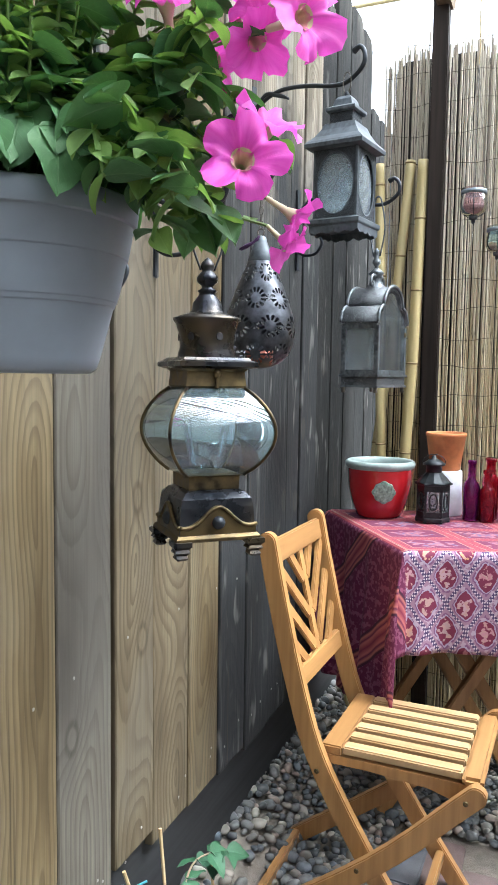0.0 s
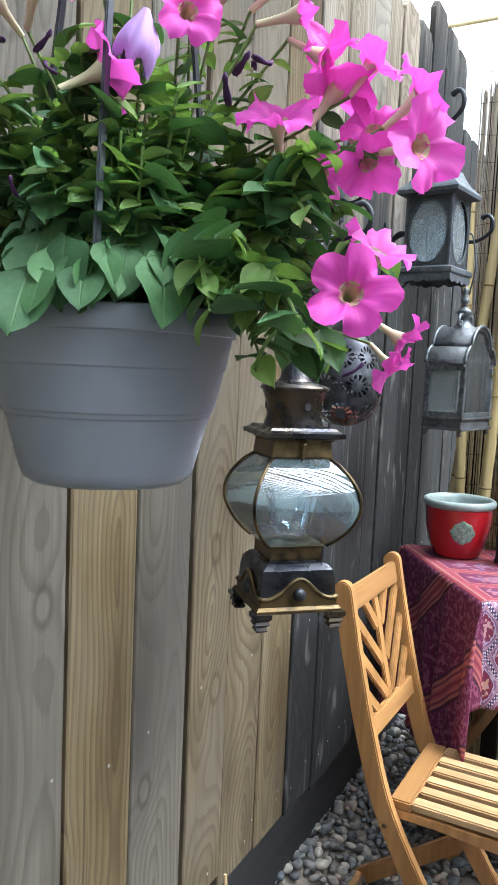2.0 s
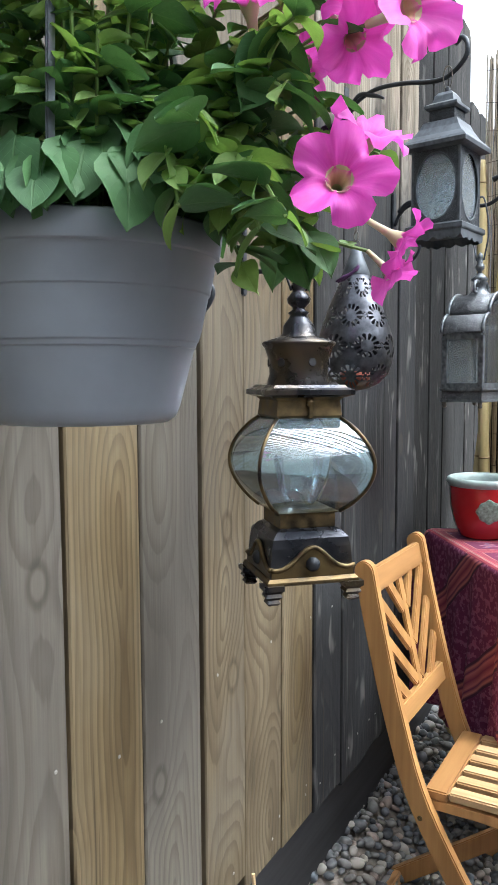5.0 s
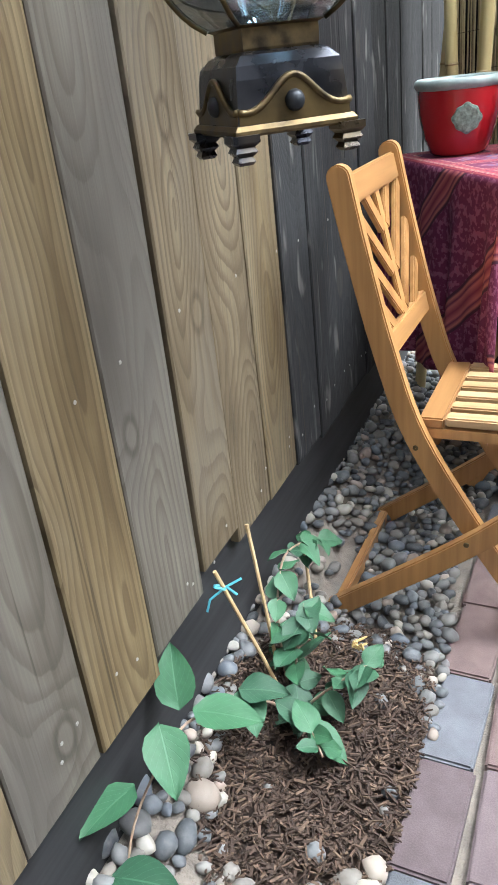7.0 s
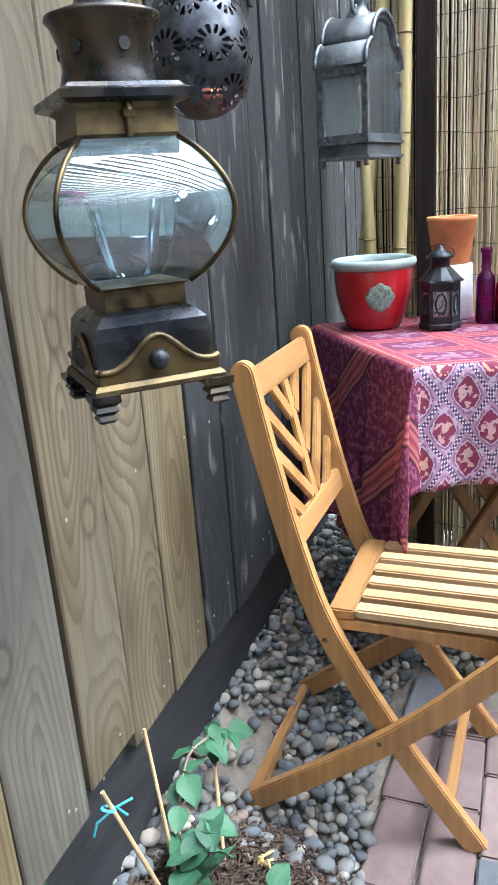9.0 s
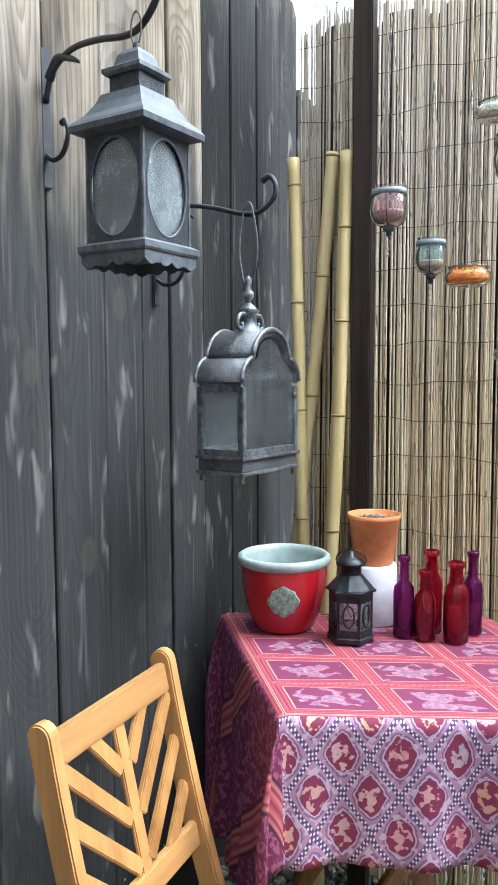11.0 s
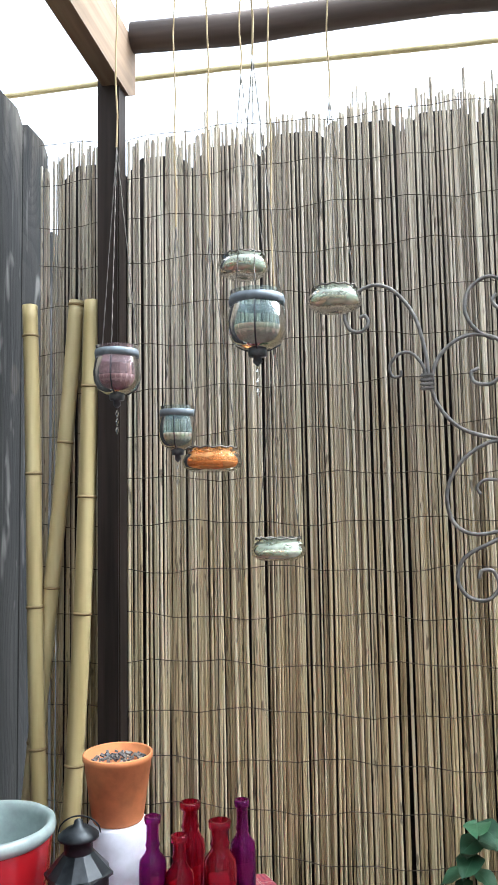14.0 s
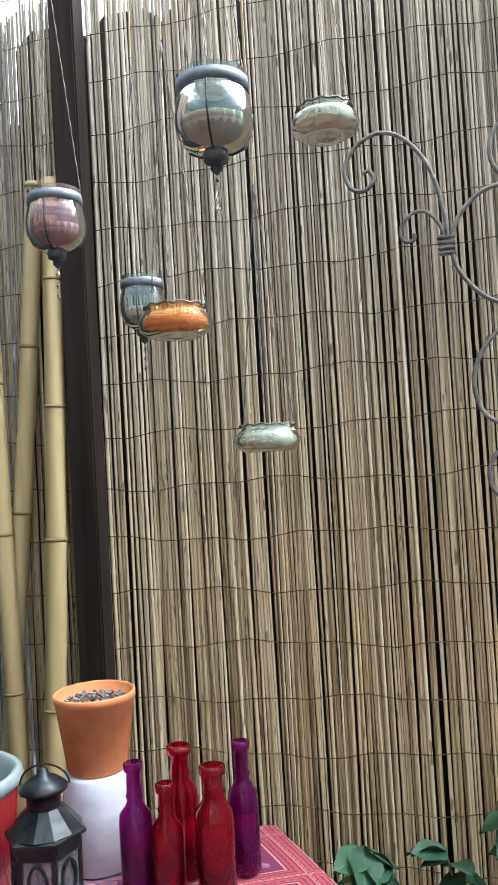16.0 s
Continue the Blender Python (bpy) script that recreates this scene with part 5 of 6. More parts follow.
# ---- folding chair ----
def folding_chair():
    c = thing("folding_chair", "oiled acacia folding chair with a chevron slat back", "chair", (-0.475, 1.80, 0.0), -1.5)
    W = 0.325
    def z_side(name, pts, y0, y1, wid):
        """A flat curved member in the x, z plane."""
        p = smooth_path([(q[0], 0, q[1]) for q in pts], 5)
        left, right = [], []
        for k, q in enumerate(p):
            d = (p[min(k + 1, len(p) - 1)] - p[max(k - 1, 0)]).normalized()
            nrm = Vector((d.z, 0, -d.x)) * wid / 2
            left.append((q.x + nrm.x, q.z + nrm.z))
            right.append((q.x - nrm.x, q.z - nrm.z))
        d = (p[0] - p[1]).normalized()
        across = (Vector((right[0][0], 0, right[0][1])) - p[0])
        cap = [p[0] + across * math.cos(math.pi * k / 8) + d * (wid / 2) * math.sin(math.pi * k / 8) for k in range(1, 8)]
        bm = bm_prism(left + right[::-1] + [(q.x, q.z) for q in cap], y1 - y0)
        sharp = [e for e in bm.edges if abs(e.verts[0].co.y - e.verts[1].co.y) < 1e-6 and len(e.link_faces) == 2 and any(len(f.verts) > 4 for f in e.link_faces)]
        bmesh.ops.bevel(bm, geom=sharp, offset=0.0025, segments=2, affect="EDGES")
        ob = part(name, bm, M_CHAIR, c)
        ob.location.y = y0
        return ob
    stile = [(-0.1345, 0.838), (-0.110, 0.72), (-0.070, 0.555), (-0.018, 0.40), (0.095, 0.205), (0.235, 0.004)]
    cross = [(0.292, 0.413), (0.10, 0.225), (-0.185, 0.012)]
    for y in (0.0, W - 0.022):
        z_side("stile", stile, y, y + 0.022, 0.039)
    for y in (-0.024, W + 0.002):
        z_side("leg", cross, y, y + 0.022, 0.039)
    part("foot_bar", bm_bar((-0.172, -0.004, 0.022), (-0.172, W + 0.004, 0.022), 0.018, 0.034, 0.003, (1, 0, 0)), M_CROSS, c)
    part("front_bar", bm_bar((0.185, 0.022, 0.082), (0.185, W - 0.022, 0.082), 0.018, 0.026, 0.003, (1, 0, 0)), M_CROSS, c)
    # seat
    part("seat_rail", bm_box((-0.018, 0.024, 0.412), (0.026, W - 0.024, 0.432), 0.003), M_CROSS, c)
    part("seat_rail", bm_box((0.262, 0.010, 0.410), (0.302, W - 0.010, 0.431), 0.007), M_CROSS, c)
    for k in range(6):
        y = 0.026 + k * (W - 0.052 - 0.030) / 5
        wdt = 0.030
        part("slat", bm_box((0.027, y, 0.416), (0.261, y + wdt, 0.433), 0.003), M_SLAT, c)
    for y in (0.025, W - 0.045):
        ap = [(-0.015, 0.412), (0.29, 0.409), (0.30, 0.398), (0.29, 0.380), (0.25, 0.372), (0.20, 0.386), (0.08, 0.394), (-0.015, 0.394)]
        ob = part("apron", bm_prism(ap, 0.018), M_CHAIR, c)
        ob.location.y = y
    # back: plane through the stiles between z 0.54 and 0.84
    def back(z):
        t = (z - 0.555) / (0.853 - 0.555)
        return -0.070 - 0.066 * t
    def rail(z0, z1, th=0.016):
        return bm_bar((back((z0 + z1) / 2), 0.021, (z0 + z1) / 2), (back((z0 + z1) / 2), W - 0.021, (z0 + z1) / 2), th, z1 - z0, 0.003, (1, 0, 0.22))
    part("top_rail", rail(0.790, 0.838), M_CROSS, c)
    part("lower_rail", rail(0.535, 0.577), M_CROSS, c)
    mid = W / 2
    part("centre_slat", bm_bar((back(0.572), mid, 0.572), (back(0.795), mid, 0.795), 0.026, 0.008, 0.002), M_CHAIR, c)
    for side in (-1, 1):
        for k, (z_out, z_in) in enumerate(((0.640, 0.562), (0.715, 0.585), (0.790, 0.655), (0.806, 0.730))):
            y_out = mid + side * (mid - 0.022) * (1.0 if k < 3 else 0.52)
            y_in = mid + side * (0.012 if k else 0.062)
            part("diagonal_slat", bm_bar((back(z_out), y_out, z_out), (back(z_in), y_in, z_in), 0.010, 0.024, 0.002, (1, 0, 0.22)), M_CHAIR, c)
    for y, x, z in ((-0.001, -0.018, 0.385), (-0.025, 0.275, 0.40), (-0.025, 0.075, 0.215)):
        part("bolt", move_bm(bm_lathe([(0.005, 0), (0.005, 0.0015), (0.0025, 0.002), (0.0005, 0.0016)], 12), pose(x, y, z, 90, 0, 0)), M_GOLD, c, "brass bolt head", True)
    return c


chair = folding_chair()


# ---- table, cloth and what stands on it ----
F_, B_, R_, S_ = Vector((-0.385, 2.125)), Vector((-0.690, 2.560)), Vector((-0.160, 2.760)), Vector((0.150, 2.325))
TABLE_Z = 0.776
table = thing("folding_table", "square folding table with crossed wooden legs under a cloth", "table", (-0.27, 2.44, 0))


def on_table(s, t, z=TABLE_Z):
    p = (F_ * (1 - s) + S_ * s) * (1 - t) + (B_ * (1 - s) + R_ * s) * t
    return Vector((p.x, p.y, z))


def local(p):
    return Vector(p) - Vector((-0.27, 2.44, 0))


corners = [on_table(0.02, 0.02), on_table(0.98, 0.02), on_table(0.98, 0.98), on_table(0.02, 0.98)]
mesh_object("tabletop", [local(p - Vector((0, 0, dz))) for dz in (0.004, 0.026) for p in corners], [(0, 1, 2, 3), (7, 6, 5, 4), (0, 4, 5, 1), (1, 5, 6, 2), (2, 6, 7, 3), (3, 7, 4, 0)], M_CROSS, table)
for t in (0.45, 0.90):
    a0, a1 = on_table(0.10, t, 0.012), on_table(0.90, t, 0.745)
    b0, b1 = on_table(0.90, t, 0.012), on_table(0.10, t, 0.745)
    part("leg", bm_bar(local(a0), local(a1), 0.02, 0.036, 0.003, (B_ - F_).to_3d()), M_CHAIR, table)
    part("leg", bm_bar(local(b0 + Vector((0.01, 0.02, 0))), local(b1 + Vector((0.01, 0.02, 0))), 0.02, 0.036, 0.003, (B_ - F_).to_3d()), M_CHAIR, table)
part("stretcher", bm_bar(local(on_table(0.90, 0.1, 0.03)), local(on_table(0.90, 0.9, 0.03)), 0.02, 0.034, 0.003), M_CHAIR, table)


def tablecloth():
    """A cotton square laid over the table: flat on top, rolling over the edges into hanging folds."""
    cl = thing("tablecloth", "maroon and pink block-printed cotton cloth hanging in folds", "tablecloth", (-0.27, 2.44, TABLE_Z))
    side_u, side_v = (S_ - F_).length, (B_ - F_).length
    hang = {"front": 0.245, "left": 0.46, "right": 0.25, "back": 0.25}
    step = 0.0125
    us = np.arange(-hang["left"], side_u + hang["right"] + 1e-6, step)
    vs = np.arange(-hang["front"], side_v + hang["back"] + 1e-6, step)
    eu, ev = (S_ - F_).normalized(), (B_ - F_).normalized()
    nu, nv = Vector((ev.y, -ev.x)), Vector((eu.y, -eu.x))
    if nu.dot(eu) < 0:
        nu = -nu
    if nv.dot(ev) > 0:
        nv = -nv
    verts, uvs = [], []
    for v in vs:
        for u in us:
            cu, cv = min(max(u, 0), side_u), min(max(v, 0), side_v)
            du, dv = u - cu, v - cv
            p = F_ + eu * cu + ev * cv
            d = math.hypot(du, dv)
            z = TABLE_Z
            if d > 0:
                # the way out from the table's edge, square to it
                o = (nu * (1 if du > 0 else -1 if du < 0 else 0)) * abs(du) + nv * (-1 if dv > 0 else 1 if dv < 0 else 0) * abs(dv)
                o = o.normalized()
                corner = min(abs(du), abs(dv)) / d
                roll = 0.014
                if d < roll * 1.57:
                    out, down = roll * math.sin(d / roll), roll * (1 - math.cos(d / roll))
                else:
                    out, down = roll, roll + (d - roll * 1.57)
                along = cu * 1.0 + cv * 1.3
                swing = 0.012 * math.sin(along * 34 + 1.0) + 0.007 * math.sin(along * 61)
                out += (down / 0.3) * (0.012 + swing * (1 - corner)) + 0.055 * corner * math.sin(min(1.0, down / 0.2) * 1.5)
                fold = 0.05 * corner * math.sin(math.atan2(abs(dv), abs(du)) * 4) * min(1.0, down / 0.2)
                tangent = Vector((-o.y, o.x))
                p = p + o * out + tangent * fold
                z = TABLE_Z - down + 0.02 * corner * down
            else:
                z += 0.0012 * math.sin(u * 31) * math.sin(v * 27)
            verts.append((p.x + 0.27, p.y - 2.44, z - TABLE_Z + 0.003))
            uvs.append((u, v))
    n = len(us)
    faces = [(j * n + i, j * n + i + 1, (j + 1) * n + i + 1, (j + 1) * n + i) for j in range(len(vs) - 1) for i in range(n - 1)]
    ob = mesh_object("cloth", verts, faces, M_CLOTH, cl, "", True, uvs)
    mod = ob.modifiers.new("thick", "SOLIDIFY")
    mod.thickness, mod.offset = 0.0012, 0
    return cl


tablecloth()
TZ = TABLE_Z + 0.005

red_pot = thing("ceramic_pot", "glossy red ceramic planter with a jade medallion", "planter", (-0.537, 2.520, TZ))
part("body", bm_lathe([(0.001, 0.001), (0.058, 0.0), (0.064, 0.006), (0.078, 0.04), (0.088, 0.085), (0.091, 0.128), (0.0905, 0.137)], 48), M_REDGLAZE, red_pot, smooth=True)
part("rim", bm_lathe([(0.0905, 0.136), (0.0955, 0.140), (0.0985, 0.147), (0.097, 0.155), (0.091, 0.159), (0.085, 0.155), (0.082, 0.145), (0.078, 0.10), (0.066, 0.035), (0.05, 0.016), (0.001, 0.014)], 48), M_CELADON, red_pot, "grey-green glazed rim and inside", True)
med = []
for k in range(48):
    a = 2 * math.pi * k / 48
    r = 0.0300 * (1 + 0.04 * math.cos(4 * a) + 0.05 * math.cos(8 * a))
    med.append((r * math.cos(a), r * math.sin(a)))
med_v = [(0.0, 0.0, 0.0055)]
med_v += [(x * 0.82, y * 0.82, 0.0048) for x, y in med] + [(x, y, 0.003) for x, y in med] + [(x * 1.02, y * 1.02, -0.004) for x, y in med]
med_f = [(0, 1 + k, 1 + (k + 1) % 48) for k in range(48)] + [(1 + r_ * 48 + k, 49 + r_ * 48 + k, 49 + r_ * 48 + (k + 1) % 48, 1 + r_ * 48 + (k + 1) % 48) for r_ in range(2) for k in range(48)]
medallion = mesh_object("medallion", med_v, med_f, M_EMBLEM, red_pot, "carved jade-green medallion")
ang = math.atan2(-0.98, 0.36)
medallion.matrix_local = pose(0.0865 * math.cos(ang), 0.0865 * math.sin(ang), 0.078, 0, 0, math.degrees(ang) + 90) @ pose(0, 0, 0, 98, 0, 0)

black = thing("candle_lantern", "small black hexagonal tin candle lantern", "lantern", (-0.383, 2.492, TZ), 10)
part("base", bm_lathe([(0.001, 0.004), (0.046, 0.004), (0.047, 0.012), (0.042, 0.016), (0.001, 0.016)], 6), M_BLACK, black)
for k in range(6):
    a = math.radians(60 * k)
    part("corner_bar", bm_bar((0.041 * math.cos(a), 0.041 * math.sin(a), 0.014), (0.041 * math.cos(a), 0.041 * math.sin(a), 0.102), 0.008, 0.006, 0.001), M_BLACK, black)
    part("foot", move_bm(bm_lathe([(0.001, 0), (0.005, 0.001), (0.004, 0.006)], 8), pose(0.042 * math.cos(a), 0.042 * math.sin(a), 0)), M_BLACK, black)
    b_ = a + math.radians(30)
    rot = pose(0.036 * math.cos(b_), 0.036 * math.sin(b_), 0, 0, 0, math.degrees(b_) + 90)
    part("pane", move_bm(bm_box((-0.018, -0.0008, 0.016), (0.018, 0.0008, 0.100)), rot), M_FROST, black, "frosted glass pane")
    part("fret", move_bm(join_bm(bm_box((-0.018, -0.003, 0.016), (0.018, -0.0015, 0.030)), bm_box((-0.018, -0.003, 0.086), (0.018, -0.0015, 0.101)), bm_tube([(0.011 * math.cos(q), -0.0022, 0.058 + 0.022 * math.sin(q)) for q in [2 * math.pi * j / 14 for j in range(15)]], 0.0022, 5)), rot), M_BLACK, black, "cut-out tin front")
part("eave", bm_lathe([(0.040, 0.100), (0.051, 0.103), (0.051, 0.107), (0.046, 0.110)], 6), M_BLACK, black)
part("roof", bm_lathe([(0.046, 0.110), (0.024, 0.134), (0.022, 0.136)], 12), M_BLACK, black)
part("chimney", bm_lathe([(0.021, 0.134), (0.021, 0.154), (0.030, 0.156), (0.030, 0.160), (0.018, 0.169), (0.008, 0.173), (0.006, 0.180), (0.0005, 0.183)], 16), M_BLACK, black, smooth=True)
part("ring_handle", bm_tube([(0.031 * math.cos(q), 0.006, 0.160 + 0.024 * math.sin(q)) for q in [math.pi * j / 16 for j in range(17)]], 0.0012, 6), M_BLACK, black)

white_pot = thing("cachepot", "pale glazed ceramic pot standing upside down", "flower pot", (-0.372, 2.632, TZ))
part("body", bm_lathe([(0.001, 0.0), (0.050, 0.0), (0.0515, 0.003), (0.049, 0.124), (0.047, 0.127), (0.001, 0.1275)], 40), M_WHITEPOT, white_pot, smooth=True)
clay = thing("terracotta_pot", "orange terracotta pot half filled with dry gravel", "flower pot", (-0.372, 2.632, TZ + 0.1285))
part("body", bm_lathe([(0.001, 0.0), (0.040, 0.0), (0.042, 0.004), (0.0555, 0.096), (0.0575, 0.098), (0.0575, 0.106), (0.0555, 0.1075), (0.053, 0.105), (0.051, 0.088), (0.001, 0.088)], 48), M_CLAY, clay, smooth=True)
grav = []
gr = random.Random(8)
for k in range(90):
    a, r = gr.uniform(0, 6.28), 0.045 * math.sqrt(gr.random())
    bb = bm_box((-0.004, -0.0025, -0.0015), (0.004, 0.0025, 0.0015), 0.0, pose(r * math.cos(a), r * math.sin(a), 0.091 + gr.uniform(0, 0.006), gr.uniform(-40, 40), gr.uniform(-40, 40), gr.uniform(0, 180)))
    grav.append(bb)
tagged(part("gravel", join_bm(*grav), M_STONE, clay, "grey gravel and dry twigs"), kind="stuff")


def bottle(at, height, r, neck, material, label):
    b = thing("bottle", label, "bottle", (at[0], at[1], TZ), group="coloured glass bottles")
    h = height
    ns = h * (0.62 if r < 0.0225 else 0.66)
    outer = [(0.001, 0.0), (r * 0.9, 0.0), (r, 0.004), (r, ns - 0.012), (r * 0.93, ns), (neck * 1.25, ns + 0.010), (neck, ns + 0.016), (neck * 1.18, ns + 0.022), (neck, ns + 0.027), (neck, h - 0.012), (neck * 1.3, h - 0.010), (neck * 1.32, h - 0.001), (neck * 1.1, h)]
    inner = [(max(0.001, q - 0.0022), max(0.004, z)) for q, z in reversed(outer)]
    part("glass", bm_lathe(outer + inner[:-1] + [(0.001, 0.004)], 28), material, b, smooth=True)
    return b


bottle((-0.289, 2.553), 0.168, 0.0212, 0.0095, M_BOTTLE_PURPLE, "slim purple glass bottle")
bottle((-0.243, 2.605), 0.172, 0.0232, 0.0125, M_BOTTLE_RED, "tall ruby red glass bottle")
bottle((-0.246, 2.552), 0.143, 0.0215, 0.0100, M_BOTTLE_RED, "short ruby red glass bottle")
bottle((-0.186, 2.562), 0.163, 0.0250, 0.0128, M_BOTTLE_RED, "wide-shouldered ruby red glass bottle")
bottle((-0.163, 2.625), 0.172, 0.0205, 0.0092, M_BOTTLE_PURPLE, "slim violet glass bottle behind the red ones")


# ---- bamboo poles in the corner ----
def bamboo(top, foot, r, seed, label):
    p = thing("bamboo_pole", label, "pole", foot, group="bamboo poles leaning in the corner")
    rr = random.Random(seed)
    a, b = Vector((0, 0, 0)), Vector(top) - Vector(foot)
    n = 60
    pts, rad = [], []
    nodes = []
    k = rr.uniform(0.1, 0.2)
    while k < b.length:
        nodes.append(k)
        k += rr.uniform(0.22, 0.32)
    for j in range(n + 1):
        d = b.length * j / n
        near = min(abs(d - q) for q in nodes)
        pts.append(a + b * (j / n) + Vector((0.004 * math.sin(j * 0.12 + seed), 0, 0)))
        rad.append(r * (1.0 - 0.06 * (j / n)))
    part("culm", bm_tube(pts, rad, 16), M_BAMBOO, p, smooth=True)
    for q in nodes:
        t = q / b.length
        c = a + b * t + Vector((0.004 * math.sin(t * n * 0.12 + seed), 0, 0))
        z = b.normalized()
        part("node", bm_tube([c - z * 0.003, c - z * 0.0012, c + z * 0.0012, c + z * 0.003], [r * 0.98, r * 1.07, r * 1.05, r * 0.96], 16), M_NODE, p, smooth=True)
    return p


bamboo((-0.640, 2.842, 1.842), (-0.550, 2.790, 0.0), 0.0165, 1, "pale dried bamboo pole upright in the corner")
bamboo((-0.541, 2.858, 1.850), (-0.700, 2.835, 0.0), 0.0165, 2, "yellow bamboo pole leaning behind another")
bamboo((-0.494, 2.838, 1.842), (-0.552, 2.775, 0.0), 0.0185, 3, "pale thick bamboo pole beside the post")


# ---- hanging glass cups ----
def hanging_glass(at, kind_, r, material, label, wax=None):
    """at: the rim's centre. Cups are deep with a collar and a pointed foot, dishes flat."""
    c = thing("hanging_candle_glass", label, "candle holder", at, group="glass candle holders hung on chains")
    if kind_ == "cup":
        prof = [(r * 0.90, 0.0), (r * 0.87, -0.006), (r * 0.86, -0.016), (r * 0.93, -0.022), (r * 1.0, -0.038), (r * 0.97, -0.050), (r * 0.80, -0.062), (r * 0.45, -0.069), (r * 0.26, -0.070)]
        g = part("glass", bm_lathe(prof + [(q - 0.0012, z) for q, z in reversed(prof)], 28), material, c, smooth=True)
        part("wax", bm_lathe([(0.001, -0.044), (r * 0.95, -0.044), (r * 0.93, -0.051), (r * 0.76, -0.061), (r * 0.4, -0.067), (0.001, -0.068)], 24), wax or M_WAX, c, "old candle wax", True)
        part("collar", bm_lathe([(r * 0.88, -0.0165), (r * 0.92, -0.0165), (r * 0.94, -0.011), (r * 0.92, -0.0055), (r * 0.885, -0.0055)], 28), M_COLLAR, c, "blue-grey metal collar", True)
        part("foot", bm_lathe([(r * 0.30, -0.069), (r * 0.33, -0.072), (r * 0.30, -0.078), (r * 0.14, -0.079), (r * 0.16, -0.085), (0.0005, -0.090)], 16), M_PEWTER, c, smooth=True)
        for k in range(3):
            a = math.radians(120 * k + 35)
            rib = [((q + 0.0012) * math.cos(a), (q + 0.0012) * math.sin(a), z) for q, z in prof[2:]]
            part("rib", bm_tube(rib, 0.0009, 5), M_IRON, c)
        drops = [move_bm(bm_lathe([(0.0004, 0), (0.0028, -0.005), (0.0006, -0.011)], 8), pose(0, 0, -0.092 - 0.012 * k)) for k in range(3)]
        part("bead_drop", join_bm(*drops), M_PANE, c, "clear glass beads")
    else:
        prof = [(r * 0.80, 0.0), (r * 0.78, -0.004), (r * 0.93, -0.009), (r, -0.017), (r * 0.95, -0.025), (r * 0.70, -0.031), (0.001, -0.032)]
        part("glass", bm_lathe(prof + [(max(0.001, q - 0.0014), z + 0.0012) for q, z in reversed(prof)], 32), material, c, smooth=True)
        part("wax", bm_lathe([(0.001, -0.018), (r * 0.95, -0.018), (r * 0.90, -0.025), (r * 0.66, -0.029), (0.001, -0.030)], 24), wax or M_WAX, c, "old candle wax", True)
        part("beaded_rim", bm_tube([(r * 0.82 * math.cos(q), r * 0.82 * math.sin(q), 0.001 + 0.0012 * math.cos(q * 12)) for q in [2 * math.pi * j / 48 for j in range(49)]], 0.0013, 6), M_CHAIN, c)
    top = 2.436 - at[2]
    for k in range(3):
        a = math.radians(120 * k + 35)
        foot = Vector((r * 0.9 * math.cos(a), r * 0.9 * math.sin(a), 0.0))
        apex = Vector((0, 0, min(0.30, top - 0.05)))
        pts = []
        n = 26
        for j in range(n + 1):
            p = foot.lerp(apex, j / n)
            pts.append(p + Vector((0.0005 * (j % 2), 0.0005 * ((j + 1) % 2), 0)))
        part("chain", bm_tube(pts, [0.0005 + 0.0005 * (j % 2) for j in range(n + 1)], 4), M_CHAIN, c)
    apex = min(0.30, top - 0.05)
    part("cord", bm_tube([(0.0018 * math.sin(j * 1.9), 0, apex + (top - apex) * j / 10) for j in range(11)], 0.0014, 5), M_CORD, c, "jute cord tied to the pergola")
    return c


hanging_glass((-0.298, 2.424, 1.650), "cup", 0.034, M_CUP_PINK, "rose glass candle cup with a grey collar", M_WAX_ROSE)
hanging_glass((-0.068, 2.272, 1.672), "cup", 0.036, M_CUP_BLUE, "large smoky blue glass candle cup")
hanging_glass((-0.249, 2.573, 1.580), "cup", 0.031, M_CUP_BLUE, "small smoky green glass candle cup")
hanging_glass((-0.155, 2.407, 1.496), "dish", 0.041, M_DISH_ORANGE, "flat amber glass candle dish", M_WAX_ORANGE)
hanging_glass((0.012, 2.512, 1.738), "dish", 0.041, M_DISH_WHITE, "flat milky glass candle dish")
hanging_glass((-0.083, 2.530, 1.368), "dish", 0.041, M_DISH_WHITE, "flat clear ribbed glass candle dish")
hanging_glass((-0.128, 2.530, 1.805), "dish", 0.039, M_DISH_WHITE, "clear glass candle dish hung behind a cup")


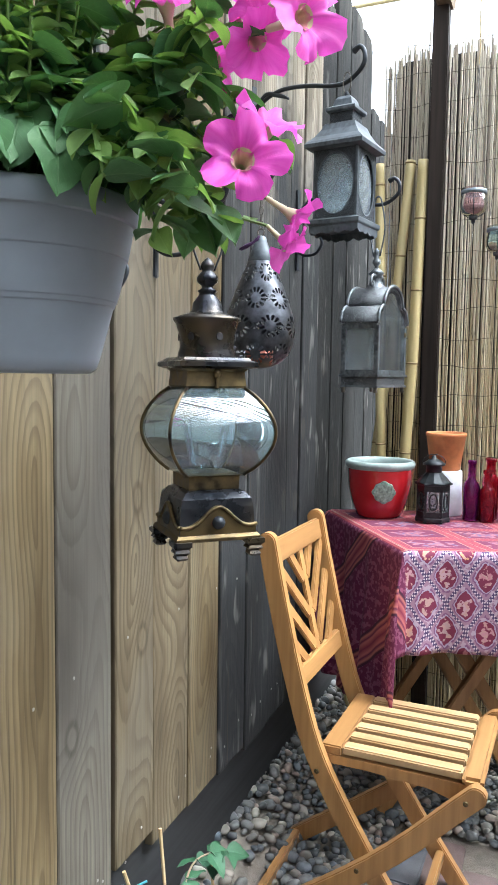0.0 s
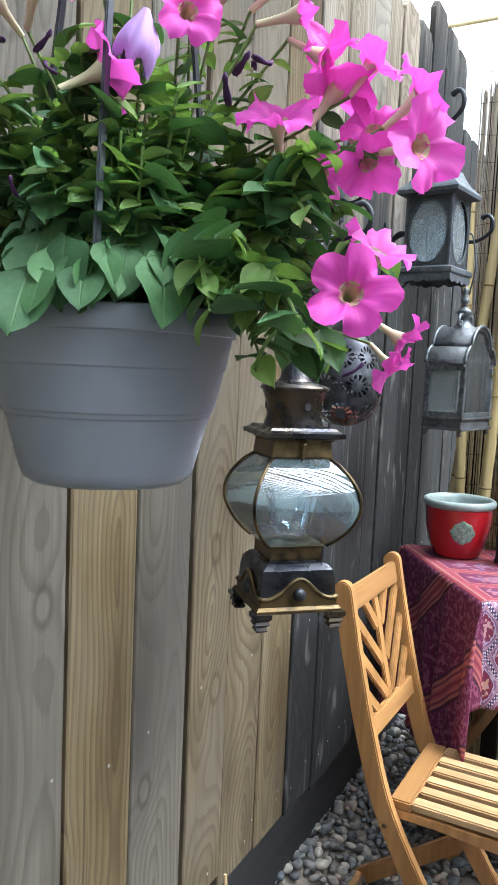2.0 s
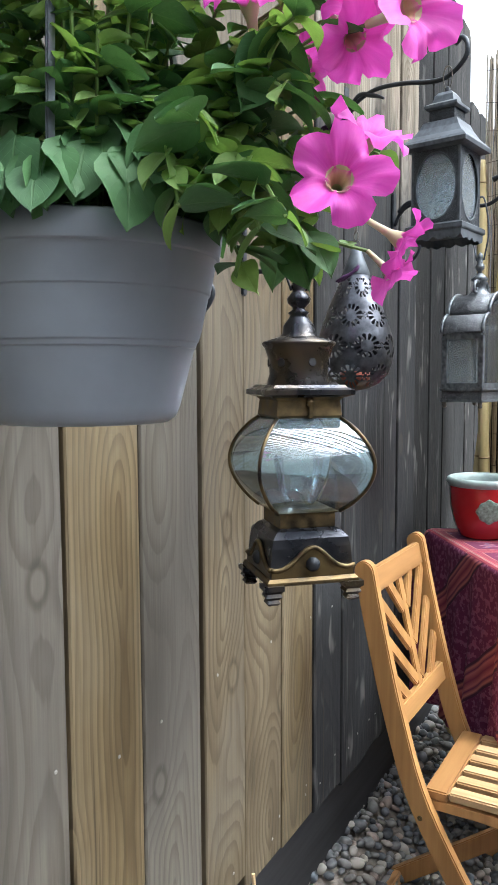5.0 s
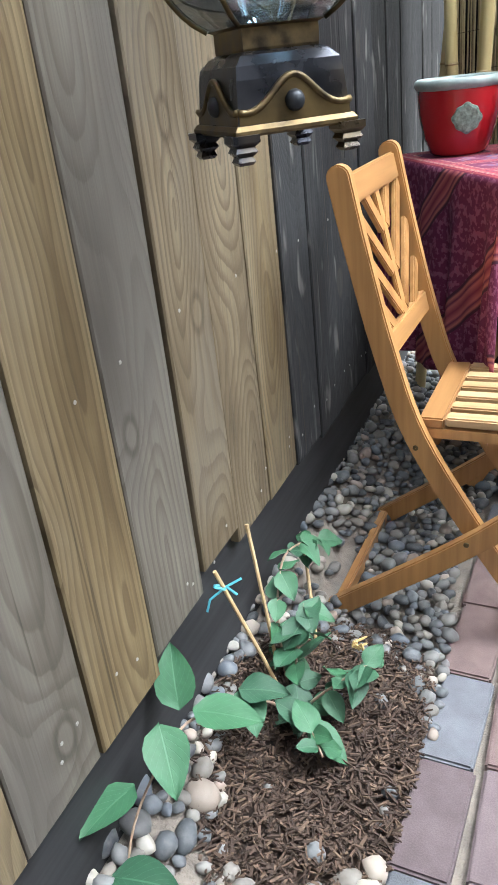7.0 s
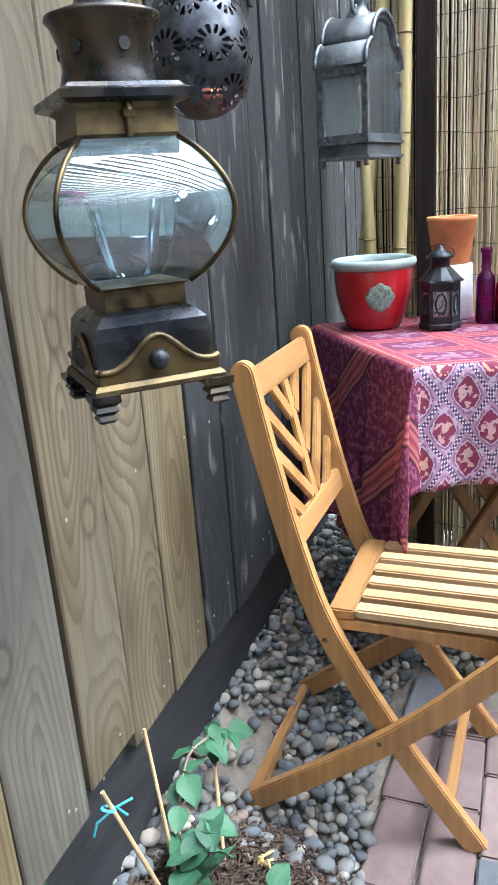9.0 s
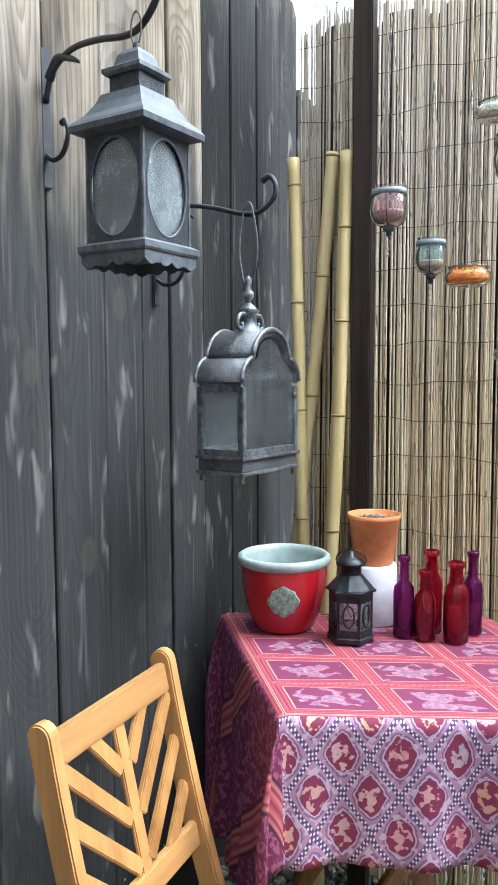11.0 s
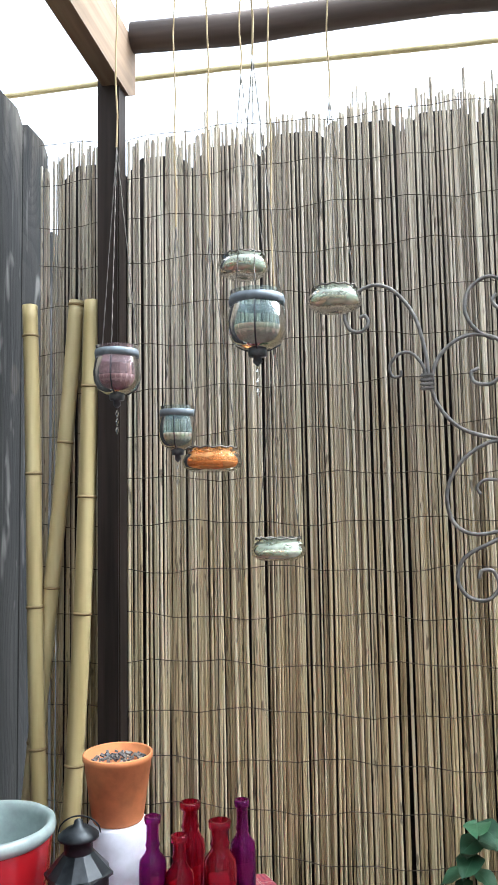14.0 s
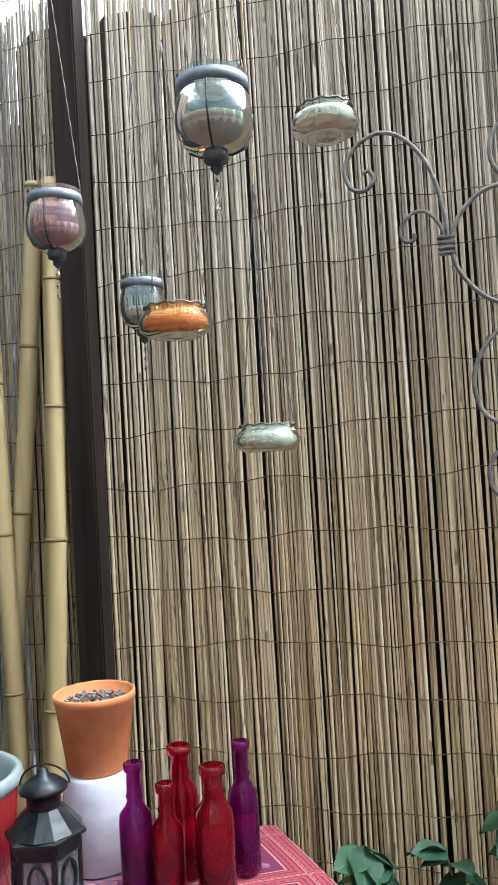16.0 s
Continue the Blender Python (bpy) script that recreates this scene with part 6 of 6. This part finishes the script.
# ---- iron scroll on the reed wall ----
def scroll_art():
    s = thing("wall_scroll", "grey wrought-iron scroll hanging on the reed screen", "wall ornament", (0.16, 2.80, 1.64))
    def curl(name, pts, r=0.0036):
        part(name, bm_tube(smooth_path([(x - 0.16, 0, z - 1.64) for x, z in pts], 7), r, 8), M_SCROLL, s, smooth=True)
    def spiral(cx, cz, r0, turns, start, sgn=1):
        return [(cx + r0 * (1 - 0.72 * k / (turns * 8)) * math.cos(start + sgn * k * math.pi / 4), cz + r0 * (1 - 0.72 * k / (turns * 8)) * math.sin(start + sgn * k * math.pi / 4)) for k in range(int(turns * 8) + 1)]
    curl("arm", [(0.164, 1.638), (0.158, 1.70), (0.140, 1.765), (0.105, 1.812), (0.068, 1.825), (0.032, 1.808), (0.014, 1.775), (0.022, 1.745), (0.042, 1.738), (0.057, 1.752), (0.052, 1.768), (0.041, 1.765)])
    curl("arm", [(0.160, 1.640), (0.152, 1.672), (0.132, 1.694), (0.110, 1.692), (0.094, 1.672), (0.098, 1.652), (0.112, 1.652), (0.114, 1.662)], 0.003)
    curl("arm", [(0.166, 1.638), (0.180, 1.680), (0.212, 1.712), (0.250, 1.722), (0.290, 1.708), (0.300, 1.665), (0.275, 1.632), (0.245, 1.634), (0.238, 1.652), (0.252, 1.660)])
    curl("arm", [(0.280, 1.712), (0.250, 1.730), (0.232, 1.765), (0.240, 1.805), (0.275, 1.828), (0.310, 1.810), (0.315, 1.78), (0.293, 1.768), (0.280, 1.782), (0.288, 1.795)])
    curl("stem", [(0.164, 1.640), (0.178, 1.595), (0.215, 1.553), (0.275, 1.532), (0.34, 1.525)])
    curl("arm", [(0.320, 1.528), (0.265, 1.525), (0.215, 1.492), (0.188, 1.440), (0.196, 1.385), (0.232, 1.362), (0.290, 1.372), (0.33, 1.40)])
    curl("arm", [(0.330, 1.385), (0.270, 1.352), (0.215, 1.322), (0.200, 1.285), (0.215, 1.254), (0.248, 1.246), (0.270, 1.268), (0.262, 1.296), (0.243, 1.298), (0.236, 1.284)])
    curl("arm", [(0.300, 1.44), (0.285, 1.455), (0.255, 1.458), (0.240, 1.445), (0.246, 1.432)], 0.003)
    for k in range(4):
        part("binding", bm_box((-0.013, -0.006, -0.016 + 0.008 * k), (0.013, 0.006, -0.010 + 0.008 * k), 0.002), M_SCROLL, s)
    part("hanger", bm_bar((0.16, 0, 0.10), (0.16, 0.075, 0.10), 0.004, 0.004, 0.0005), M_SCROLL, s)
    return s


scroll_art()


# ---- honeysuckle in the mulch ----
vine = thing("honeysuckle", "young honeysuckle tied to thin stakes in the mulch", "climbing plant", (-0.64, 1.50, 0))
bpy.context.view_layer.update()
VBIG = [leaf_mesh("leaf", M_VINE, 0.090, 0.058, 0.07, 0.22), leaf_mesh("leaf", M_VINE, 0.080, 0.054, 0.10, 0.35, 1, 0.05), leaf_mesh("leaf", M_VINE, 0.060, 0.046, 0.10, 0.30, 1, 0.06)]
for foot, top in (((-0.640, 1.500, 0.0), (-0.722, 1.442, 0.335)), ((-0.680, 1.545, 0.0), (-0.725, 1.575, 0.335)), ((-0.645, 1.640, 0.0), (-0.690, 1.733, 0.185))):
    o = part("stake", bm_tube([Vector(foot), (Vector(foot) + Vector(top)) / 2 + Vector((0.002, 0, 0)), Vector(top)], 0.0033, 7), M_STAKE, vine, "thin split bamboo stake")
    o.matrix_parent_inverse = vine.matrix_world.inverted()
tie = smooth_path([(-0.716, 1.452, 0.30), (-0.708, 1.440, 0.306), (-0.722, 1.436, 0.310), (-0.726, 1.448, 0.304), (-0.712, 1.455, 0.298), (-0.70, 1.462, 0.282)], 5)
o = part("tie", join_bm(bm_tube(tie, 0.0022, 5), bm_tube([(-0.712, 1.45, 0.302), (-0.73, 1.43, 0.29), (-0.735, 1.425, 0.27)], 0.002, 5), bm_tube([(-0.712, 1.45, 0.302), (-0.690, 1.465, 0.312)], 0.002, 5)), M_BLUETIE, vine, "pale blue plastic tie")
o.matrix_parent_inverse = vine.matrix_world.inverted()
VSTEMS = [
    [(-0.645, 1.50, 0.0), (-0.66, 1.46, 0.07), (-0.67, 1.40, 0.13), (-0.68, 1.33, 0.175), (-0.700, 1.265, 0.21), (-0.715, 1.205, 0.19), (-0.728, 1.145, 0.14), (-0.72, 1.09, 0.08), (-0.70, 1.03, 0.05)],
    [(-0.645, 1.50, 0.0), (-0.64, 1.52, 0.08), (-0.635, 1.52, 0.14), (-0.63, 1.55, 0.17), (-0.64, 1.58, 0.185)],
    [(-0.645, 1.50, 0.0), (-0.60, 1.50, 0.06), (-0.56, 1.52, 0.09), (-0.53, 1.54, 0.11), (-0.51, 1.55, 0.10)],
    [(-0.645, 1.50, 0.0), (-0.68, 1.56, 0.10), (-0.70, 1.61, 0.16), (-0.705, 1.67, 0.21), (-0.69, 1.74, 0.20), (-0.68, 1.78, 0.18)],
    [(-0.645, 1.50, 0.0), (-0.605, 1.45, 0.06), (-0.575, 1.41, 0.08), (-0.55, 1.38, 0.07)],
]
for path in VSTEMS:
    sp = smooth_path(path, 5)
    o = part("stem", bm_tube(sp, [0.0028 - 0.0012 * k / len(sp) for k in range(len(sp))], 6), M_VINESTEM, vine, smooth=True)
    o.matrix_parent_inverse = vine.matrix_world.inverted()
vr = random.Random(3)
VLEAVES = [((-0.700, 1.235, 0.222), (-0.3, 0.45, 0.75), 0, 1.0), ((-0.685, 1.245, 0.215), (0.75, 0.1, 0.1), 0, 1.1), ((-0.712, 1.20, 0.225), (0.3, -0.35, -0.15), 1, 1.15), ((-0.722, 1.135, 0.18), (-0.2, -0.6, 0.1), 0, 1.0), ((-0.725, 1.06, 0.10), (0.85, 0.05, 0.25), 0, 1.05), ((-0.718, 1.04, 0.08), (-0.15, -0.8, 0.1), 0, 1.2), ((-0.70, 0.99, 0.05), (0.7, -0.3, 0.2), 1, 0.9), ((-0.672, 1.36, 0.15), (0.9, 0.1, 0.25), 1, 0.95), ((-0.668, 1.37, 0.145), (0.5, -0.7, -0.1), 0, 0.9)]
for at, d, k, s in VLEAVES:
    at = Vector(at) + Vector((-0.010, 0.034, 0.006))
    plant_part("leaf", VBIG[k], aim(at, d, vr.uniform(-20, 20), s), vine)
for path in VSTEMS[1:]:
    sp = smooth_path(path, 5)
    for k in range(4, len(sp), 3):
        for side in (0, 1):
            b_ = vr.uniform(0, 3.14) + 3.14 * side
            plant_part("leaf", VBIG[2] if k > 7 else vr.choice(VBIG), aim(sp[k], (math.cos(b_), math.sin(b_), vr.uniform(-0.5, 0.7)), vr.uniform(-40, 40), vr.uniform(0.6, 1.05)), vine)
M_YELLOW = mat("yellow_honeysuckle_petal", (0.55, 0.40, 0.16), 0.6)
yb = [bm_tube(smooth_path([(-0.555, 1.59, 0.10), (-0.553 + vr.uniform(-0.008, 0.008), 1.593, 0.108 + vr.uniform(-0.004, 0.006)), (-0.55 + vr.uniform(-0.015, 0.015), 1.60 + vr.uniform(-0.015, 0.015), 0.106 + vr.uniform(-0.012, 0.012))], 3), [0.0010, 0.0012, 0.0014, 0.0018, 0.0020, 0.0024, 0.0014], 5) for k in range(9)]
for bm in yb:
    o = part("flower", bm, M_YELLOW, vine, "small yellow honeysuckle flower")
    o.matrix_parent_inverse = vine.matrix_world.inverted()

# ivy at the foot of the reed screen
ivy = thing("ivy", "dark green ivy leaves at the foot of the reed screen", "climbing plant", (0.14, 2.78, 0))
bpy.context.view_layer.update()
iv = [smooth_path([(0.14, 2.78, 0.0), (0.13, 2.79, 0.35), (0.12, 2.79, 0.62), (0.10, 2.78, 0.74)], 6), smooth_path([(0.14, 2.78, 0.0), (0.18, 2.80, 0.4), (0.20, 2.80, 0.70), (0.215, 2.79, 0.87)], 6), smooth_path([(0.14, 2.78, 0.0), (0.05, 2.79, 0.4), (0.0, 2.80, 0.66), (-0.02, 2.78, 0.74)], 6)]
for p in iv:
    o = part("stem", bm_tube(p, 0.002, 5), M_VINESTEM, ivy)
    o.matrix_parent_inverse = ivy.matrix_world.inverted()
for p in iv:
    for q in p[6:]:
        for k in range(2):
            b_ = vr.uniform(0, 6.28)
            plant_part("leaf", VBIG[2], aim(q, (math.cos(b_), -abs(math.sin(b_)), vr.uniform(-0.4, 0.5)), vr.uniform(-30, 30), vr.uniform(0.7, 1.2)), ivy)


# ---- loose ground pieces, reeds and pavers ----
def bank(x):
    """The ground rises a little against the fence."""
    t = min(1.0, max(0.0, (-0.60 - x) / 0.165))
    return 0.10 * t * t * (3 - 2 * t)


soil_v = [(-0.775 + 0.02 * i, 0.0 + 3.3 * j, bank(-0.775 + 0.02 * i) - 0.009) for j in range(2) for i in range(11)]
soil_bank = mesh_object("soil_bank", soil_v, [(i, i + 1, i + 12, i + 11) for i in range(10)], M_SOIL, None, "", True)
tagged(soil_bank, "sandy soil banked up against the fence", "ground", kind="structure")
pebbles = thing("pebble_bed", "bed of grey and tan river pebbles along the fence", "pebbles", kind="structure")
pr = random.Random(11)


def pebble_mesh(k):
    bm = bmesh.new()
    bmesh.ops.create_icosphere(bm, subdivisions=2, radius=1.0)
    q = random.Random(100 + k)
    ph = [q.uniform(0, 6) for _ in range(6)]
    sx, sy, sz = 1.0, q.uniform(0.65, 0.9), q.uniform(0.45, 0.68)
    for v in bm.verts:
        c = v.co.copy()
        f = 1 + 0.10 * math.sin(2.1 * c.x + ph[0]) * math.sin(2.3 * c.y + ph[1]) + 0.07 * math.sin(3.1 * c.z + ph[2])
        v.co = Vector((c.x * sx * f, c.y * sy * f, c.z * sz * f))
    # worn flats, as on broken and tumbled stone
    for _ in range(6):
        d = Vector((q.uniform(-1, 1), q.uniform(-1, 1), q.uniform(-0.7, 0.7))).normalized()
        lim = max(v.co.dot(d) for v in bm.verts) * q.uniform(0.70, 0.86)
        for v in bm.verts:
            over = v.co.dot(d) - lim
            if over > 0:
                v.co -= d * over * 0.92
    me = mesh_of(bm, "pebble", M_STONE)
    return me


PEB = [pebble_mesh(k) for k in range(7)]


def in_mulch(x, y):
    return ((x + 0.570) / 0.160) ** 2 + ((y - 1.45) / 0.285) ** 2 < 1.0 + 0.22 * math.sin(9 * x + 13 * y)


def in_sand(x, y):
    return ((x + 0.69) / 0.075) ** 2 + ((y - 1.88) / 0.10) ** 2 < 1.0


spots = []
grid = {}
tries = 0
while tries < 60000 and len(spots) < 4200:
    tries += 1
    y = pr.uniform(0.3, 3.1)
    x = pr.uniform(-0.775, 1.0)
    if y < 2.32 and x > -0.432 - 0.02 * math.sin(y * 7):
        continue
    if x > 0.45 and pr.random() < 0.6:
        continue
    r = pr.choice((0.010, 0.012, 0.014, 0.017, 0.020)) if y > 1.35 else pr.choice((0.012, 0.016, 0.020, 0.024))
    if in_mulch(x, y) and pr.random() > 0.012:
        continue
    if in_sand(x, y) and pr.random() > 0.06:
        continue
    key = (int(x / 0.03), int(y / 0.03))
    close = False
    for i in (-1, 0, 1):
        for j in (-1, 0, 1):
            for q in grid.get((key[0] + i, key[1] + j), ()):
                if math.hypot(q[0] - x, q[1] - y) < (q[2] + r) * 0.60:
                    close = True
    if close:
        continue
    spots.append((x, y, r))
    grid.setdefault(key, []).append((x, y, r))
single = sorted(spots, key=lambda q: abs(q[1] - 1.75) + abs(q[0] + 0.55))[:300]
chosen = set(single)
far_v, far_f = [], []
for x, y, r in spots:
    m = pose(x, y, bank(x) + r * 0.36 + pr.uniform(-0.002, 0.003), pr.uniform(-22, 22), pr.uniform(-22, 22), pr.uniform(0, 360)) @ Matrix.Diagonal((r * 1.12, r * 1.12, r * 1.12, 1))
    me = pr.choice(PEB)
    if (x, y, r) in chosen:
        ob = new("pebble", me)
        ob.parent = pebbles
        ob.matrix_world = m
    else:
        base = len(far_v)
        far_v += [tuple(m @ v.co) for v in me.vertices]
        far_f += [tuple(base + i for i in p.vertices) for p in me.polygons]
rest = mesh_object("pebbles_beyond", far_v, far_f, M_STONE, pebbles, "", True)
tagged(rest, kind="stuff")
rock = new("pebble", PEB[2])
rock.parent = pebbles
rock.matrix_world = pose(-0.700, 1.262, 0.070, 10, 5, 30) @ Matrix.Diagonal((0.032, 0.032, 0.036, 1))

# mulch
cv, cf = [], []
mr = random.Random(17)
nb, rows_ = 40, 8
bed_v = [(-0.570, 1.45, 0.006)]
for q in range(1, rows_ + 1):
    for k in range(nb):
        x = max(-0.77, -0.570 + 0.165 * q / rows_ * math.cos(2 * math.pi * k / nb))
        bed_v.append((x, 1.45 + 0.290 * q / rows_ * math.sin(2 * math.pi * k / nb), bank(x) + 0.006 - 0.012 * q / rows_))
bed_f = [(0, 1 + k, 1 + (k + 1) % nb) for k in range(nb)]
for q in range(rows_ - 1):
    bed_f += [(1 + q * nb + k, 1 + (q + 1) * nb + k, 1 + (q + 1) * nb + (k + 1) % nb, 1 + q * nb + (k + 1) % nb) for k in range(nb)]
bed = mesh_object("mulch_bed", bed_v, bed_f, M_MULCHBED, None, "", True)
tagged(bed, "low mound of dark shredded bark mulch", "mulch", kind="structure")
count = 0
while count < 5400:
    x, y = mr.uniform(-0.76, -0.425), mr.uniform(1.13, 1.78)
    q = ((x + 0.570) / 0.168) ** 2 + ((y - 1.45) / 0.295) ** 2
    if q > 1.0 + 0.15 * mr.random():
        continue
    count += 1
    l, w, t = mr.uniform(0.005, 0.022) * mr.choice((0.6, 1, 1, 1.35)), mr.uniform(0.0015, 0.0045), mr.uniform(0.001, 0.003)
    m = pose(x, y, bank(x) + 0.004 + 0.012 * max(0, 1 - q) + mr.uniform(0, 0.010), mr.uniform(-25, 25), mr.uniform(-25, 25), mr.uniform(0, 180))
    base = len(cv)
    for sx in (-1, 1):
        for sy in (-1, 1):
            for sz in (-1, 1):
                cv.append(tuple(m @ Vector((sx * l / 2 * mr.uniform(0.8, 1.1), sy * w / 2 * mr.uniform(0.6, 1.2), sz * t / 2))))
    cf += [tuple(base + i for i in f) for f in ((0, 1, 3, 2), (4, 6, 7, 5), (0, 4, 5, 1), (2, 3, 7, 6), (0, 2, 6, 4), (1, 5, 7, 3))]
chips = mesh_object("mulch_chips", cv, cf, M_CHIP, bed)
tagged(chips, kind="stuff")

# pavers: an edge course along the pebbles, then rows beyond it
vr2 = random.Random(4)
pm = [mesh_of(paver_bm(0.196, 0.086), "paver", m, False) for m in (M_PAVER_RED, M_PAVER_GREY, M_PAVER_PLUM)]
pm2 = [mesh_of(paver_bm(0.090, 0.192), "paver", m, False) for m in (M_PAVER_RED, M_PAVER_GREY, M_PAVER_PLUM)]


def lay(me, x, y, rz=0.0):
    ob = new("paver", me)
    ob.parent = pavement
    ob.matrix_world = pose(x, y, 0.004 + vr2.uniform(-0.001, 0.0015), vr2.uniform(-0.5, 0.5), vr2.uniform(-0.5, 0.5), rz + vr2.uniform(-0.6, 0.6))


EDGE_KIND = {4: 2, 5: 1, 6: 0, 7: 0}
for k in range(-2, 10):
    y = 0.490 + 0.1985 * k + 0.0985
    if y < 2.31:
        lay(pm[EDGE_KIND.get(k, vr2.choice((0, 0, 1, 2)))], -0.376 - 0.012 * (1.9 - y) / 0.6, y, -3.0)
for col in range(14):
    for k in range(-3, 10):
        y = 0.40 + 0.1985 * k + (0.099 if col % 2 else 0.0)
        if -0.1 < y < 2.25:
            lay(pm[vr2.choice((0, 0, 0, 1, 2))], -0.285 + 0.0895 * col, y)

# reed screen
reed_wall = thing("reed_screen", "split-reed screen wired across the back fence", "reed screen", (0, 0, 0), kind="structure")
rr2 = random.Random(29)


def reed_bm(k):
    q = random.Random(200 + k)
    pts = []
    a, b = q.uniform(-0.0032, 0.0032), q.uniform(0, 6)
    for j in range(8):
        t = j / 7
        pts.append((a * math.sin(3 * t + b) + 0.0017 * math.sin(11 * t + b), 0.0015 * math.sin(5 * t + b), t))
    return bm_tube(pts, [0.0031 * (1 - 0.10 * j / 7) for j in range(8)], 6, False)


def place_reed(x):
    to_edge = 0.1515 * min((x + 0.615) / 0.1515 % 1, 1 - (x + 0.615) / 0.1515 % 1)
    top = 2.222 + 0.06 * x - max(0.0, 0.034 - to_edge) + rr2.uniform(-0.014, 0.004) + (rr2.uniform(0.01, 0.055) if rr2.random() < 0.13 else 0.0)
    fat = rr2.choice((rr2.uniform(0.55, 0.95), rr2.uniform(0.75, 1.30)))
    return pose(x, REED_Y + rr2.uniform(-0.003, 0.006), 0.02, 0, rr2.gauss(0, 0.05), rr2.uniform(0, 360)) @ Matrix.Diagonal((fat, fat, top - 0.02, 1)), fat


RM = [mesh_of(reed_bm(k), "reed", M_REED) for k in range(9)]
x, made = -0.628, 0
jv, jf = [], []
while x < 2.3:
    m, fat = place_reed(x)
    me = rr2.choice(RM)
    if made < 300:
        ob = new("reed", me)
        ob.parent = reed_wall
        ob.matrix_world = m
        made += 1
    else:
        base = len(jv)
        jv += [tuple(m @ v.co) for v in me.vertices]
        jf += [tuple(base + i for i in p.vertices) for p in me.polygons]
    x += 0.0031 * fat + rr2.choice((0.0010, 0.0016, 0.0022, 0.0028, 0.0034, 0.0056))
    if 0.200 < x < 0.210:
        x += 0.008
x = -0.626
while x < 2.3:
    m, fat = place_reed(x)
    m.translation.y += 0.010
    base = len(jv)
    me = rr2.choice(RM)
    jv += [tuple(m @ v.co) for v in me.vertices]
    jf += [tuple(base + i for i in p.vertices) for p in me.polygons]
    x += rr2.uniform(0.010, 0.030)
tagged(mesh_object("reeds_beyond", jv, jf, M_REED, reed_wall, "", True), kind="stuff")
for k in range(24):
    z = 0.12 + 0.0905 * k
    pts = [(-0.632 + 2.9 * j / 60, REED_Y - 0.0055 + 0.001 * math.sin(j), z + 0.005 * math.sin(j * 0.7 + k * 2) + 0.004 * math.sin(j * 1.9 + k)) for j in range(61)]
    part("tie_wire", bm_tube(pts, 0.0008, 4), M_WIRE, reed_wall, "dark twisted tie wire")
